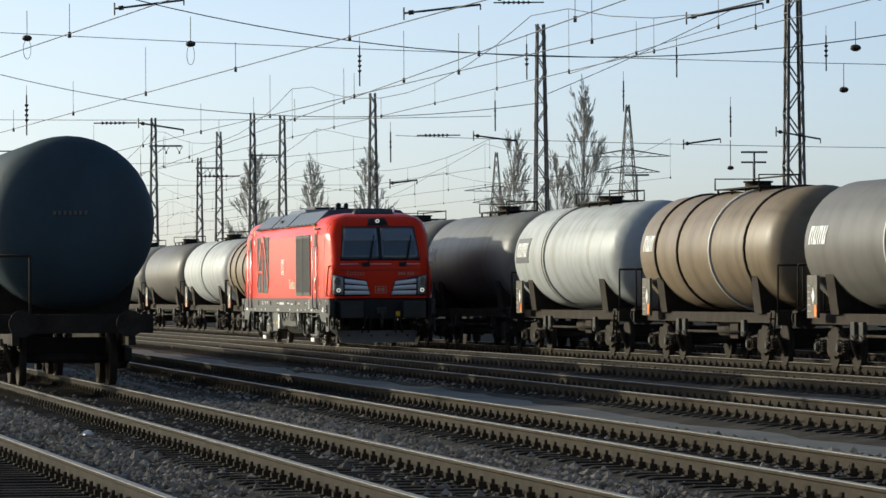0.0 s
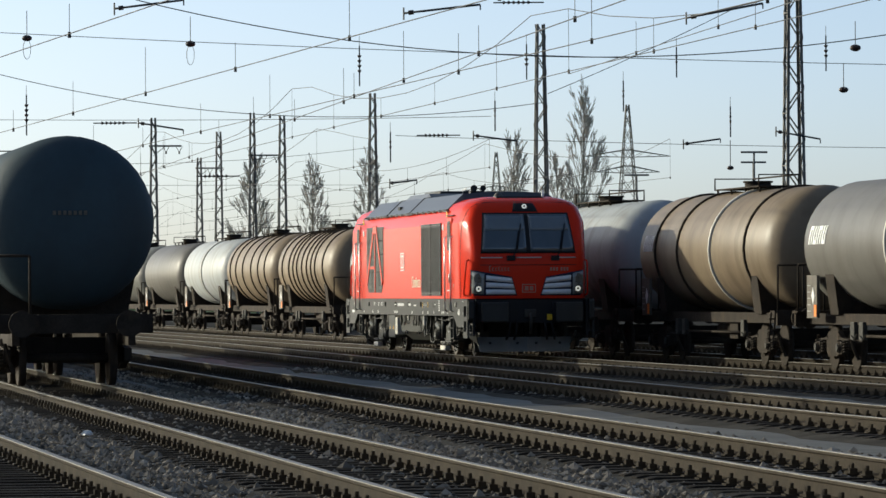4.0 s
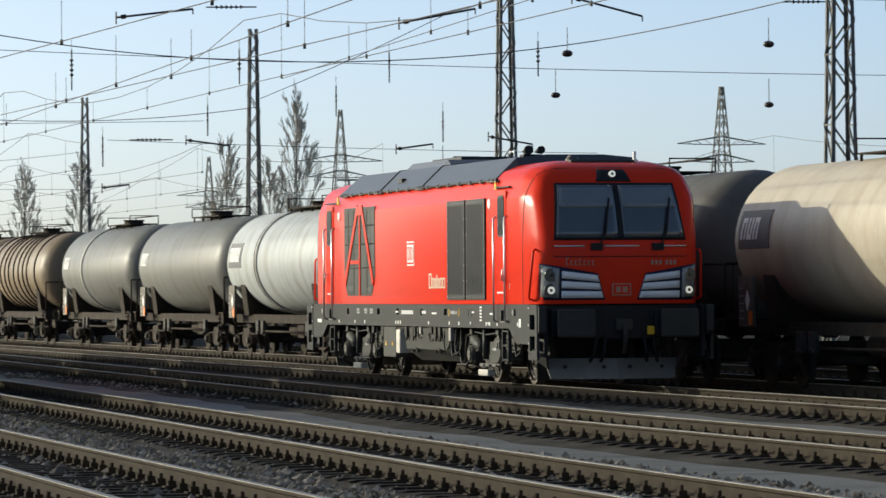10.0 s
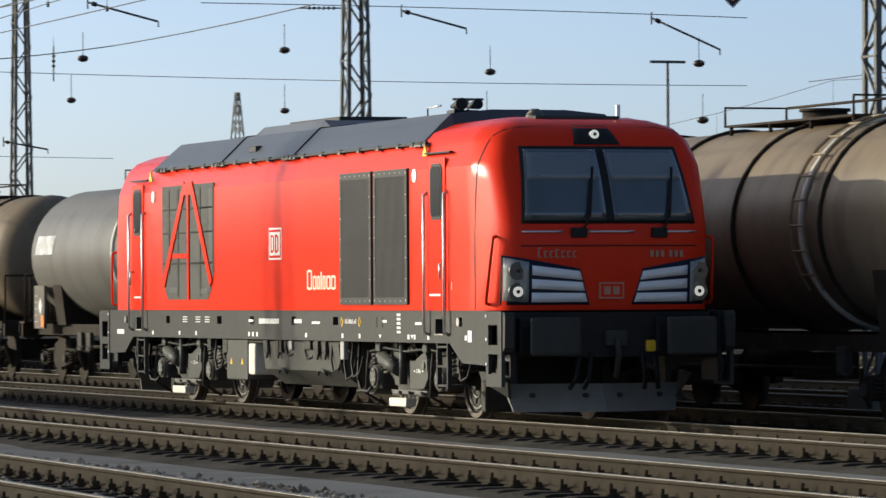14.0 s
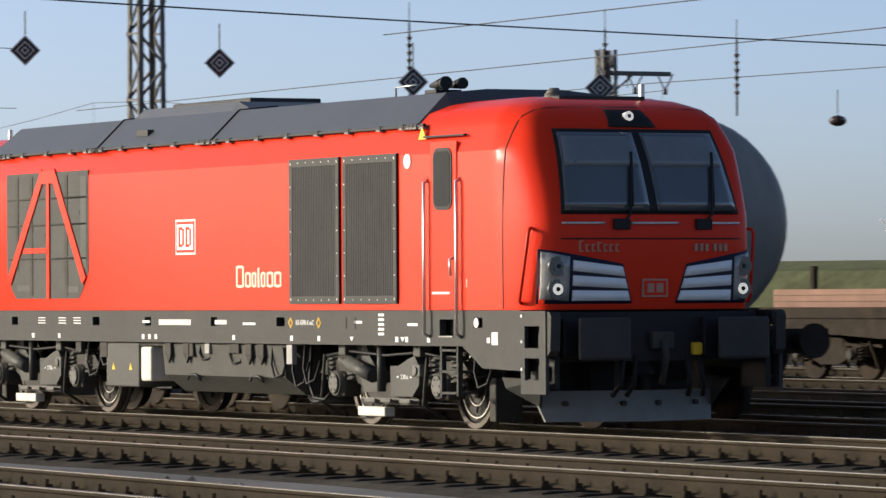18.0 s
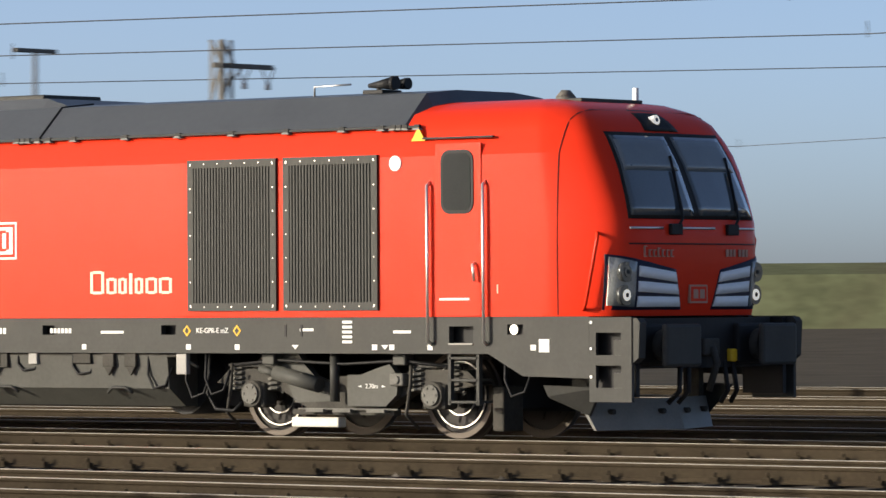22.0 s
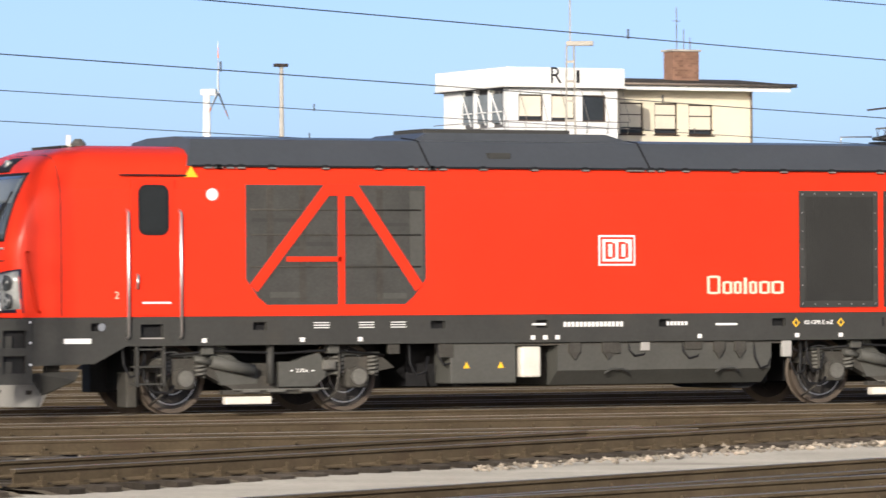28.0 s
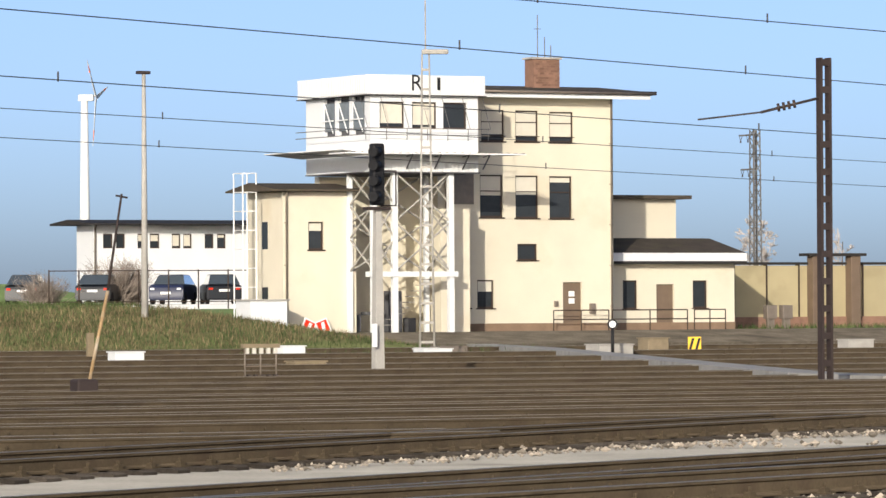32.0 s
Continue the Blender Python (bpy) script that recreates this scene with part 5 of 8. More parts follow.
    part("shunter_step", bm, M["wagon_under"], w)
    return w


R5 = (-5.2, -3.4, -1.3, 1.2, 3.3, 5.2)
for xe, paint, label, ribs, brand, ring in (
    (-228.5, "grey", "grey tank wagon, far down the standing train", (), "", None),
    (-212.5, "dark", "brown-grey tank wagon with faded shell", (), "", None),
    (-196.5, "white", "white-grey tank wagon with a pale ring", (), "", 0.0),
    (-181.5, "brown", "brown ribbed tank wagon with rust streaks", R5, "", None),
    (-166.0, "brown", "brown tank wagon with many dark ribs", R5 + (0.0, -2.3, 2.3), "", None),
    (-148.0, "grey", "grey-beige tank wagon with a pale ring", (), "short", -2.0),
    (-132.3, "grey", "grey tank wagon with white block marking", (), "short", None),
    (-117.6, "white", "white tank wagon with pale ring and dark end", (-2.3,), "long", -2.1),
    (-101.0, "brown", "brown rusty tank wagon with dark ribs and white marking", (-4.6, -2.2, 4.6), "short", 1.2),
    (-84.6, "dark", "dark grey tank wagon with white marking and bright ring", (), "long", 0.2),
    (-68.6, "cream", "cream tank wagon with grey marking panel", (), "short", None),
    (-52.8, "brown", "brown ribbed tank wagon with ladder and marking", (-5.0, -2.6, 0.3, 3.2), "short", 2.6),
    (-39.95, "pale", "pale grey tank wagon with grimy shell ending the train", (), "", -3.5),
):
    make_tank_wagon(T[paint], label, xe, ribs=ribs, brand=brand, bright_ring=ring, steps=xe == -52.8, panel=paint in ("white", "cream"))
make_tank_wagon(T["slate"], "blue-grey tank wagon standing alone on the near track", -80.4, y=7.32, z=0.0, length=14.0, sill=0.68, radius=1.44, axis=2.70, plate=False, dome_top=False)
make_tank_wagon(T["slate"], "blue-grey tank wagon behind the first on the near track", -96.0, y=7.57, z=0.0, length=14.0, sill=0.68, radius=1.44, axis=2.70, plate=False)
make_tank_wagon(T["slate"], "blue-grey tank wagon at the far end of the near track", -127.2, y=8.0, z=0.0, length=14.0, sill=0.68, radius=1.44, axis=2.70, plate=False)
make_tank_wagon(T["grey"], "grey tank wagon further down the near track", -111.6, y=7.8, z=0.0, length=14.0, sill=0.68, radius=1.44, axis=2.70, plate=False)


# ---- masts and wires ----
def lattice_mast(x, y, height, base=0.75, top=0.36, mat="mast", label="tall grey lattice steel mast", step=0.9, arms=(), z=-0.25):
    m = thing("lattice_mast", label, "lattice mast", "masts of the overhead line", "", pose(x, y, z))
    bm = bmesh.new()
    box(bm, -base * 0.8, base * 0.8, -base * 0.8, base * 0.8, 0, 0.45, 0.03)
    part("footing", bm, M["old_concrete"], m)
    half = lambda q: (base + (top - base) * q / height) / 2
    t = 0.045
    for sx in (-1, 1):
        for sy in (-1, 1):
            bm = bmesh.new()
            a, b = half(0), half(height)
            loft(bm, [[(sx * (a + dx), sy * (a + dy), 0.4) for dx, dy in ((0, 0), (-2 * t, 0), (-2 * t, -0.012), (-0.012, -0.012), (-0.012, -2 * t), (0, -2 * t))],
                      [(sx * (b + dx), sy * (b + dy), height) for dx, dy in ((0, 0), (-2 * t, 0), (-2 * t, -0.012), (-0.012, -0.012), (-0.012, -2 * t), (0, -2 * t))]])
            bmesh.ops.recalc_face_normals(bm, faces=bm.faces)
            part("leg", bm, M[mat], m)
    q, k = 0.5, 0

    def brace(a, b, r):
        bm = bmesh.new()
        rod(bm, a, b, r, 4)
        part("brace", bm, M[mat], m)
    while q < height - 0.3:
        s = step * (0.6 + 0.4 * half(q) / half(0))
        n = min(q + s, height)
        for sg in (-1, 1):
            a, b = half(q) * (1 if k % 2 else -1), half(n) * (-1 if k % 2 else 1)
            brace((a, sg * half(q), q), (b, sg * half(n), n), 0.028)
            brace((sg * half(q), a, q), (sg * half(n), b, n), 0.028)
            if k % 2 == 0:
                brace((-half(q), sg * half(q), q), (half(q), sg * half(q), q), 0.022)
        q, k = n, k + 1
    for az, reach in arms:
        bm = bmesh.new()
        box(bm, -0.05, 0.05, -0.25, reach, az - 0.05, az + 0.05, 0.01)
        rod(bm, (0, 0, az - 0.55), (0, reach * 0.4, az - 0.05), 0.022, 6)
        part("cantilever", bm, M[mat], m)
        for q in (0.45, 0.92):
            bm = bmesh.new()
            rod(bm, (0, reach * q - 0.2, az), (0, reach * q, az - 0.36), 0.018, 5)
            rod(bm, (0, reach * q + 0.2, az), (0, reach * q, az - 0.36), 0.018, 5)
            rod(bm, (0, reach * q, az - 0.33), (0, reach * q, az - 0.45), 0.05, 8)
            part("insulator", bm, M["insulator"], m)
    return m



for x, y, h in ((-206.4, 38.9, 13.2), (-150.7, 36.5, 14.6), (-283.2, 43.4, 13.4), (-316.1, 42.5, 13.3), (-347.8, 42.2, 13.3), (-109.7, 34.6, 14.6)):
    lattice_mast(x, y, h)
for x, y, h in ((-297.8, 38.2, 12.8), (-328.2, 38.5, 10.9), (-278.9, 30.1, 11.8)):
    lattice_mast(x, y, h, 0.65, 0.3, arms=((10.2, 1.6),), label="slim grey lattice mast with short arms")
lattice_mast(-64.9, 28.45, 14.6, 0.56, 0.40, step=0.6)
lattice_mast(-80.0, 46.0, 7.1, 0.45, 0.35, arms=((6.6, 1.6),), label="grey lattice mast with a short top arm behind the wagons")
lattice_mast(-57.6, 43.7, 14.0, 0.62, 0.50, step=0.6, label="broad lattice steel mast beside another")
lattice_mast(-58.8, 43.9, 6.9, 0.36, 0.32, label="low slim lattice mast beside a taller one")
lattice_mast(-45.3, 50.0, 7.0, 0.40, 0.32, arms=((6.5, 1.5),), label="grey lattice mast with a short top arm")
lattice_mast(-6.07, 38.0, 11.0, 0.6, 0.36, label="grey lattice mast behind a light signal")
# near mast, whose shadow falls across the running line
lattice_mast(3.8 - 23.6 * SUN_DX, -4.3, 13.0, 0.85, 0.6, step=0.7, label="broad lattice mast standing before the running line")
lattice_mast(-64.8 - 23.6 * SUN_DX, -4.3, 13.0, 0.95, 0.7, step=0.45, label="lattice mast far down the line, before the running track")


def contact_line(y, z, x0, x1, span=58.0, start=-150.7, r=0.010):
    """Contact wire, sagging carrier cable and droppers over one track."""
    line = thing("overhead_line", "overhead contact wire with carrier cable and thin droppers", "overhead line", "overhead wires")
    bm = bmesh.new()
    rod(bm, (x0, y, z), (x1, y, z), r, 5)
    part("contact_wire", bm, M["wire"], line)
    bm = bmesh.new()
    n = int((x1 - x0) / 4.5)
    sag = lambda x: z + 0.45 + 1.25 * (2 * (((x - start) / span) % 1.0) - 1) ** 2
    xs = [x0 + (x1 - x0) * i / n for i in range(n + 1)]
    pipe(bm, [(x, y, sag(x)) for x in xs], r, 5)
    part("carrier_cable", bm, M["wire"], line)
    for x in xs[1::2]:
        bm = bmesh.new()
        rod(bm, (x, y, z), (x, y, sag(x)), 0.006, 4)
        box(bm, x - 0.03, x + 0.03, y - 0.02, y + 0.02, z - 0.05, z + 0.04)
        part("dropper", bm, M["wire"], line)


contact_line(TRACK_Y, 6.4, -420, -48, span=41.0, start=-109.7)
contact_line(25.3, 5.9, -420, -165, start=-120)
contact_line(30.2, 5.9, -420, -170, start=-160)
contact_line(35.0, 5.9, -420, -180, start=-140)
contact_line(41.0, 6.0, -420, -190, start=-130)
# single wires that cross the yard aslant, each with a few thin droppers
for a, b, z in (((-200.0, 7.22), (-60.0, 13.41), 5.9), ((-150.0, 3.13), (-60.0, 8.95), 5.9), ((-190.0, 19.23), (-66.0, 14.72), 5.9), ((-180.0, 14.32), (-60.0, 17.35), 5.9), ((-126.0, 24.5), (-80.0, 22.1), 7.2)):
    line_ = thing("overhead_line", "single overhead wire across the yard with thin droppers", "overhead line", "overhead wires")
    bm = bmesh.new()
    rod(bm, (*a, z), (*b, z), 0.010, 5)
    part("contact_wire", bm, M["wire"], line_)
    n = int((b[0] - a[0]) / 11)
    for k in range(1, n):
        p = (a[0] + (b[0] - a[0]) * k / n, a[1] + (b[1] - a[1]) * k / n)
        bm = bmesh.new()
        rod(bm, (*p, z - 0.06), (*p, z + 0.5 + 0.25 * (k % 3)), 0.007, 4)
        rod(bm, (*p, z - 0.07), (*p, z + 0.03), 0.03, 6)
        part("dropper", bm, M["wire"], line_)
contact_line(56.0, 6.2, -200, -95, start=-130)
# long wires behind the running line, bending gently with the tracks beneath
for bends in (((-62, 31.6), (-46, 31.6), (-37, 33.2), (-22, 36.8), (-8, 39.5)), ((-95, 39.9), (-76, 39.2), (-55, 38.4), (-42, 40.8), (-27, 46.0), (-18, 45.2), (-3, 42.2), (5, 40.7)),
              ((-96, 46.0), (-78, 45.4), (-64, 46.6), (-50, 48.6), (-33, 56.0), (-25, 60.2), (-6, 55.4), (4, 52.8)), ((-98, 82.2), (-86, 80.0), (-64, 92.8), (-56, 89.5)), ((-20, 73.9), (-9, 69.7), (0, 66.2))):
    line_ = thing("overhead_line", "thin overhead wire behind the running line", "overhead line", "overhead wires")
    bm = bmesh.new()
    pipe(bm, [(x, y, 6.0) for x, y in bends], 0.010, 5)
    part("contact_wire", bm, M["wire"], line_)
    for x, y in bends[1:-1]:
        bm = bmesh.new()
        rod(bm, (x, y, 5.94), (x, y, 6.22), 0.012, 5)
        part("clamp", bm, M["wire"], line_)
# wires that swing away over the fan of tracks before the signal box
for a, b, z in (((-10, 18.0), (40.78, 49.58), 6.6), ((0, 24.0), (36.31, 42.72), 7.37), ((-6, 25.6), (49.34, 62.69), 5.9), ((6, 54.3), (74.06, 100.53), 6.6), ((5, 55.0), (79.86, 109.42), 6.0)):
    far = (b[0] + (b[0] - a[0]) * 0.6, b[1] + (b[1] - a[1]) * 0.6)
    wire_ = thing("overhead_line", "single overhead wire over the fan of tracks with small clamps", "overhead line", "overhead wires")
    bm = bmesh.new()
    rod(bm, (*a, z), (*far, z), 0.011, 5)
    part("contact_wire", bm, M["wire"], wire_)
    for f in (0.25, 0.42, 0.55, 0.8):
        bm = bmesh.new()
        p = (a[0] + (far[0] - a[0]) * f, a[1] + (far[1] - a[1]) * f)
        rod(bm, (*p, z - 0.03), (*p, z + 0.16), 0.02, 5)
        part("clamp", bm, M["wire"], wire_)
contact_line(15.4, 6.3, -420, -210, start=-135)


SPANS = []


def hung(name, label, x, y, z):
    """An empty for a fitting that belongs to the nearest span of cables."""
    ob = tagged(new(name), label)
    ob.matrix_basis = pose(x, y, z)
    ob.parent = min(SPANS, key=lambda q: abs(q[0] - x))[1]
    return ob


def insulator_string(x, y, z, count=5, radius=0.11, along=None, wire_up=0.0, label="dark ribbed insulator on a wire"):
    ob = hung("insulator", label, x, y, z)
    d = Vector(along or (0, 0, -1)).normalized()
    for i in range(count):
        bm = bmesh.new()
        a = d * (i * 0.13)
        rod(bm, a, a + d * 0.06, radius, 10, radius * 0.55)
        part("disc", bm, M["insulator"], ob)
    bm = bmesh.new()
    rod(bm, -d * 0.25, d * (count * 0.13 + 0.3), 0.02, 5)
    if wire_up:
        rod(bm, (0, 0, 0), (0, 0, wire_up), 0.008, 4)
    part("pin", bm, M["wire"], ob)
    return ob


def cross_span(x, y0, z0, y1, z1, sag, low, skew=0.0):
    """Two cables across the tracks, the upper one sagging, with hangers between."""
    sp = thing("cross_span", "pair of cables spanned across the tracks between masts", "span cable", "overhead wires")
    SPANS.append((x + skew / 2, sp))
    n = 18
    up = [(x + skew * i / n, y0 + (y1 - y0) * i / n, z0 + (z1 - z0) * i / n - sag * 4 * (i / n) * (1 - i / n)) for i in range(n + 1)]
    bm = bmesh.new()
    pipe(bm, up, 0.013, 5)
    part("upper_cable", bm, M["wire"], sp)
    bm = bmesh.new()
    rod(bm, (x, y0, low), (x + skew, y1, low), 0.011, 5)
    part("lower_cable", bm, M["wire"], sp)
    for i in range(2, n - 1, 3):
        bm = bmesh.new()
        rod(bm, up[i], (up[i][0], up[i][1], low), 0.009, 4)
        part("hanger", bm, M["wire"], sp)


def slack_cable(a, b, sag, r=0.014, label="long dark span cable sagging over the tracks"):
    """One cable between two points, sagging, to which fittings belong."""
    sp = thing("span_cable", label, "span cable", "overhead wires")
    SPANS.append(((a[0] + b[0]) / 2, sp))
    a, b = Vector(a), Vector(b)
    bm = bmesh.new()
    pipe(bm, [a.lerp(b, i / 24) - Vector((0, 0, sag * 4 * (i / 24) * (1 - i / 24))) for i in range(25)], r, 5)
    part("cable", bm, M["wire"], sp)
    return sp


cross_span(-283.2, 43.4, 10.0, 8.0, 11.0, 1.4, 7.8)
slack_cable((-54.6, 20.5, 6.05), (-63.6, 46.0, 6.05), 0.06)
slack_cable((-129.48, 13.52, 9.3), (-126.21, 33.09, 8.26), 1.0, 0.015)
slack_cable((-126.21, 33.09, 8.26), (-114.68, 35.12, 8.71), 0.05, 0.015)
slack_cable((-135.09, 10.36, 8.72), (-125.57, 50.9, 7.32), 0.28, 0.010)
slack_cable((-150.11, 11.51, 8.24), (-147.38, 27.83, 7.29), 0.81, 0.012)
slack_cable((-120.29, 33.83, 9.06), (-116.25, 47.14, 8.62), -0.04, 0.012)
slack_cable((-150.13, 11.5, 6.86), (-147.64, 26.29, 6.88), 0.05, 0.009)
slack_cable((-148.13, 23.4, 6.31), (-145.66, 38.16, 5.85), 0.05, 0.009)
slack_cable((-127.4, 24.2, 6.74), (-125.3, 29.0, 9.0), 0.06, 0.010)
# rounded bodies on the cables
for x, y, z, rad in ((-126.0, 32.2, 7.9, 0.15), (-126.1, 31.9, 6.8, 0.13), (-124.5, 37.3, 8.1, 0.15), (-124.5, 37.3, 6.5, 0.13), (-122.9, 42.5, 7.5, 0.15), (-122.9, 42.4, 6.3, 0.13), (-121.3, 47.8, 7.7, 0.16), (-121.3, 47.9, 6.2, 0.16), (-124.97, 10.27, 8.04, 0.13), (-124.28, 14.37, 7.87, 0.13), (-122.04, 27.9, 4.64, 0.09), (-53.8, 48.0, 5.1, 0.12), (-53.8, 48.1, 4.2, 0.12), (-80.5, 52.2, 5.4, 0.2)):
    ob = hung("line_weight", "dark rounded body hanging from a span cable", x, y, z)
    bm = bmesh.new()
    bmesh.ops.create_uvsphere(bm, u_segments=14, v_segments=8, radius=rad)
    for v in bm.verts:
        v.co.z *= 0.62
    part("body", bm, M["insulator"], ob)
    bm = bmesh.new()
    rod(bm, (0, 0, 0), (0, 0, 0.7), 0.012, 4)
    rod(bm, (-rad * 1.3, 0, 0.03), (rad * 1.3, 0, 0.03), 0.014, 4)
    if y < 20:
        pipe(bm, [(0, 0.1 * math.sin(k * 0.628), -0.28 + 0.26 * math.cos(k * 0.628)) for k in range(11)], 0.008, 4)
    part("hanger", bm, M["wire"], ob)
# thin registration arms that steady the wires
for a, b in (((-117.62, 11.77, 8.37), (-117.34, 13.41, 8.57)), ((-116.47, 18.62, 8.22), (-116.16, 20.43, 8.42)), ((-115.35, 25.31, 8.07), (-115.04, 27.12, 8.41)),
             ((-149.43, 15.67, 6.74), (-149.2, 17.02, 6.52)), ((-147.74, 25.75, 6.3), (-147.52, 27.06, 6.12)), ((-146.68, 32.07, 6.0), (-146.49, 33.18, 6.15)),
             ((-114.34, 29.34, 8.66), (-113.86, 30.96, 8.19)), ((-112.16, 36.54, 8.43), (-111.71, 38.03, 7.99)), ((-110.41, 42.29, 8.23), (-109.94, 43.87, 7.46)),
             ((-148.18, 23.23, 4.85), (-148.04, 24.04, 4.95)), ((-146.14, 34.84, 6.37), (-145.75, 36.13, 6.12))):
    ob = hung("registration_arm", "thin dark steel arm steadying an overhead wire", *a)
    d = Vector(b) - Vector(a)
    bm = bmesh.new()
    rod(bm, (0, 0, 0), d, 0.028, 6)
    rod(bm, d, d + Vector((0, 0, -0.13)), 0.018, 5)
    rod(bm, (0, 0, -0.16), (0, 0, 0.14), 0.022, 5)
    part("arm", bm, M["wire"], ob)
    bm = bmesh.new()
    rod(bm, d * 0.06, d * 0.13, 0.055, 8)
    part("insulator", bm, M["insulator"], ob)
for x, y, z in ((-63.2, 32.7, 6.05), (-61.4, 35.6, 5.9), (-60.3, 37.6, 5.7), (-58.9, 40.0, 5.6), (-58.1, 41.3, 5.6)):
    insulator_string(x, y, z, 6, 0.055, wire_up=0.6)
for x, y, z in ((-127.88, 23.1, 9.17), (-149.61, 14.56, 6.74), (-147.99, 24.29, 6.31), (-149.11, 17.65, 5.1), (-124.28, 37.9, 9.21)):
    insulator_string(x, y, z, 6, 0.055, along=(0.2, 1, 0.0), label="dark ribbed insulator in a span cable")
for x, y, z, n in ((-128.52, 19.35, 7.8, 4), (-129.99, 10.66, 6.55, 4), (-127.79, 23.71, 7.82, 3), (-126.48, 31.52, 8.0, 3), (-127.13, 27.62, 7.72, 2), (-127.94, 22.88, 6.33, 2), (-127.37, 26.23, 6.83, 2), (-126.91, 29.02, 6.14, 2), (-128.41, 20.15, 5.52, 2)):
    insulator_string(x, y, z, n, 0.06 if n > 2 else 0.035, wire_up=0.5)
M["sign_face"] = material("sign_face_white", (0.55, 0.55, 0.55), 0.5, vary=0.05)
for x, y, z in ((-57.5, 19.9, 5.5), (-56.2, 22.6, 5.3), (-55.0, 25.3, 5.1), (-53.8, 28.0, 4.8), (-52.6, 30.6, 4.7)):
    sg = hung("line_signal", "dark diamond-shaped plate with nested squares", x, y, z)
    sg.matrix_basis = pose(x, y, z, 0, 0, 65)
    for k, (r, mt) in enumerate(((0.235, "sign_face"), (0.21, "mast_dark"), (0.145, "sign_face"), (0.12, "mast_dark"), (0.065, "sign_face"), (0.04, "mast_dark"))):
        bm = bmesh.new()
        prism(bm, [(-r, 0), (0, -r), (r, 0), (0, r)], "y", -0.012 - k * 0.004, 0.012)
        part("square", bm, M[mt], sg)
    bm = bmesh.new()
    rod(bm, (0, 0, 0.23), (0, 0, 0.6), 0.012, 5)
    part("hanger", bm, M["wire"], sg)


def lamp_mast(x, y, h, arm=1.1):
    ob = thing("lamp_mast", "slender yard lamp mast with a flat double lamp head", "lamp mast", "yard lamps", "", pose(x, y, -0.3))
    bm = bmesh.new()
    rod(bm, (0, 0, 0), (0, 0, h), 0.14, 10, 0.08)
    part("pole", bm, M["mast"], ob)
    bm = bmesh.new()
    box(bm, -0.1, 0.1, -arm, arm, h, h + 0.16, 0.03)
    part("lamp_head", bm, M["mast"], ob)


for x, y, h in ((-409.8, 95.7, 12.7), (-421.3, 87.9, 11.9), (-266.6, 103.1, 15.4), (-312.6, 106.5, 15.1), (-390.3, 91.2, 13.0), (-108.1, 108.8, 11.2), (-54.9, 115.4, 11.0), (-69.7, 201.0, 14.2)):
    lamp_mast(x, y, h)


def pylon(x, y, h, yaw):
    ob = thing("power_pylon", "distant grey lattice power pylon with cross arms", "power pylon", "far pylons", "", pose(x, y, -0.6, 0, 0, yaw))
    bm = bmesh.new()
    half = lambda q: 2.6 * (1 - q / h) + 0.25
    levels = [h * (1 - (1 - i / 11) ** 1.25) for i in range(12)]
    for a, b in zip(levels, levels[1:]):
        for sx, sy in ((1, 1), (1, -1), (-1, 1), (-1, -1)):
            rod(bm, (sx * half(a), sy * half(a), a), (sx * half(b), sy * half(b), b), 0.12, 4)
        for sg in (1, -1):
            for d in (1, -1):
                rod(bm, (d * half(a), sg * half(a), a), (-d * half(b), sg * half(b), b), 0.06, 4)
                rod(bm, (sg * half(a), d * half(a), a), (sg * half(b), -d * half(b), b), 0.06, 4)
    part("tower", bm, M["mast"], ob)
    for q, w in ((0.74, 8.0), (0.66, 6.0)):
        bm = bmesh.new()
        for sg in (1, -1):
            for d in (-0.5, 0.5):
                rod(bm, (0, d, h * q + 1.2), (0, sg * w, h * q), 0.09, 4)
                rod(bm, (0, d, h * q - 0.2), (0, sg * w, h * q), 0.09, 4)
            for k in range(1, 5):
                f = k / 5
                rod(bm, (0, sg * w * f, h * q + 1.2 * (1 - f)), (0, sg * w * (f - 0.2), h * q - 0.2), 0.05, 4)
        part("cross_arm", bm, M["mast"], ob)


pylon(-882.0, 182.4, 36.3, 0)
pylon(-1181.3, 211.5, 36.3, 0)
pylon(-770.6, 222.8, 35.9, 10)


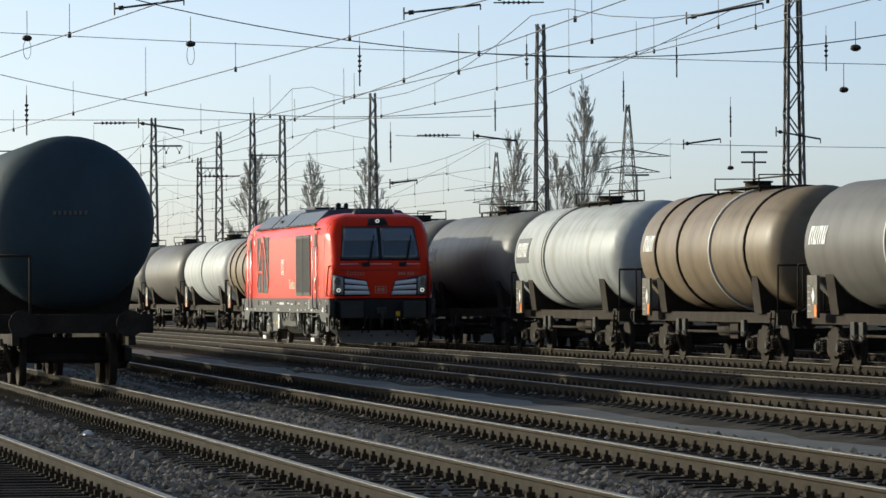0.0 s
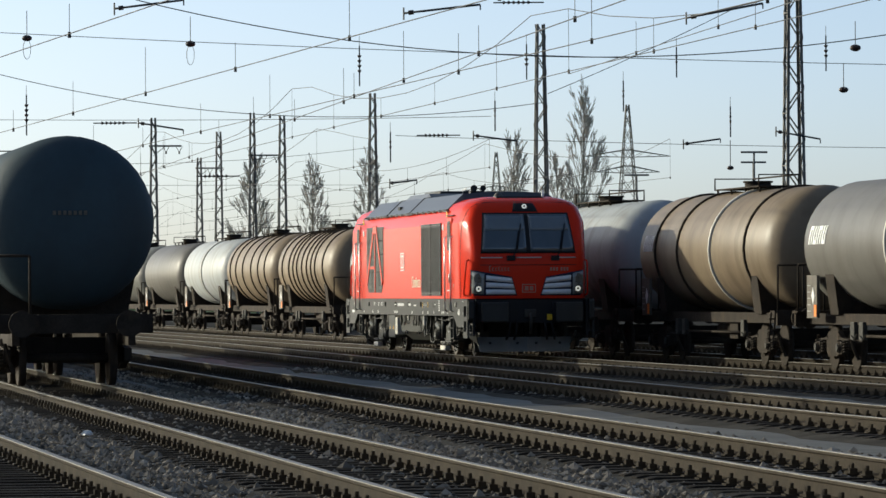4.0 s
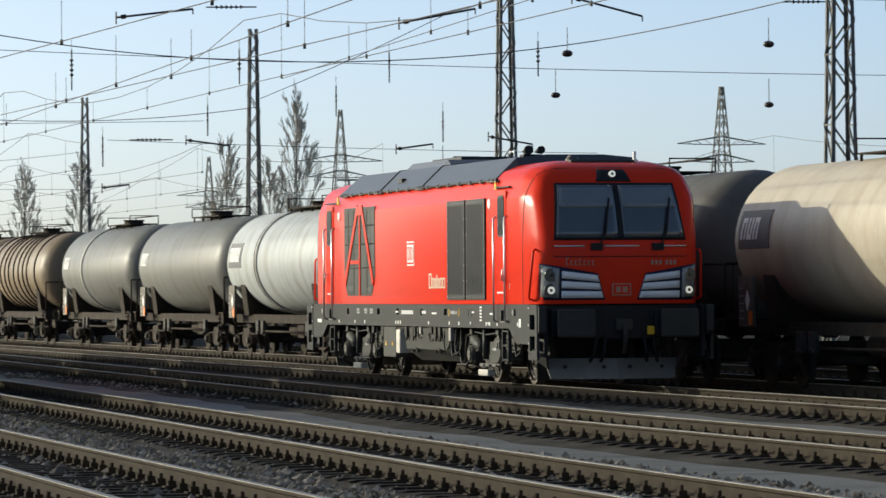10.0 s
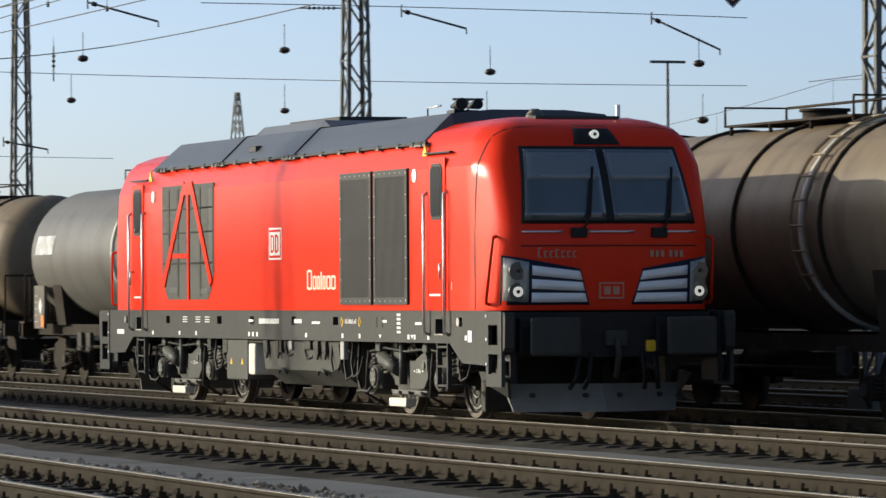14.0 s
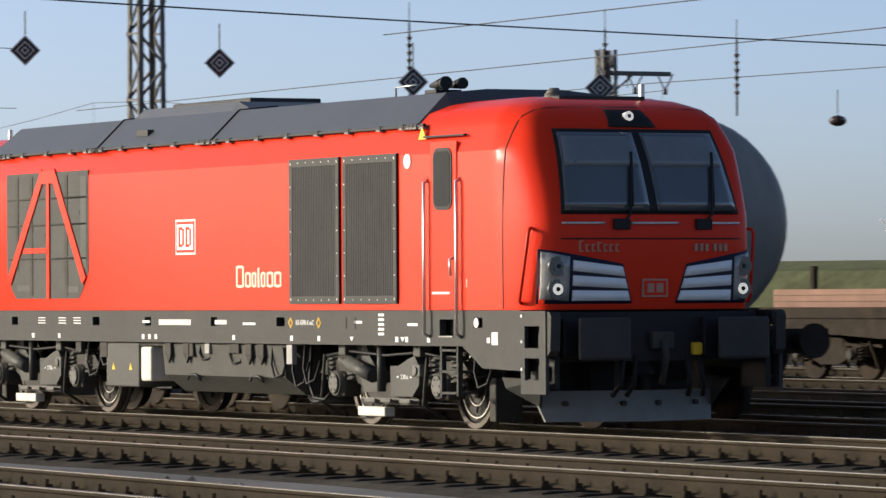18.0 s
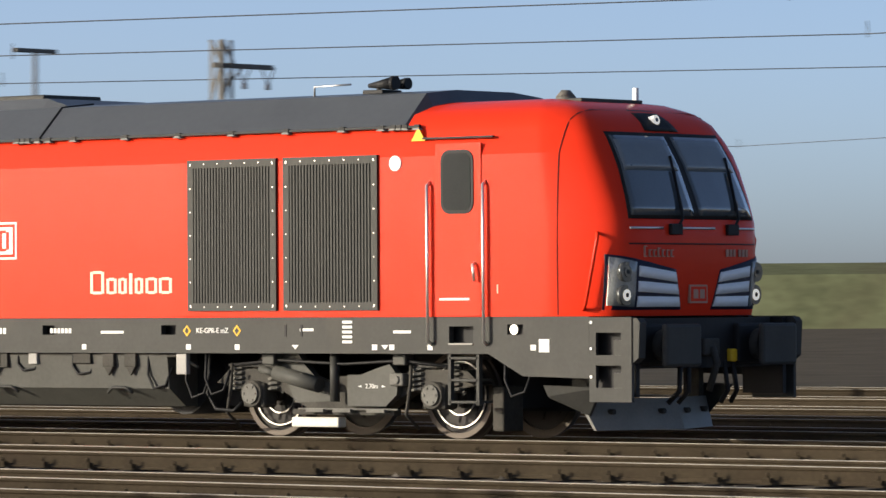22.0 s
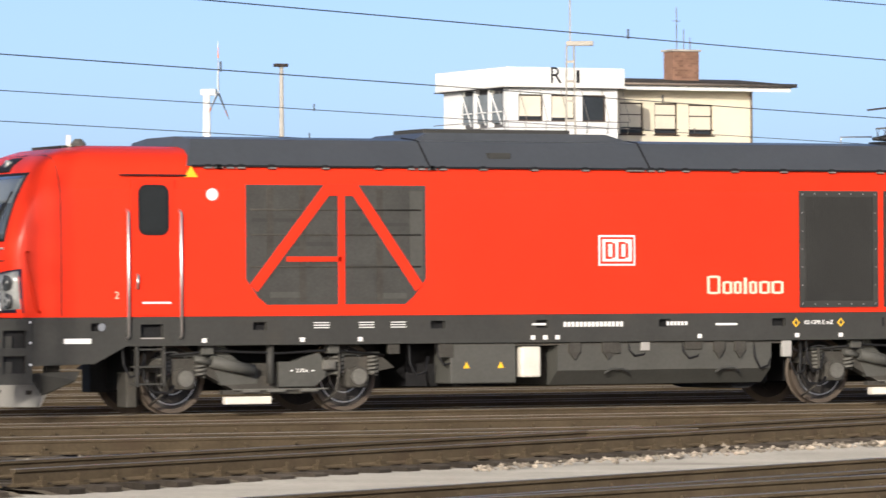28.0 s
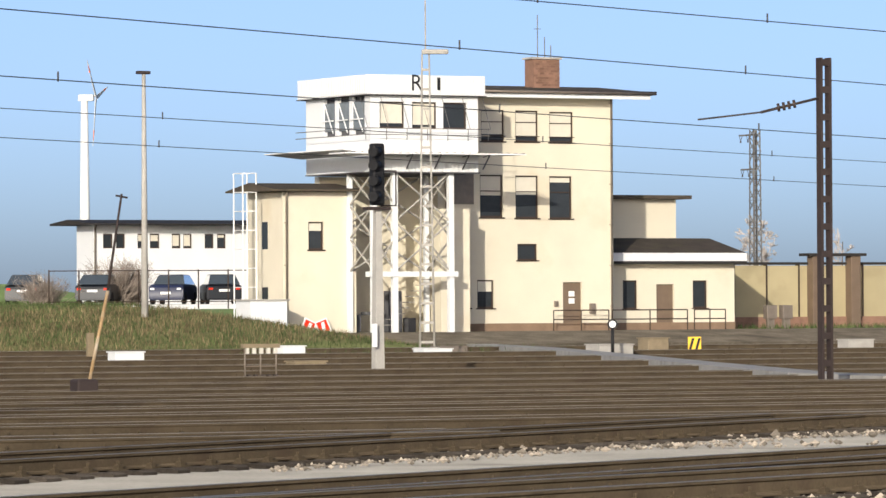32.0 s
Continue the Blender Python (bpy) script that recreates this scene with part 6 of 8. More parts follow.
# ---- trees ----
def bare_tree(x, y, h, spread, seed, label, z=-0.6, thick=0.25, levels=3, upright=0.75, twig=0.02, boughs=26):
    rng = random.Random(seed)
    ob = thing("bare_tree", label, "tree", "bare trees", "", pose(x, y, z))
    trunk, twigs = bmesh.new(), bmesh.new()
    rod(trunk, (0, 0, 0), (0, 0, h * 0.55), thick, 8, thick * 0.55)
    rod(trunk, (0, 0, h * 0.55), (0.1, 0.05, h * 0.97), thick * 0.55, 6, 0.03)
    part("trunk", trunk, M["bark"], ob)

    def grow(p, d, length, r, level):
        q = p + d * length
        rod(twigs, p, q, max(r, twig), 3, max(r * 0.5, twig * 0.7), caps=False)
        if level == 0:
            return
        for _ in range(4 if level > 1 else 5):
            f = rng.uniform(0.35, 1.0)
            v = Vector((rng.gauss(0, 1), rng.gauss(0, 1), rng.gauss(0.4, 0.6))).normalized()
            grow(p + d * length * f, (d * upright + v * (1 - upright) * 1.4).normalized(), length * rng.uniform(0.4, 0.62), r * 0.5, level - 1)
    for i in range(boughs):
        f = 0.12 + 0.84 * i / boughs
        a = rng.uniform(0, 2 * math.pi)
        out = spread * (1 - abs(f - 0.42) * 1.1) * rng.uniform(0.7, 1.2)
        d = Vector((math.cos(a) * out, math.sin(a) * out, h * 0.20)).normalized()
        grow(Vector((0, 0, h * f)), d, h * 0.20 * (1.15 - 0.6 * f), thick * 0.22, levels)
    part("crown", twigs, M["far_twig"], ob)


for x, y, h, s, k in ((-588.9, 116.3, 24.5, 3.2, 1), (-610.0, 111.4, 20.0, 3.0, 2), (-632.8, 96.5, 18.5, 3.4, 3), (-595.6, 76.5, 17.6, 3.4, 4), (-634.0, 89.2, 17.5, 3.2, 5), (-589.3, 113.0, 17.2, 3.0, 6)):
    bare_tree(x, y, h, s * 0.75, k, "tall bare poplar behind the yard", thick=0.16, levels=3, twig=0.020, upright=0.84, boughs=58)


# ---- the signal box and what stands round it ----
M["dark_glass"] = material("house_window_glass", (0.03, 0.035, 0.04), 0.08, vary=0.3, scale=0.7)
M["blind"] = material("pale_window_blind", (0.62, 0.58, 0.48), 0.8, vary=0.06)
M["frame_brown"] = material("brown_window_frame", (0.045, 0.03, 0.022), 0.6, vary=0.2)
M["door_brown"] = material("brown_door", (0.16, 0.115, 0.08), 0.6, vary=0.12, scale=2)
M["plinth"] = material("brown_plinth", (0.22, 0.15, 0.10), 0.9, vary=0.2, scale=1.5, bump=0.03)
M["tar_roof"] = material("dark_roof_felt", (0.075, 0.06, 0.045), 0.9, vary=0.3, scale=1.2, fine=12, dirt=(0.11, 0.10, 0.05), dirt_amount=0.3)
M["gutter"] = material("zinc_downpipe", (0.24, 0.20, 0.16), 0.5, 0.4, vary=0.2)
M["olive"] = material("olive_wall_panel", (0.40, 0.34, 0.20), 0.85, vary=0.12, scale=0.6, dirt=(0.22, 0.18, 0.1), dirt_amount=0.25, each=0.1)
M["charcoal"] = material("charcoal_grey", (0.10, 0.10, 0.105), 0.9, vary=0.2, scale=1)
BASE = 0.42


def wall_with_openings(name, x0, x1, z0, z1, y, thick, openings, mat, parent):
    """A wall in the plane y with holes (x0, x1, z0, z1)."""
    xs = sorted({x0, x1, *[o[0] for o in openings], *[o[1] for o in openings]})
    zs = sorted({z0, z1, *[o[2] for o in openings], *[o[3] for o in openings]})
    bm = bmesh.new()
    for a, b in zip(xs, xs[1:]):
        for c, d in zip(zs, zs[1:]):
            if not any(o[0] <= a and b <= o[1] and o[2] <= c and d <= o[3] for o in openings):
                box(bm, a, b, y, y + thick, c, d)
    bmesh.ops.remove_doubles(bm, verts=bm.verts, dist=0.0005)
    inner = [f for f in bm.faces if sum(1 for g in bm.faces if g is not f and (g.calc_center_median() - f.calc_center_median()).length < 1e-4)]
    bmesh.ops.delete(bm, geom=inner, context="FACES")
    return part(name, bm, mat, parent)


def window(parent, x0, x1, z0, z1, y, blind=0.0, sill=True, bars=1, rail=False, depth=0.14):
    bm = bmesh.new()
    t = 0.07
    for a in ((x0, x1, z0, z0 + t), (x0, x1, z1 - t, z1), (x0, x0 + t, z0 + t, z1 - t), (x1 - t, x1, z0 + t, z1 - t)):
        box(bm, a[0], a[1], y + depth - 0.05, y + depth + 0.03, a[2], a[3])
    if bars:
        for k in range(bars):
            zz = z0 + (z1 - z0) * (k + 1) / (bars + 1) * (1.0 if bars > 1 else 0.62 * 2)
            zz = min(zz, z1 - 0.3)
            box(bm, x0 + t, x1 - t, y + depth - 0.04, y + depth + 0.02, zz - 0.025, zz + 0.025)
    win = part("window", bm, M["frame_brown"], parent, "dark framed window")
    bm = bmesh.new()
    box(bm, x0 + t, x1 - t, y + depth, y + depth + 0.012, z0 + t, z1 - t)
    part("pane", bm, M["dark_glass"], win)
    if blind:
        bm = bmesh.new()
        box(bm, x0 + t, x1 - t, y + depth - 0.012, y + depth - 0.004, z1 - t - (z1 - z0 - 2 * t) * blind, z1 - t)
        part("blind", bm, M["blind"], win, "pale drawn blind")
    if sill:
        bm = bmesh.new()
        box(bm, x0 - 0.08, x1 + 0.08, y - 0.07, y + depth, z0 - 0.06, z0)
        part("sill", bm, M["frame_brown"], win)
    if rail:
        bm = bmesh.new()
        rod(bm, (x0 - 0.05, y - 0.03, z0 + 0.25), (x1 + 0.05, y - 0.03, z0 + 0.25), 0.02, 6)
        part("guard_rail", bm, M["frame_brown"], win)
    return win


def downpipe(parent, x, y, z0, z1):
    bm = bmesh.new()
    pipe(bm, [(x, y - 0.35, z1 + 0.18), (x, y - 0.12, z1 - 0.15), (x, y - 0.10, z0)], 0.05, 8)
    for z in np.arange(z0 + 1, z1, 2.0):
        box(bm, x - 0.075, x + 0.075, y - 0.12, y, z, z + 0.04)
    part("downpipe", bm, M["gutter"], parent)


M["pale_mast"] = material("pale_mast_steel", (0.36, 0.34, 0.30), 0.75, vary=0.2, scale=2, spec=0.1)
M["pale_glass"] = material("hazy_window_glass", (0.16, 0.18, 0.19), 0.25, vary=0.3, scale=1.5, spec=0.5)
box_house = thing("signal_box", "cream rendered three-storey signal box with white glazed control room", "building")
# main block
openings = [(92.76, 94.05, 9.68, 11.21), (94.67, 95.94, 9.68, 11.20), (96.57, 97.91, 9.66, 11.16),
            (92.68, 93.95, 5.97, 8.04), (94.65, 95.93, 5.94, 8.02), (96.55, 97.82, 5.92, 8.00),
            (94.74, 95.85, 3.88, 4.68), (91.10, 92.10, 1.56, 2.94), (92.50, 93.42, 1.55, 2.92), (97.28, 98.34, BASE, 2.80)]
wall_with_openings("wall_front", 90.5, 100.15, BASE, 12.0, 165.0, 0.35, openings, M["render"], box_house)
bm = bmesh.new()
box(bm, 90.5, 90.85, 165.352, 174, BASE, 12.0)
box(bm, 99.8, 100.15, 165.352, 174, BASE, 12.0)
box(bm, 90.852, 99.798, 173.65, 174, BASE, 12.0)
part("wall_side", bm, M["render"], box_house)
bm = bmesh.new()
box(bm, 90.47, 100.18, 164.96, 165.02, BASE - 0.3, 0.80)
part("plinth", bm, M["plinth"], box_house)
bm = bmesh.new()
prism(bm, [(163.9, 12.02), (175.1, 12.02), (175.1, 12.14), (169.5, 12.62), (163.9, 12.14)], "x", 89.2, 101.9)
roof = part("roof", bm, M["tar_roof"], box_house, "low dark roof with wide eaves")
bm = bmesh.new()
box(bm, 89.1, 102.0, 163.84, 163.94, 12.0, 12.18)
part("eave_board", bm, M["roof_edge"], roof)
bm = bmesh.new()
box(bm, 89.3, 101.8, 163.95, 165.0, 11.97, 12.018)
part("soffit", bm, M["white"], roof)
bm = bmesh.new()
box(bm, 89.6, 101.7, 163.96, 164.02, 11.78, 11.965)
part("fascia", bm, M["white_wall"], roof, "white board under the eaves")
bm = bmesh.new()
rod(bm, (89.2, 163.78, 12.06), (101.9, 163.78, 12.06), 0.07, 8)
part("gutter", bm, M["gutter"], roof)
chimney = part("chimney", (lambda b: (box(b, 97.15, 98.62, 167.6, 168.5, 12.2, 13.88), b)[1])(bmesh.new()), M["brick"], box_house, "red brick chimney stack")
for k in range(11):
    for j in range(6):
        bm = bmesh.new()
        x = 97.15 + j * 0.245 + (0.12 if k % 2 else 0.0)
        box(bm, x, min(x + 0.23, 98.62), 167.585, 167.61, 12.55 + k * 0.115, 12.55 + k * 0.115 + 0.10)
        part("brick", bm, M["brick"], chimney)
bm = bmesh.new()
box(bm, 97.05, 98.72, 167.5, 168.6, 13.88, 13.98)
part("chimney_cap", bm, M["concrete"], chimney)
bm = bmesh.new()
for x, h in ((97.6, 16.1), (98.0, 15.0), (98.35, 14.6)):
    rod(bm, (x, 168.0, 13.9), (x, 168.0, h), 0.025, 5)
rod(bm, (97.4, 168.0, 15.4), (97.8, 168.0, 15.4), 0.02, 4)
part("antenna", bm, M["mast"], box_house)
for i, (o, b) in enumerate(zip(openings[:9], (0.80, 0.84, 0.84, 0.48, 0.45, 0.12, 0.0, 0.35, 0.4))):
    window(box_house, *o, 165.0, b, True, 1 if i < 6 else 0, i < 3)
bm = bmesh.new()
box(bm, 97.28, 98.34, 165.12, 165.18, BASE, 2.80)
door = part("entrance_door", bm, M["door_brown"], box_house, "brown entrance door with notices")
bm = bmesh.new()
for z in (2.1, 1.75):
    box(bm, 97.66, 97.98, 165.10, 165.125, z, z + 0.26)
part("notice", bm, M["white"], door)
bm = bmesh.new()
box(bm, 90.9, 92.3, 164.93, 164.99, 6.6, 8.6)
part("wall_sheet", bm, M["gutter"], box_house, "grey metal sheet on the wall")
downpipe(box_house, 100.0, 165.0, 0.6, 11.9)
downpipe(box_house, 90.75, 165.0, 0.6, 8.0)
for x, z, w, h in ((96.75, 1.6, 0.2, 0.28), (98.75, 1.25, 0.3, 0.5)):
    bm = bmesh.new()
    box(bm, x, x + w, 164.85, 165.0, z, z + h, 0.02)
    part("wall_box", bm, M["gutter"], box_house)
# control room on steel legs
bm = bmesh.new()
box(bm, 84.2, 89.95, 160.12, 166.9, 8.45, 9.75)
part("control_room_base", bm, M["white_wall"], box_house, "white clad control room")
bm = bmesh.new()
box(bm, 84.4, 89.75, 160.3, 166.8, 9.75, 11.6)
part("control_room_core", bm, M["charcoal"], box_house)
for x0, x1, b in ((84.70, 86.02, 0.85), (86.42, 87.74, 0.9), (88.08, 89.36, 0.0)):
    win = window(box_house, x0, x1, 10.05, 11.30, 160.14, b, False, 0)
for x0, x1 in ((84.2, 84.70), (86.02, 86.42), (87.74, 88.08), (89.36, 89.95)):
    bm = bmesh.new()
    box(bm, x0, x1, 160.12, 160.34, 9.75, 11.6)
    part("window_post", bm, M["white_wall"], box_house)
for z0, z1 in ((9.75, 10.05), (11.30, 11.6)):
    for x0, x1 in ((84.70, 86.02), (86.42, 87.74), (88.08, 89.36)):
        bm = bmesh.new()
        box(bm, x0, x1, 160.12, 160.34, z0, z1)
        part("window_panel", bm, M["white_wall"], box_house)
for y0, y1 in ((160.34, 160.7), (162.0, 162.3), (163.5, 163.8), (165.0, 166.9)):
    bm = bmesh.new()
    box(bm, 84.2, 84.4, y0, y1, 9.75, 11.6)
    part("side_window_post", bm, M["white_wall"], box_house)
for y0, y1 in ((160.7, 162.0), (162.3, 163.5), (163.8, 165.0)):
    bm = bmesh.new()
    box(bm, 84.26, 84.3, y0, y1, 10.0, 11.35)
    part("side_pane", bm, M["pale_glass"], box_house)
    bm = bmesh.new()
    rod(bm, (84.1, y0, 10.5), (84.1, y1, 10.5), 0.03, 5)
    rod(bm, (84.15, y0 + 0.1, 9.9), (84.15, y1 - 0.2, 11.3), 0.035, 5)
    part("side_bar", bm, M["white_wall"], box_house)
bm = bmesh.new()
box(bm, 83.9, 90.2, 159.85, 167.2, 11.62, 12.55)
parapet = part("parapet", bm, M["white_wall"], box_house, "white ribbed metal parapet")
for i in range(42):
    bm = bmesh.new()
    x = 83.95 + i * 0.149
    box(bm, x, x + 0.07, 159.80, 159.85, 11.68, 12.5)
    part("rib", bm, M["white_wall"], parapet)
for i in range(40):
    bm = bmesh.new()
    y = 159.95 + i * 0.18
    box(bm, 83.84, 83.9, y, y + 0.09, 11.68, 12.5)
    part("rib", bm, M["white_wall"], parapet)
bm = bmesh.new()
box(bm, 83.85, 90.25, 159.8, 167.25, 11.58, 11.62)
part("parapet_edge", bm, M["roof_edge"], parapet)
lettering("name_letter", "R", 1.1, M["black"], box_house, Matrix.Translation((86.50, 159.80, 12.15)) @ Matrix.Rotation(radians(90), 4, "X"), label="black letter on the parapet")
bm = bmesh.new()
box(bm, 87.62, 87.76, 159.79, 159.83, 11.85, 12.45)
part("name_bar", bm, M["black"], box_house)
# gallery round the control room
bm = bmesh.new()
prism(bm, [(84.0, 8.75), (82.0, 8.95), (82.0, 9.0), (84.0, 8.82)], "y", 158.6, 167.0)
box(bm, 82.0, 91.6, 158.4, 160.1, 8.78, 8.84)
gal = part("gallery", bm, M["white"], box_house, "white grating gallery round the control room")
for i in range(24):
    bm = bmesh.new()
    x = 82.1 + i * 0.41
    rod(bm, (x, 158.4, 8.86), (x + 0.35, 160.1, 8.86), 0.025, 4)
    part("grating_bar", bm, M["gutter"], gal)
for z in (9.72, 10.02):
    bm = bmesh.new()
    pipe(bm, [(83.6, 166.8, z), (83.6, 159.6, z), (90.3, 159.6, z)], 0.022, 5)
    part("gallery_rail", bm, M["mast"], gal)
for k in range(7):
    bm = bmesh.new()
    x = 83.7 + k * 1.09
    rod(bm, (x, 159.6, 10.05), (x + 0.25, 160.1, 9.5), 0.018, 5)
    rod(bm, (x + 0.1, 159.6, 10.02), (x - 0.1, 160.0, 11.5), 0.014, 5)
    part("rail_stay", bm, M["mast"], gal)
# ribbed skirt under the gallery, over a soffit coloured dark for the shade beneath
bm = bmesh.new()
box(bm, 84.2, 89.95, 160.12, 166.9, 8.0, 8.449)
skirt = part("skirt", bm, M["white_wall"], box_house, "white ribbed skirt under the gallery")
for k in range(32):
    bm = bmesh.new()
    box(bm, 84.22 + k * 0.18, 84.31 + k * 0.18, 160.08, 160.119, 8.02, 8.43)
    part("rib", bm, M["white_wall"], skirt)
bm = bmesh.new()
box(bm, 84.15, 90.0, 160.0, 166.9, 7.94, 7.998)
part("soffit", bm, M["charcoal"], skirt)
for x in (84.6, 86.1, 87.6, 89.1, 90.2):
    bm = bmesh.new()
    rod(bm, (x, 160.09, 8.15), (x - 0.5, 158.5, 8.76), 0.04, 5)
    rod(bm, (x, 160.09, 8.72), (x - 0.5, 158.5, 8.76), 0.025, 5)
    part("gallery_bracket", bm, M["charcoal"], gal)
bm = bmesh.new()
box(bm, 84.9, 90.48, 166.9, 167.4, BASE, 7.93)
box(bm, 90.3, 90.48, 164.9, 166.898, BASE, 7.93)
part("stair_core", bm, M["render"], box_house, "cream wall in the recess under the control room")
bm = bmesh.new()
box(bm, 88.9, 90.48, 162.0, 163.498, BASE, 6.3)
part("lower_block", bm, M["render"], box_house)
for x in (84.5, 85.6, 88.6):
    bm = bmesh.new()
    box(bm, x - 0.13, x + 0.13, 160.3, 160.56, BASE, 7.94)
    part("support_column", bm, M["white_wall"], box_house, "white steel support column")
for (xa, ya), (xb, yb), levels in (((84.5, 160.4), (85.6, 160.4), 3), ((85.6, 160.4), (88.6, 160.4), 2), ((84.5, 160.4), (84.5, 162.9), 3), ((88.6, 160.4), (88.6, 162.9), 3), ((84.5, 162.9), (88.6, 162.9), 2)):
    for k in range(levels):
        z0, z1 = 3.3 + 4.7 * k / levels, 3.3 + 4.7 * (k + 1) / levels
        for p, q in (((xa, ya, z0), (xb, yb, z1)), ((xb, yb, z0), (xa, ya, z1))):
            bm = bmesh.new()
            rod(bm, p, q, 0.05, 5)
            part("brace", bm, M["pale_mast"], box_house)
for x in (84.5, 88.6):
    bm = bmesh.new()
    box(bm, x - 0.11, x + 0.11, 162.8, 163.0, BASE, 8.09)
    part("support_column", bm, M["white_wall"], box_house, "white steel support column")
for k in range(9):
    bm = bmesh.new()
    box(bm, 85.9 + k * 0.27, 86.2 + k * 0.27, 161.6, 162.5, 0.75 + k * 0.27, 0.79 + k * 0.27)
    part("stair_tread", bm, M["pale_mast"], box_house)
for x, z0, z1, w in ((85.2, 0.42, 1.3, 0.25), (87.3, 0.42, 2.4, 0.35), (88.2, 0.42, 1.1, 0.2), (86.2, 1.25, 1.4, 0.5)):
    bm = bmesh.new()
    box(bm, x - w, x + w, 163.6, 164.2, z0, z1, 0.03)
    part("store_box", bm, M["charcoal"], box_house)
bm = bmesh.new()
box(bm, 84.2, 88.9, 160.2, 160.7, 3.05, 3.3)
part("cross_beam", bm, M["white_wall"], box_house)
# left block
wall_with_openings("left_wall", 81.0, 84.88, BASE, 7.1, 163.0, 0.3, [(82.36, 83.16, 4.36, 5.68)], M["render"], box_house)
window(box_house, 82.36, 83.16, 4.36, 5.68, 163.0, 0.3, True, 0)
bm = bmesh.new()
box(bm, 81.0, 81.3, 163.302, 166.9, BASE, 7.1)
box(bm, 81.302, 84.88, 166.6, 166.9, BASE, 7.1)
part("left_side_wall", bm, M["render"], box_house)
for z in (1.3, 4.4):
    bm = bmesh.new()
    box(bm, 80.985, 81.02, 164.6, 165.2, z, z + 1.3)
    part("slit_window", bm, M["dark_glass"], box_house)
bm = bmesh.new()
prism(bm, [(162.3, 7.12), (167.6, 7.12), (167.6, 7.2), (165, 7.55), (162.3, 7.2)], "x", 80.2, 84.85)
part("left_roof", bm, M["tar_roof"], box_house)
downpipe(box_house, 81.15, 163.0, 0.6, 7.0)
# annexes behind and beside
bm = bmesh.new()
box(bm, 100.2, 108.5, 173.0, 179, BASE, 7.1)
part("rear_block", bm, M["render"], box_house)
bm = bmesh.new()
box(bm, 100.2, 109.1, 172.4, 179.6, 7.11, 7.3)
part("rear_roof", bm, M["tar_roof"], box_house)
an_open = [(102.41, 103.25, 1.47, 2.90), (104.36, 105.38, BASE, 2.70), (106.49, 107.34, 1.50, 2.89)]
wall_with_openings("annex_wall", 100.2, 108.95, BASE, 3.72, 168.0, 0.3, an_open, M["render"], box_house)
bm = bmesh.new()
box(bm, 108.65, 108.95, 168.302, 172.9, BASE, 3.72)
part("annex_side", bm, M["render"], box_house)
for o in (an_open[0], an_open[2]):
    window(box_house, *o, 168.0, 0.0, True, 0)
bm = bmesh.new()
box(bm, 104.36, 105.38, 168.12, 168.18, BASE, 2.70)
part("annex_door", bm, M["door_brown"], box_house, "brown side door")
bm = bmesh.new()
prism(bm, [(167.4, 4.28), (172.95, 4.28), (172.95, 5.1), (171.0, 5.06)], "x", 100.3, 109.3)
part("annex_roof", bm, M["tar_roof"], box_house, "mossy dark pitched roof")
bm = bmesh.new()
box(bm, 100.2, 109.3, 167.35, 168.3, 3.74, 4.27)
part("annex_fascia", bm, M["white_wall"], box_house)
bm = bmesh.new()
box(bm, 100.2, 109.3, 167.3, 167.36, 3.72, 3.86)
part("annex_gutter", bm, M["roof_edge"], box_house)
bm = bmesh.new()
box(bm, 100.2, 108.97, 167.96, 168.0, BASE - 0.3, 0.78)
part("annex_plinth", bm, M["plinth"], box_house)
downpipe(box_house, 100.35, 168.0, 0.6, 3.7)

# handrails in front of the doors
rail = thing("handrail", "black steel handrail before the signal box doors", "handrail")
for xa, xb in ((96.3, 99.4), (99.6, 103.9), (104.3, 106.1)):
    bm = bmesh.new()
    for z in (BASE + 0.55, BASE + 1.0):
        rod(bm, (xa, 164.2, z), (xb, 164.2, z), 0.03, 6)
    for x in np.arange(xa, xb + 0.1, (xb - xa) / 2):
        rod(bm, (x, 164.2, BASE - 0.2), (x, 164.2, BASE + 1.0), 0.03, 6)
    part("rail_section", bm, M["frame_brown"], rail)

# paved apron and grass bank
bm = bmesh.new()
prism(bm, [(153.0, -0.4), (200, -0.4), (200, BASE), (158.0, BASE), (153.0, -0.1)], "x", 60, 170)
tagged(part("apron", bm, M["ballast"]), "brown gravel strip in front of the signal box", "pavement", "", "structure")
def bank_z(x, y):
    q = y + (x - 72) * 0.45
    fall = min(1.0, max(0.0, (80.6 - x) / 5.0))
    return float(np.interp(q, [146.5, 150, 158, 170, 178], [-0.3, 0.45, 1.05, 1.78, 1.86])) * fall * fall * (3 - 2 * fall) - 0.25 * (1 - fall)


bm = bmesh.new()
g = [[bm.verts.new((40 + i * 1.4, 146.5 - (40 + i * 1.4 - 72) * 0.45 + j * 1.2, 0)) for j in range(28)] for i in range(31)]
for i in range(30):
    for j in range(27):
        bm.faces.new((g[i][j], g[i + 1][j], g[i + 1][j + 1], g[i][j + 1]))
for v in bm.verts:
    v.co.z = bank_z(v.co.x, v.co.y) + 0.10 * noise.noise(v.co * 0.6)
tagged(part("grass_bank", bm, M["grass"]), "rough grass bank beside the signal box", "grass bank", "", "structure")
sheet("car_park", 40, 80.0, 176, 215, 1.83, 10, 10, 0, M["cinder"], "grey car park behind the grass bank", "pavement")


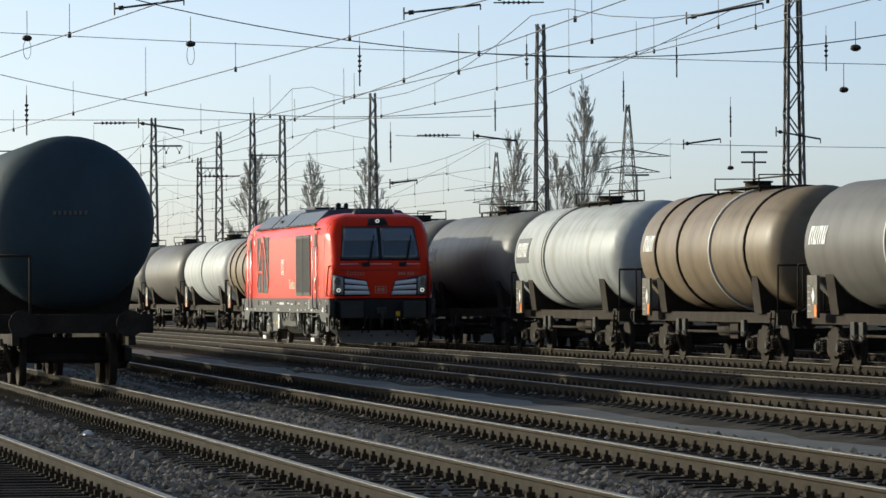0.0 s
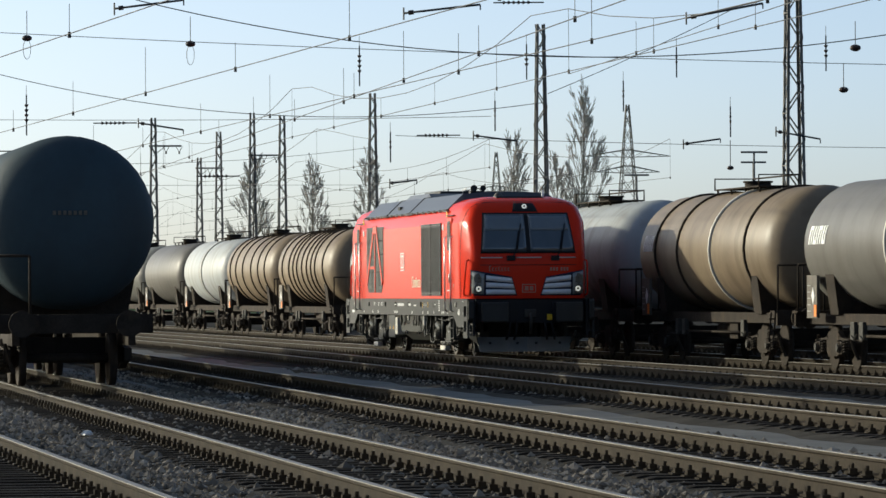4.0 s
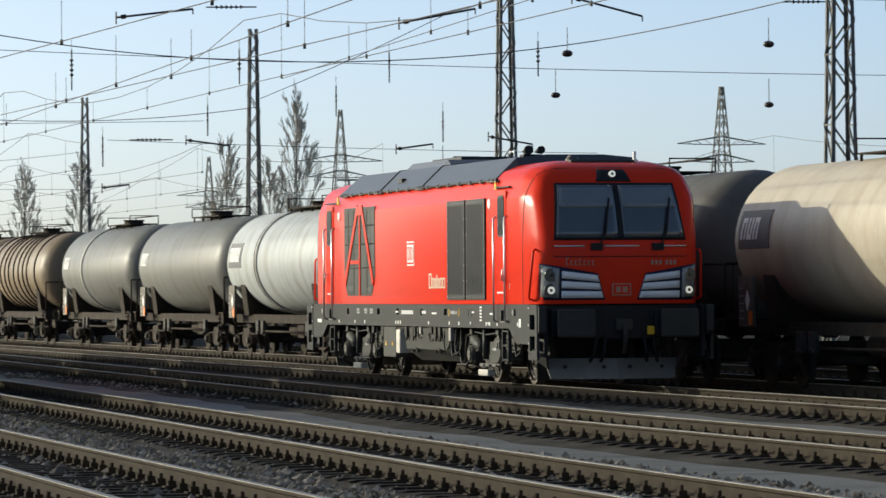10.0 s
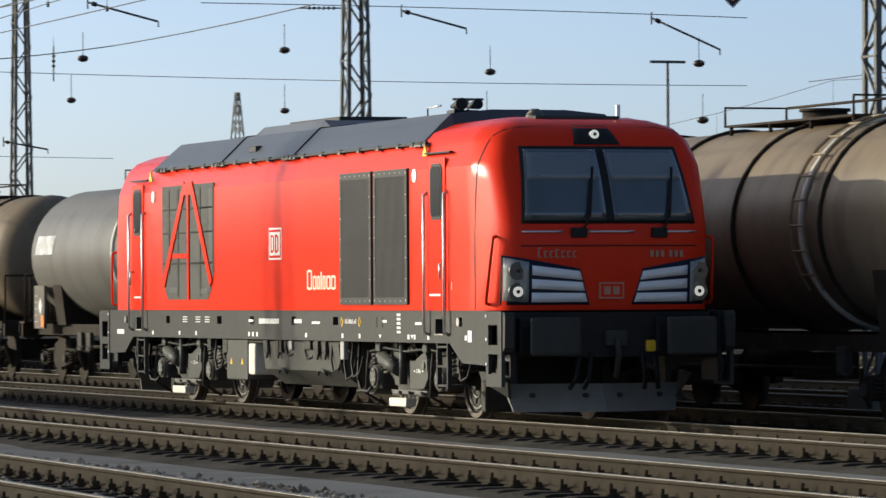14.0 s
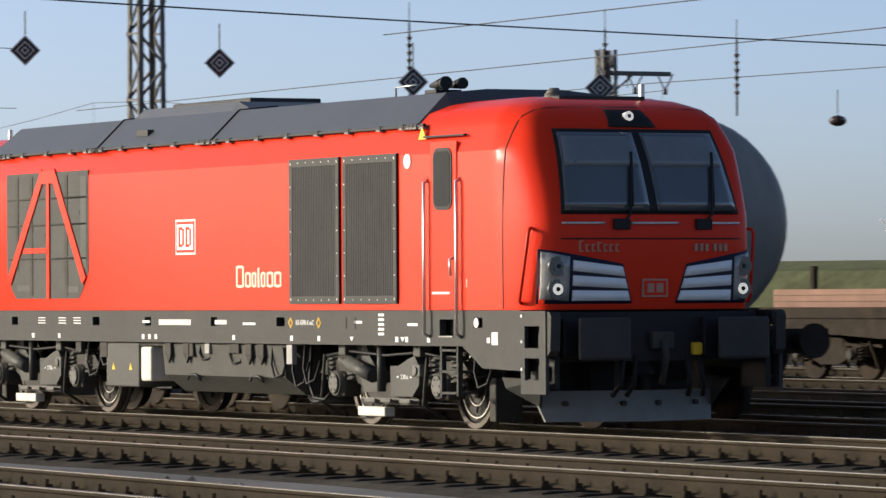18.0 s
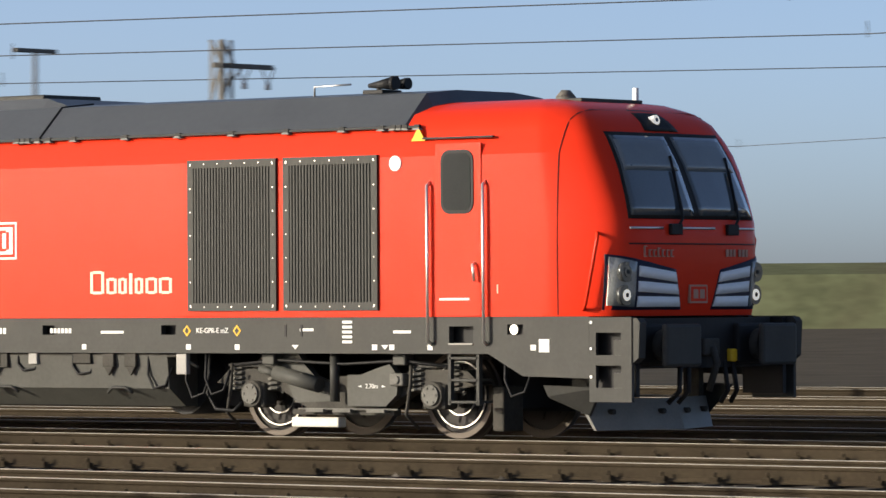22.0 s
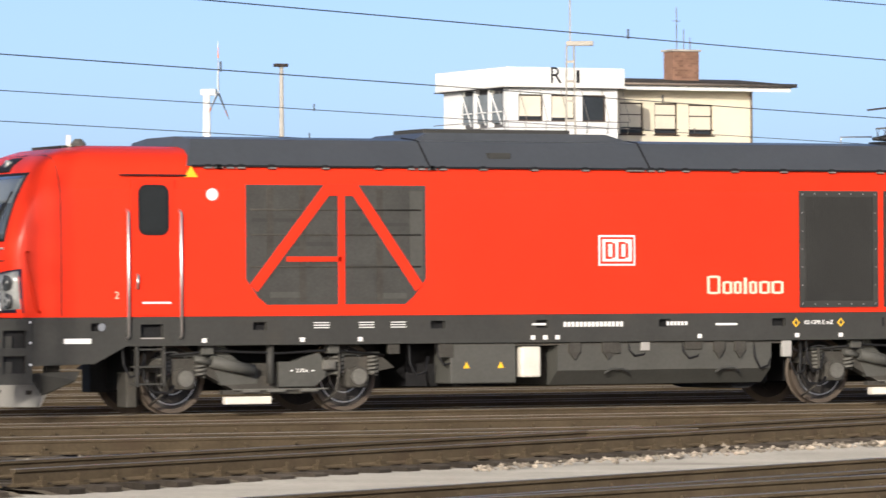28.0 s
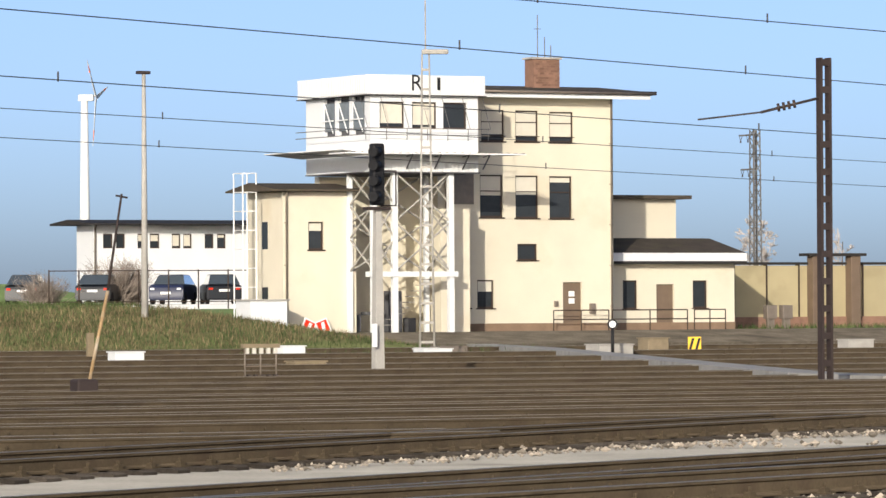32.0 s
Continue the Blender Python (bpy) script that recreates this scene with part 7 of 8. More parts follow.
def blades(name, n, x0, x1, y0, y1, zf, h, seed, label, mat="grass"):
    rng = random.Random(seed)
    vs, fs = [], []
    for _ in range(n):
        x, y = rng.uniform(x0, x1), rng.uniform(y0, y1)
        z, hh, a = zf(x, y), h * rng.uniform(0.4, 1.2), rng.uniform(0, 6.28)
        w = 0.022
        i = len(vs)
        lean = (rng.gauss(0, 0.3) * hh, rng.gauss(0, 0.3) * hh)
        vs += [(x - w * math.cos(a), y - w * math.sin(a), z), (x + w * math.cos(a), y + w * math.sin(a), z), (x + lean[0], y + lean[1], z + hh)]
        fs.append((i, i + 1, i + 2))
    me = bpy.data.meshes.new(name)
    me.from_pydata(vs, [], fs)
    me.materials.append(M[mat])
    return tagged(new(name, me), label, "grass", "", "stuff")


M["dry_grass"] = material("dry_grass", (0.17, 0.135, 0.075), 0.95, vary=0.4, scale=0.4, island=True, each=0.5, spec=0.03)
M["green_grass"] = material("green_grass", (0.075, 0.10, 0.038), 0.95, vary=0.4, scale=0.4, island=True, each=0.5, spec=0.03)
blades("grass_blades", 30000, 55, 81, 146, 178, bank_z, 0.20, 5, "green grass on the bank", "green_grass")
blades("dry_stalks", 12000, 55, 81, 147, 166, bank_z, 0.32, 6, "dry brown stalks on the bank", "dry_grass")
blades("track_weeds", 900, 60, 78, 120, 146, lambda x, y: -0.25, 0.35, 8, "weeds along the tracks", "green_grass")
blades("verge_grass", 3000, 110, 150, 166, 174, lambda x, y: BASE, 0.3, 9, "grass strip before the long wall", "green_grass")

# long wall to the side
long_wall = thing("long_wall", "long olive panel wall with dark roof edge", "wall")
for i in range(22):
    bm = bmesh.new()
    box(bm, 109.2 + i * 2.0, 111.17 + i * 2.0, 175.0, 175.3, 1.0, 3.7)
    part("panel", bm, M["olive"], long_wall)
    bm = bmesh.new()
    box(bm, 111.15 + i * 2.0, 111.22 + i * 2.0, 174.94, 175.3, 1.0, 3.75)
    part("post", bm, M["frame_brown"], long_wall)
bm = bmesh.new()
box(bm, 109.2, 153.5, 174.85, 175.5, 3.75, 3.88)
part("roof_edge", bm, M["roof_edge"], long_wall)
bm = bmesh.new()
box(bm, 109.2, 153.5, 174.9, 175.2, BASE - 0.3, 1.0)
part("brick_base", bm, M["brick"], long_wall)
for xa in (117.7, 120.1):
    bm = bmesh.new()
    box(bm, xa, xa + 0.6, 174.4, 175.0, BASE - 0.2, 4.2, 0.03)
    part("pillar", bm, M["door_brown"], long_wall)
bm = bmesh.new()
box(bm, 117.4, 121.0, 174.3, 175.3, 4.2, 4.35)
part("lintel", bm, M["roof_edge"], long_wall)
for k in range(2):
    cab = thing("switch_cabinet", "pale grey switch cabinet on a post", "cabinet", "switch cabinets", "", pose(112.0 + k * 0.95, 169.5, BASE))
    bm = bmesh.new()
    box(bm, -0.3, 0.3, -0.2, 0.2, 0.5, 1.2, 0.02)
    part("body", bm, M["gutter"], cab)
    bm = bmesh.new()
    box(bm, -0.2, 0.2, -0.1, 0.1, -0.2, 0.7)
    part("post", bm, M["gutter"], cab)

# white house further off
house = thing("white_house", "long white two-storey house with a wide dark roof", "house")
hw = [(90.49, 91.09, 5.0, 5.82), (91.28, 91.84, 5.0, 5.82), (92.59, 93.2, 5.0, 5.82), (93.35, 93.95, 5.0, 5.82), (94.70, 95.25, 5.0, 5.82), (95.4, 95.94, 5.0, 5.82), (96.73, 97.3, 5.0, 5.82), (97.5, 98.05, 5.0, 5.82)]
wall_with_openings("wall_front", 89.9, 100.5, 1.6, 6.3, 205.0, 0.3, hw, M["white_wall"], house)
bm = bmesh.new()
box(bm, 89.9, 90.2, 205.302, 207.3, 1.6, 6.3)
part("wall_side", bm, M["white_wall"], house)
for i, o in enumerate(hw):
    window(house, *o, 205.0, (0, 0, 0.5, 0.5, 0.9, 0.9, 0, 0.2)[i], False, 0)
bm = bmesh.new()
prism(bm, [(203.6, 6.3), (209, 6.3), (209, 6.42), (206.5, 6.62), (203.6, 6.36)], "x", 89.0, 101)
part("roof", bm, M["roof_edge"], house, "flat dark roof with wide eaves")
downpipe(house, 89.95, 205.0, 1.8, 6.2)


def parked_car(x, y, z, paint, yaw, label):
    c = thing("parked_car", label, "car", "parked cars", "", pose(x, y, z, 0, 0, yaw))
    bm = bmesh.new()
    w = 0.88
    prof = [(-2.1, 0.20), (-2.12, 0.75), (-2.0, 0.95), (-1.1, 1.02), (1.9, 0.98), (2.12, 0.85), (2.15, 0.22)]
    loft(bm, [[(x_, -w * s, z_) for x_, z_ in prof] for s in (1.0,)] + [[(x_, w, z_) for x_, z_ in prof]], True, True)
    bmesh.ops.recalc_face_normals(bm, faces=bm.faces)
    bmesh.ops.bevel(bm, geom=list(bm.edges), offset=0.06, segments=2, affect="EDGES")
    smooth(part("body", bm, paint, c), 40)
    bm = bmesh.new()
    cabp = [(-1.15, 1.0), (-0.6, 1.45), (1.2, 1.47), (1.95, 1.0)]
    a = [(x_, -0.80 + (z_ - 1.0) * 0.35, z_) for x_, z_ in cabp]
    loft(bm, [a, [(x_, -y_, z_) for x_, y_, z_ in a]], True, True)
    bmesh.ops.recalc_face_normals(bm, faces=bm.faces)
    part("cabin_glass", bm, M["glass"], c)
    bm = bmesh.new()
    box(bm, -0.55, 1.15, -0.62, 0.62, 1.455, 1.50, 0.02)
    part("roof", bm, paint, c)
    for sx in (-1.35, 1.35):
        for sy in (-0.8, 0.8):
            bm = bmesh.new()
            rod(bm, (sx, sy - 0.1, 0.31), (sx, sy + 0.1, 0.31), 0.31, 18)
            part("wheel", bm, M["black"], c)
    for sx, mt in ((-2.13, "white"), (2.15, "red")):
        for sy in (-0.68, 0.68):
            bm = bmesh.new()
            box(bm, sx - 0.02, sx + 0.02, sy - 0.10, sy + 0.10, 0.72, 0.82)
            part("lamp", bm, M[mt], c)
    bm = bmesh.new()
    box(bm, -2.16, -2.12, -0.26, 0.26, 0.5, 0.62)
    box(bm, 2.12, 2.17, -0.26, 0.26, 0.62, 0.74)
    part("number_plate", bm, M["white"], c)


M["car_dark"] = material("dark_car_paint", (0.010, 0.013, 0.018), 0.35, vary=0.1, spec=0.25)
M["car_blue"] = material("dark_blue_car_paint", (0.012, 0.018, 0.05), 0.35, vary=0.1, spec=0.25)
for x, y, p, yaw, lb in ((75.64, 181.0, "car_dark", 240, "dark hatchback car parked tail outwards"), (79.58, 181.0, "car_dark", 236, "black car parked in the car park"), (83.64, 181.0, "car_blue", 55, "dark blue car parked nose outwards"), (86.1, 180.6, "car_dark", 250, "dark car parked beside the fence")):
    parked_car(x, y, 1.84, M[p], yaw, lb)
sheet("car_park_edge", 79.9, 86, 174.5, 200, 1.83, 4, 4, 0, M["cinder"], "edge of the grey car park", "pavement")

fence = thing("wire_fence", "dark post and rail fence along the car park", "fence")
for i in range(9):
    bm = bmesh.new()
    rod(bm, (73.0 + i * 1.35, 172.2 - i * 0.5, 1.6), (73.0 + i * 1.35, 172.2 - i * 0.5, 3.5), 0.035, 6)
    part("post", bm, M["frame_brown"], fence)
for z in (1.95, 3.45):
    bm = bmesh.new()
    rod(bm, (73.0, 172.2, z), (83.8, 168.2, z), 0.025, 5)
    part("fence_rail", bm, M["frame_brown"], fence)
hut = thing("white_hut", "low white block beside the signal box", "hut", "", "", pose(79.0, 161.2, 0.9))
bm = bmesh.new()
box(bm, -0.95, 0.95, -0.8, 0.8, -0.6, 1.05, 0.02)
part("wall", bm, M["white_wall"], hut)
bm = bmesh.new()
box(bm, -1.05, 1.05, -0.9, 0.9, 1.05, 1.12)
part("lid", bm, M["concrete"], hut)
stair = thing("cage_ladder", "white tubular cage ladder on the signal box", "ladder")
for x, y in ((79.6, 164.4), (80.3, 164.4), (79.6, 165.4), (80.3, 165.4)):
    bm = bmesh.new()
    rod(bm, (x, y, BASE), (x, y, 8.0), 0.035, 5)
    part("upright", bm, M["white"], stair)
for k in range(9):
    bm = bmesh.new()
    z = 0.8 + k * 0.9
    pipe(bm, [(79.6, 164.4, z), (80.3, 164.4, z), (80.3, 165.4, z), (79.6, 165.4, z), (79.6, 164.4, z)], 0.02, 5)
    part("rung", bm, M["white"], stair)


def bush(x, y, z, w, h, seed, label, mat="twig"):
    rng = random.Random(seed)
    ob = thing("bush", label, "bush", "", "", pose(x, y, z))
    bm = bmesh.new()
    for _ in range(260):
        a, r = rng.uniform(0, 6.28), rng.uniform(0, 0.3) * w
        p = Vector((r * math.cos(a), r * math.sin(a), 0))
        d = Vector((rng.gauss(0, 0.5) * w / h, rng.gauss(0, 0.5) * w / h, 1)).normalized()
        q = p + d * h * rng.uniform(0.4, 1.0)
        rod(bm, p, q, 0.02, 3, 0.006, caps=False)
        for _ in range(4):
            s = p.lerp(q, rng.uniform(0.4, 1.0))
            rod(bm, s, s + Vector((rng.gauss(0, 0.25), rng.gauss(0, 0.25), rng.uniform(0.05, 0.4))), 0.01, 3, 0.004, caps=False)
    part("branchwork", bm, M[mat], ob)


bush(80.6, 181.5, 1.8, 2.4, 2.6, 11, "leafless bush on the grass bank")
bush(82.0, 182.5, 1.8, 1.6, 2.4, 12, "leafless bush beside another on the bank")
bush(70.0, 184.0, 1.8, 3.0, 2.0, 13, "brown hedge beside the car park")
bush(73.4, 173.8, 1.7, 2.4, 1.8, 14, "brown hedge behind the fence")
bare_tree(150.0, 222.0, 6.5, 2.6, 21, "small bare tree behind the long wall", thick=0.12, levels=2, upright=0.6)
bare_tree(146.0, 226.0, 7.6, 4.0, 22, "bare tree behind the long wall", thick=0.12, levels=3, upright=0.45, twig=0.02, boughs=34)

# wind turbine far off
turbine = thing("wind_turbine", "white wind turbine with red-tipped blades on the horizon", "wind turbine", "", "", pose(586.4, 1329.8, -0.6, 0, 0, 52))
bm = bmesh.new()
rod(bm, (0, 0, 0), (0, 0, 66.5), 1.9, 16, 1.1)
part("tower", bm, M["white_wall"], turbine)
bm = bmesh.new()
box(bm, -1.0, 1.0, -3.0, 1.8, 66.2, 68.2, 0.3)
part("nacelle", bm, M["white_wall"], turbine)
ROTOR = new("rotor")
ROTOR.parent = turbine
ROTOR.location = (0, -3.6, 67.2)
for k in range(3):
    a = k * 2 * math.pi / 3
    d = Vector((math.sin(a), 0, math.cos(a)))
    n = Vector((math.cos(a), 0, -math.sin(a)))
    for r0, r1, w0, w1, mt in ((0.5, 10.5, 1.3, 0.7, "white_wall"), (10.5, 13.5, 0.7, 0.35, "orange"), (13.5, 15.5, 0.35, 0.2, "white_wall")):
        bm = bmesh.new()
        loft(bm, [[d * r0 + n * w0 * 0.6 + Vector((0, -0.2, 0)), d * r0 - n * w0 * 0.4 + Vector((0, -0.2, 0)), d * r0 - n * w0 * 0.4 + Vector((0, 0.1, 0)), d * r0 + n * w0 * 0.6],
                  [d * r1 + n * w1 * 0.6 + Vector((0, -0.1, 0)), d * r1 - n * w1 * 0.4 + Vector((0, -0.1, 0)), d * r1 - n * w1 * 0.4, d * r1 + n * w1 * 0.6]])
        bmesh.ops.recalc_face_normals(bm, faces=bm.faces)
        part("blade", bm, M[mt], ROTOR)

# ---- things between the tracks before the signal box ----
sig = thing("light_signal", "dark light signal on a pale concrete post", "signal", "light signals", "", pose(36.88, 67.54, -0.2))
bm = bmesh.new()
loft(bm, [[(-0.13, -0.13, 0), (0.13, -0.13, 0), (0.13, 0.13, 0), (-0.13, 0.13, 0)], [(-0.08, -0.08, 4.3), (0.08, -0.08, 4.3), (0.08, 0.08, 4.3), (-0.08, 0.08, 4.3)]])
part("post", bm, M["concrete"], sig)
bm = bmesh.new()
box(bm, -0.20, 0.16, -0.16, 0.10, 4.4, 6.0, 0.06)
head = part("signal_head", bm, M["black"], sig, "black signal head with lamp hoods")
for z in (4.65, 5.05, 5.45, 5.8):
    bm = bmesh.new()
    rod(bm, (-0.06, -0.16, z), (-0.30, -0.34, z - 0.03), 0.12, 12, 0.13)
    part("lamp_hood", bm, M["black"], head)
bm = bmesh.new()
box(bm, -0.35, 0.3, -0.2, 0.15, 4.28, 4.36)
pipe(bm, [(0.2, 0.2, 4.4), (0.65, 0.2, 4.4), (0.65, 0.2, 5.3), (0.2, 0.2, 5.3)], 0.025, 5)
part("service_platform", bm, M["mast_dark"], sig)
bm = bmesh.new()
box(bm, -0.32, -0.18, -0.32, -0.28, 0.75, 1.35)
part("number_board", bm, M["white"], sig)

slim = thing("lamp_mast", "slim pale ladder-like steel lamp mast before the signal box", "lamp mast", "", "", pose(63.69, 115.64, -0.25, 0, 0, -28))
for sx in (-1, 1):
    bm = bmesh.new()
    rod(bm, (sx * 0.27, 0, 0), (sx * 0.13, 0, 11.2), 0.045, 6, 0.035)
    part("leg", bm, M["pale_mast"], slim)
for k in range(15):
    bm = bmesh.new()
    w, zz = 0.27 - 0.14 * k / 15, 0.5 + k * 0.72
    box(bm, -w, w, -0.02, 0.02, zz, zz + 0.09)
    part("rung", bm, M["pale_mast"], slim)
bm = bmesh.new()
box(bm, -0.5, 0.5, -0.4, 0.4, 0, 0.35, 0.03)
part("footing", bm, M["concrete"], slim)
bm = bmesh.new()
box(bm, -0.15, 0.85, -0.12, 0.12, 11.2, 11.38, 0.04)
rod(bm, (0, 0, 11.2), (0, 0, 13.2), 0.03, 5)
part("lamp_head", bm, M["pale_mast"], slim)
lattice_mast(136.54, 210.71, 12.6, 0.62, 0.50, label="grey lattice mast behind the long wall", arms=((12.3, 1.8), (10.2, 1.6)), step=0.8)

post = thing("catenary_mast", "dark red-brown channel steel mast of the overhead line", "mast", "", "", pose(34.94, 43.04, -0.25))
for sx in (-0.11, 0.11):
    bm = bmesh.new()
    box(bm, sx - 0.03, sx + 0.03, -0.09, 0.09, 0, 7.05)
    part("channel", bm, M["mast_dark"], post)
for k in range(12):
    bm = bmesh.new()
    box(bm, -0.08, 0.08, -0.08, 0.08, 0.5 + k * 0.58, 0.64 + k * 0.58)
    part("batten", bm, M["mast_dark"], post)
bm = bmesh.new()
rod(bm, (-0.1, 0, 6.2), (-1.2, 0.6, 5.9), 0.03, 6)
rod(bm, (-1.2, 0.6, 5.9), (-2.4, 1.2, 5.75), 0.02, 5)
part("arm", bm, M["mast_dark"], post)
bm = bmesh.new()
for i in range(4):
    rod(bm, (-0.55 - i * 0.1, 0.25 + i * 0.05, 6.08 - i * 0.025), (-0.60 - i * 0.1, 0.28 + i * 0.05, 6.07 - i * 0.025), 0.09, 10)
part("insulator", bm, M["insulator"], post)

M["worn_orange"] = material("worn_orange_paint", (0.33, 0.22, 0.11), 0.8, vary=0.3, scale=4, dirt=(0.5, 0.46, 0.38), dirt_amount=0.5)
barrier = thing("leaning_post", "leaning barrier pole with worn orange foot and dark counterweight", "barrier pole", "", "", pose(16.71, 40.58, -0.2))
bm = bmesh.new()
rod(bm, (0.10, 0, 0.35), (0.50, 0, 2.1), 0.034, 8)
part("foot_pole", bm, M["worn_orange"], barrier, "worn orange and white lower pole")
bm = bmesh.new()
rod(bm, (0.50, 0, 2.1), (0.80, 0, 3.95), 0.03, 8, 0.022)
rod(bm, (0.68, 0, 3.92), (0.92, 0, 3.88), 0.02, 5)
part("pole", bm, M["mast_dark"], barrier)
bm = bmesh.new()
box(bm, -0.22, 0.22, -0.2, 0.2, 0.0, 0.42, 0.04)
part("counterweight", bm, M["mast_dark"], barrier)
bm = bmesh.new()
box(bm, 0.10, 0.24, 0.06, 0.12, 0.85, 1.30)
part("plate", bm, M["ochre"], barrier)

rack = thing("crossing_rack", "rusty rack of short posts between the tracks", "rack", "", "", pose(30.8, 61.95, -0.2))
for i in range(3):
    bm = bmesh.new()
    rod(bm, (-0.42 + i * 0.42, 0, 0.0), (-0.42 + i * 0.42, 0, 0.85), 0.018, 6)
    part("leg", bm, M["gutter"], rack)
for i in range(5):
    bm = bmesh.new()
    box(bm, -0.40 + i * 0.19, -0.32 + i * 0.19, -0.05, 0.05, 0.66, 0.80, 0.01)
    part("pale_block", bm, M["pale_ring"], rack)
    bm = bmesh.new()
    box(bm, -0.36 + i * 0.18, -0.28 + i * 0.18, -0.08, 0.08, 0.0, 0.16, 0.01)
    part("foot_block", bm, M["mast_dark"], rack)
bm = bmesh.new()
rod(bm, (-0.42, 0, 0.36), (0.42, 0, 0.36), 0.012, 5)
part("rail_bar", bm, M["gutter"], rack)
bm = bmesh.new()
box(bm, -0.50, 0.50, -0.06, 0.06, 0.80, 0.90)
part("top_bar", bm, M["ochre"], rack)
for x, y, w, d, h, mt, lb in ((58.2, 115.9, 0.45, 0.3, 0.42, "white_wall", "white cable box on the ground"), (42.3, 95.3, 0.5, 0.3, 0.45, "white_wall", "white low box beside the barrier pole"), (40.0, 78.0, 0.5, 0.3, 0.3, "ochre", "small ochre box between the tracks"),
                              (66.2, 106.5, 0.7, 0.5, 0.45, "concrete", "grey stone block between the tracks"), (73.0, 115.0, 0.45, 0.4, 0.6, "ochre", "rusty point box between the tracks"), (84.0, 118.0, 0.6, 0.4, 0.45, "concrete", "pale concrete block between the tracks"), (62.0, 112.0, 0.6, 0.4, 0.3, "white_wall", "small white box by the tracks"), (68.0, 122.0, 0.6, 0.4, 0.3, "gutter", "small grey box by the tracks")):
    b_ = thing("trackside_box", lb, "trackside box", "trackside boxes", "", pose(x, y, -0.24))
    bm = bmesh.new()
    box(bm, -w, w, -d, d, 0, h, 0.03)
    part("body", bm, M[mt], b_)
    bm = bmesh.new()
    box(bm, -w - 0.03, w + 0.03, -d - 0.03, d + 0.03, h, h + 0.04)
    part("lid", bm, M[mt], b_)
marker = thing("marker_board", "yellow and black striped marker board", "marker", "", "", pose(75.49, 116.12, -0.25, 0, 0, -28))
bm = bmesh.new()
box(bm, -0.25, 0.25, -0.03, 0.03, 0.05, 0.65)
part("board", bm, M["yellow"], marker)
for k in (-0.12, 0.12):
    bm = bmesh.new()
    prism(bm, [(k - 0.12, 0.1), (k - 0.02, 0.1), (k + 0.12, 0.6), (k + 0.02, 0.6)], "y", -0.04, -0.028)
    part("stripe", bm, M["black"], marker)
dwarf = thing("dwarf_signal", "low round white shunting signal on a black post", "signal", "", "", pose(65.14, 104.44, -0.25, 0, 0, -28))
bm = bmesh.new()
rod(bm, (0, 0, 0), (0, 0, 1.1), 0.06, 8)
part("post", bm, M["black"], dwarf)
bm = bmesh.new()
rod(bm, (0, -0.08, 1.2), (0, 0.08, 1.2), 0.18, 18)
part("disc_housing", bm, M["black"], dwarf)
bm = bmesh.new()
rod(bm, (0, -0.10, 1.2), (0, -0.08, 1.2), 0.12, 16)
part("lamp_face", bm, M["white"], dwarf)
for k, (dx, tilt) in enumerate(((0, 24), (0.75, -20))):
    sgn = thing("fallen_sign", "red and white square sign leaning on the signal box", "sign", "leaning signs", "", pose(82.15 + dx, 162.6, BASE + 0.3, -12, tilt, 0))
    bm = bmesh.new()
    box(bm, -0.34, 0.34, -0.02, 0.02, -0.34, 0.34)
    part("board", bm, M["white"], sgn)
    bm = bmesh.new()
    box(bm, -0.27, 0.27, -0.03, -0.018, -0.27, 0.27)
    part("red_field", bm, M["red"], sgn)
    bm = bmesh.new()
    prism(bm, [(-0.12, -0.2), (0.05, -0.2), (0.14, 0.2), (-0.03, 0.2)], "y", -0.034, -0.022)
    part("white_stripe", bm, M["white"], sgn)
trough = thing("cable_trough", "pale concrete cable trough across the tracks", "cable trough")
pts = [(78, 138), (69.5, 117), (58.8, 93.6), (46.8, 67.6), (38.5, 49.2), (37.0, 43.0), (39.0, 36.0)]
for (xa, ya), (xb, yb) in zip(pts, pts[1:]):
    n = max(1, int(math.hypot(xb - xa, yb - ya) / 1.6))
    for i in range(n):
        bm = bmesh.new()
        f0, f1 = i / n, (i + 0.97) / n
        d = Vector((xb - xa, yb - ya)).normalized()
        q = Vector((-d.y, d.x)) * 0.55
        a_, b_ = Vector((xa, ya)).lerp(Vector((xb, yb)), f0), Vector((xa, ya)).lerp(Vector((xb, yb)), f1)
        prism(bm, [tuple(a_ + q), tuple(a_ - q), tuple(b_ - q), tuple(b_ + q)], "z", -0.26, 0.03)
        part("slab", bm, M["concrete"], trough)
lamp = thing("lamp_pole", "tall pale tubular lamp pole on the grass bank", "lamp pole", "", "", pose(72.43, 159.89, 0.6))
bm = bmesh.new()
rod(bm, (0, 0, 0), (0, 0, 11.8), 0.17, 10, 0.09)
part("pole", bm, M["concrete"], lamp)
bm = bmesh.new()
box(bm, -0.35, 0.3, -0.15, 0.15, 11.75, 11.9, 0.04)
part("lamp_head", bm, M["mast_dark"], lamp)

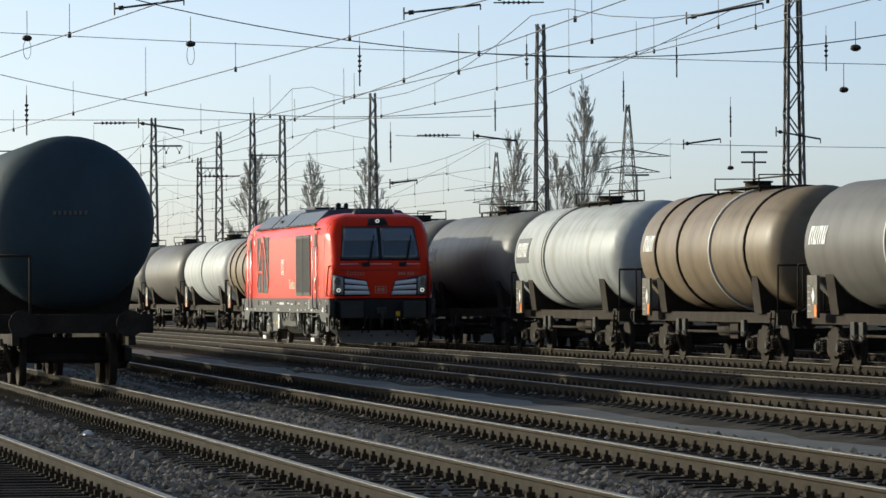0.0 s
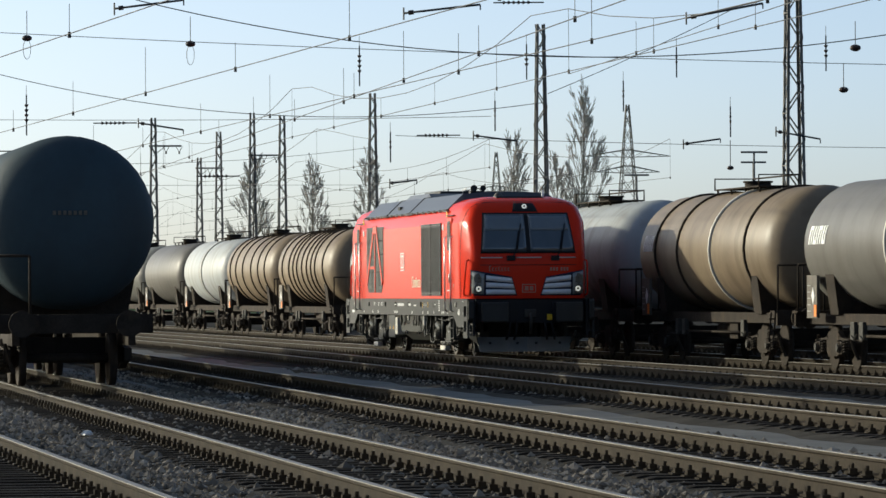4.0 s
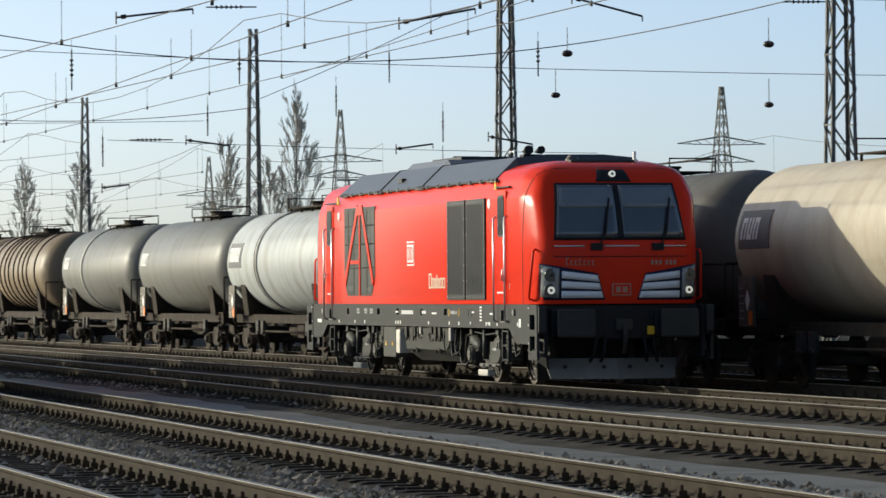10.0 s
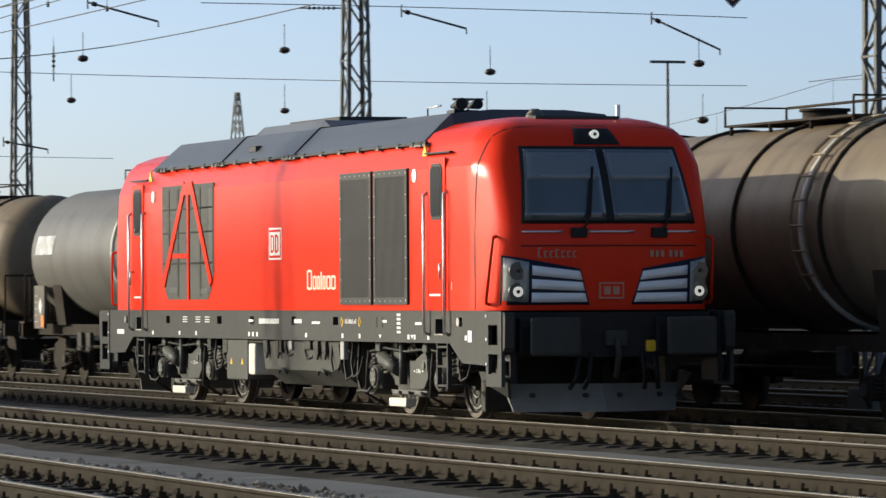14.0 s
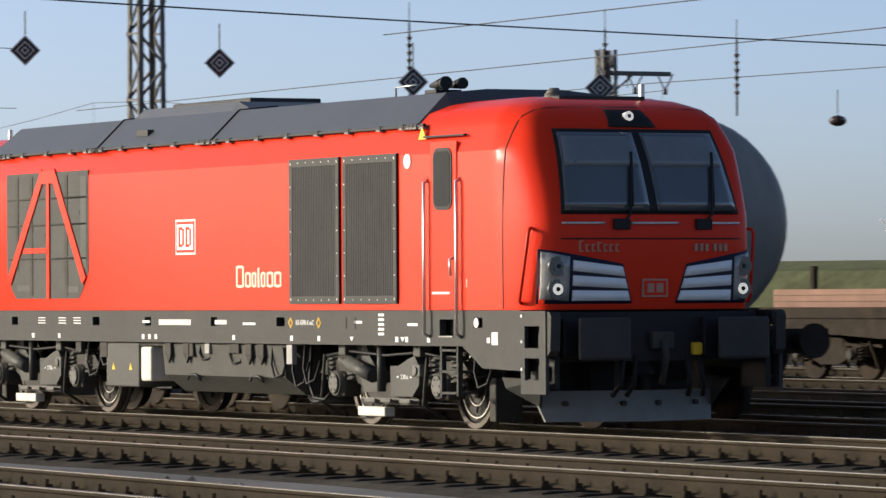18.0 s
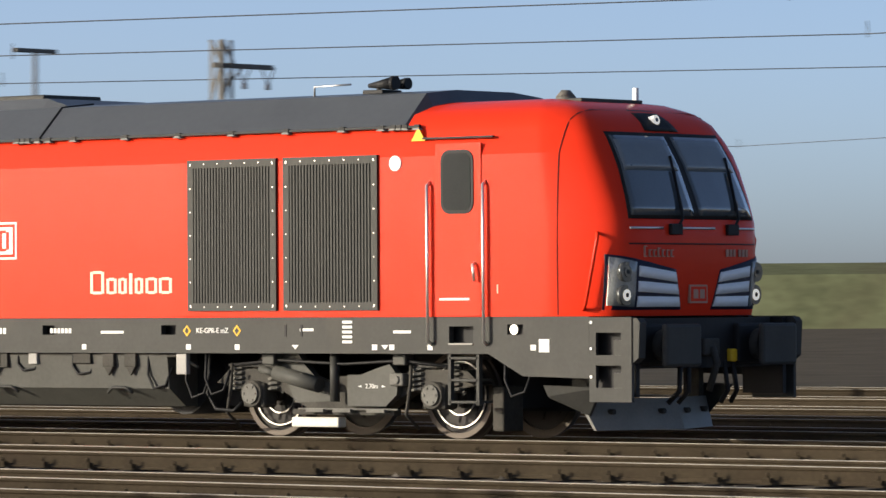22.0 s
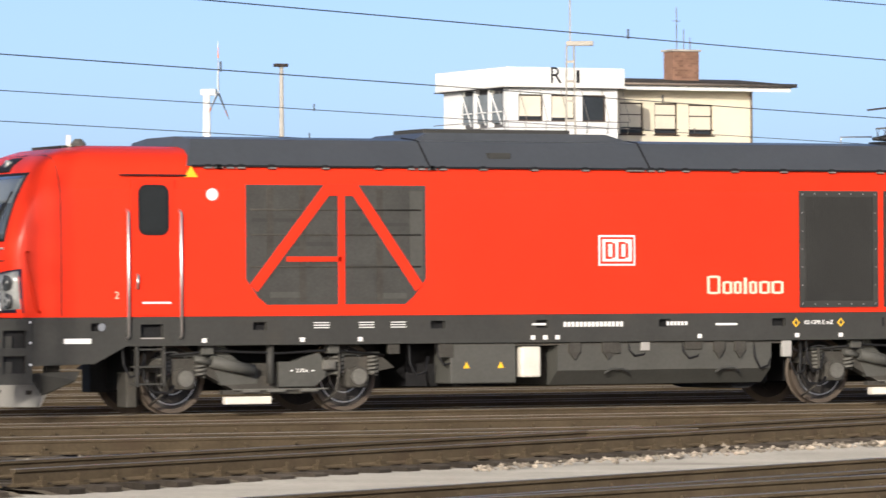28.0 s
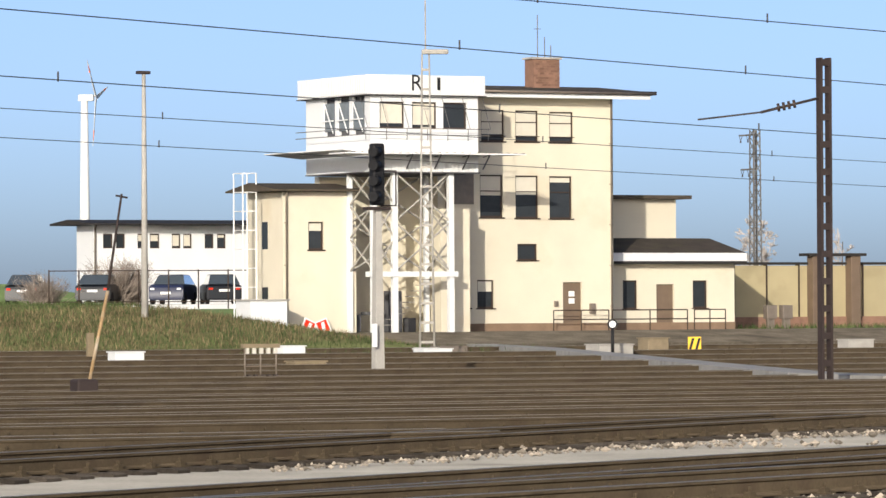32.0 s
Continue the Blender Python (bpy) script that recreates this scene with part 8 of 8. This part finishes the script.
# low wooded hill far behind the car park
bm = bmesh.new()
n = 40
grid_ = [[bm.verts.new((165 + 45 * u - 10 * v, 424 - 27 * u + 60 * v, -0.7 + (5.6 + 0.7 * noise.noise((u * 3.1, 2, 0)) + 0.25 * noise.noise((u * 23, 5, 0))) * math.sin(min(1.0, v * 3) * math.pi / 2) * (1 - 0.55 * min(1, max(0, (u - 0.3) * 2))))) for v in (0, 0.05, 0.12, 0.2, 0.3, 0.6, 1.0)] for u in [i / n * 1.6 - 0.5 for i in range(n + 1)]]
for a, b in zip(grid_, grid_[1:]):
    for j in range(6):
        bm.faces.new((a[j], b[j], b[j + 1], a[j + 1]))
tagged(part("far_hill", bm, M["field"]), "low green hill with hedges behind the car park", "hill", "", "structure")


# ---- flat wagons and signals beyond the running line ----
M["wagon_red"] = material("faded_red_wagon", (0.36, 0.12, 0.075), 0.7, vary=0.2, scale=1.5, dirt=(0.18, 0.08, 0.05), dirt_amount=0.3)
M["bar_load"] = material("rusty_bar_load", (0.20, 0.115, 0.085), 0.8, vary=0.2, scale=2, each=0.25)


def flat_wagon(x, y, length, mat, label, load=False, posts=True):
    w = thing("flat_wagon", label, "flat wagon", "flat wagons", "", pose(x, y, 0))
    h = length / 2
    bm = bmesh.new()
    box(bm, -h, h, -1.35, 1.35, 1.10, 1.28)
    part("deck", bm, M[mat], w)
    for yy in (-1.25, 1.25):
        bm = bmesh.new()
        prism(bm, [(-h, 1.10), (h, 1.10), (h - 0.8, 0.88), (2.0, 0.66), (-2.0, 0.66), (-h + 0.8, 0.88)], "y", yy - 0.06, yy + 0.06)
        part("side_sill", bm, M[mat], w)
    if posts:
        for i in range(6):
            for yy in (-1.4, 1.4):
                bm = bmesh.new()
                box(bm, -h + 0.6 + i * (length - 1.2) / 5 - 0.06, -h + 0.6 + i * (length - 1.2) / 5 + 0.06, yy - 0.05, yy + 0.05, 1.0, 2.05)
                part("stanchion", bm, M["rail"], w)
    if load:
        for i in range(14):
            for k in range(3):
                bm = bmesh.new()
                box(bm, -h + 0.4, h - 0.5 - 0.3 * ((i * 3 + k) % 4), -1.3 + i * 0.19, -1.13 + i * 0.19, 1.29 + k * 0.11, 1.39 + k * 0.11)
                part("flat_bar", bm, M["bar_load"], w)
    for sx in (-1, 1):
        for yy in (-0.875, 0.875):
            bm = bmesh.new()
            rod(bm, (sx * h, yy, 1.04), (sx * (h + 0.5), yy, 1.04), 0.10, 12)
            rod(bm, (sx * (h + 0.5), yy, 1.04), (sx * (h + 0.56), yy, 1.04), 0.22, 14)
            part("buffer", bm, M["under"], w)
    make_bogie(w, -h + 1.9)
    make_bogie(w, h - 1.9)


# first two take the dark underframe colour in place of the tank wagons' shadow
flat_wagon(-72.5, 41.0, 15.0, "wagon_under", "flat wagon behind the tank wagons, coloured dark for their shade", False)
flat_wagon(-55.0, 41.0, 16.0, "wagon_under", "flat wagon loaded with rusty flat bars, coloured dark for shade", True, False)
flat_wagon(-36.8, 41.0, 17.0, "wagon_red", "faded red flat wagon with rusty stanchions")
for x, y, k in ((-238.0, 265.0, 31), (-228.0, 275.0, 32), (-219.0, 283.0, 33), (-168.0, 318.0, 34), (-158.0, 322.0, 35), (-148.0, 326.0, 36), (-260.0, 250.0, 37), (-300.0, 215.0, 38), (-315.0, 205.0, 39)):
    bare_tree(x, y, 9.0 + k % 4, 3.6, k, "bare hedgerow tree in the far field", z=3.0, thick=0.2, levels=3, upright=0.55, twig=0.022, boughs=34)
bm = bmesh.new()
prism(bm, [(-14, -0.7), (14, -0.7), (8, 3.2), (0, 4.0), (-8, 3.0)], "y", -330, 330)
# meadow green paled and greyed in its colour to imitate haze
M["far_grass"] = material("haze_paled_meadow", (0.115, 0.125, 0.07), 0.95, vary=0.35, scale=0.15, fine=1.2, dirt=(0.10, 0.085, 0.055), dirt_amount=0.35, spec=0.02)
bank = part("green_embankment", bm, M["far_grass"])
bank.matrix_basis = pose(-170, 240, 0, 0, 0, -66)
tagged(bank, "long low green embankment behind the yard", "embankment", "", "structure")
copy_thing(sig, pose(-7.76, 32.6, -0.42))
for x, y, h, k in ((-116.0, 199.0, 5.6, 51), (-111.0, 203.0, 5.0, 52), (-106.0, 205.0, 4.2, 53), (-93.0, 200.0, 5.2, 54), (-86.0, 204.0, 4.6, 55)):
    bare_tree(x, y, h, 3.4, k, "grey-green thicket of bare trees behind the yard", thick=0.12, levels=3, upright=0.45, twig=0.02, boughs=30)
for x, y, z in ((-6.39, 32.8, 5.75), (-6.09, 32.8, 5.5), (-5.71, 32.8, 4.95), (-7.15, 32.8, 5.9)):
    insulator_string(x, y, z, 4, 0.08, wire_up=0.8)


# ---- loose stones ----
def stones(name, n, x0, x1, bands, z, size, seed, label, slope=0.0):
    rng = np.random.default_rng(seed)
    base = np.array([(1, 0, 0), (-1, 0, 0), (0, 1, 0), (0, -1, 0), (0, 0, 1), (0, 0, -1)], float)
    tri = [(0, 2, 4), (2, 1, 4), (1, 3, 4), (3, 0, 4), (2, 0, 5), (1, 2, 5), (3, 1, 5), (0, 3, 5)]
    vs, fs = [], []
    w = np.array([b - a for a, b in bands])
    for i in range(n):
        k = rng.choice(len(bands), p=w / w.sum())
        c = np.array([rng.uniform(x0, x1), rng.uniform(*bands[k]), z + rng.uniform(0, 0.03)])
        c[1] += slope * c[0]
        s = size * rng.lognormal(0, 0.35)
        p = base * rng.uniform(0.6, 1.3, (6, 1)) * s * np.array([1, 1, 0.7])
        a = rng.uniform(0, 6.28)
        r = np.array([[math.cos(a), -math.sin(a), 0], [math.sin(a), math.cos(a), 0], [0, 0, 1]])
        vs.append(p @ r.T + c)
        fs += [[q + 6 * i for q in t] for t in tri]
    me = bpy.data.meshes.new(name)
    me.from_pydata(np.concatenate(vs).tolist(), [], fs)
    me.materials.append(M["gravel"])
    return tagged(new(name, me), label, "ballast stones", "", "stuff")


stones("ballast_stones", 9000, -80, -27, [(4.6, 5.95), (7.75, 9.1)], -0.225, 0.035, 1, "loose grey and brown ballast stones")
stones("ballast_stones", 7000, -110, -27, [(9.0, 9.75), (11.4, 13.0), (2.3, 2.6), (4.0, 4.6)], -0.225, 0.032, 2, "loose ballast stones beside a track")
stones("ballast_stones", 9000, -110, 20, [(6.2, 7.5), (9.9, 11.2), (14.75, 16.05), (20.15, 21.45)], -0.20, 0.035, 3, "ballast stones between the rails")
stones("ballast_stones", 3000, -20, 40, [(13.0, 14.6), (16.2, 19.9)], -0.22, 0.035, 4, "scattered ballast stones beside the tracks")
stones("ballast_stones", 1300, 2, 15, [(-6.6, -5.6), (-3.9, -3.5)], -0.215, 0.026, 14, "pale ballast stones along a worn track", 0.584)
stones("ballast_stones", 1300, 2, 17, [(0.75, 1.4), (3.3, 4.2)], -0.215, 0.026, 15, "pale ballast stones along the branch track", 0.656)
stones("ballast_stones", 1100, -6, 10, [(-9.4, -8.8), (-6.9, -6.4)], -0.215, 0.026, 16, "pale ballast stones beside the cinder path", 0.494)
for x, y in ((-59.5, 5.6), (9.5, 9.0), (24.0, 0.5)):
    litter = thing("paper_scrap", "crumpled white scrap lying in the ballast", "litter", "litter")
    bm = bmesh.new()
    bmesh.ops.create_icosphere(bm, subdivisions=2, radius=0.09)
    for v in bm.verts:
        v.co *= 0.7 + 0.6 * noise.noise(v.co * 17 + Vector((x, y, 0)))
        v.co.z = v.co.z * 0.5
    part("scrap", bm, M["white"], litter)
    litter.location = (x, y, -0.17)


# ---- what moves ----
def motions():
    walk(LOCO, [(t, pose(s, TRACK_Y, 0)) for t, x, y, tilt, yaw, s in PATH])
    walk(ROTOR, [(t, pose(0, -3.6, 67.2, 0, t * 18.75 - 525, 0)) for t in range(0, 33, 2)])
    ts = [p[0] for p in PATH]
    ss = [p[5] for p in PATH]
    for wheelset, wx in WHEELS:
        rows = []
        for k in range(321):
            t = k / 10
            s = float(np.interp(t, ts, ss))
            rows.append((t, Matrix.Translation((wx, 0, 0.5)) @ Matrix.Rotation(s / 0.5, 4, "Y")))
        walk(wheelset, rows)


motions()
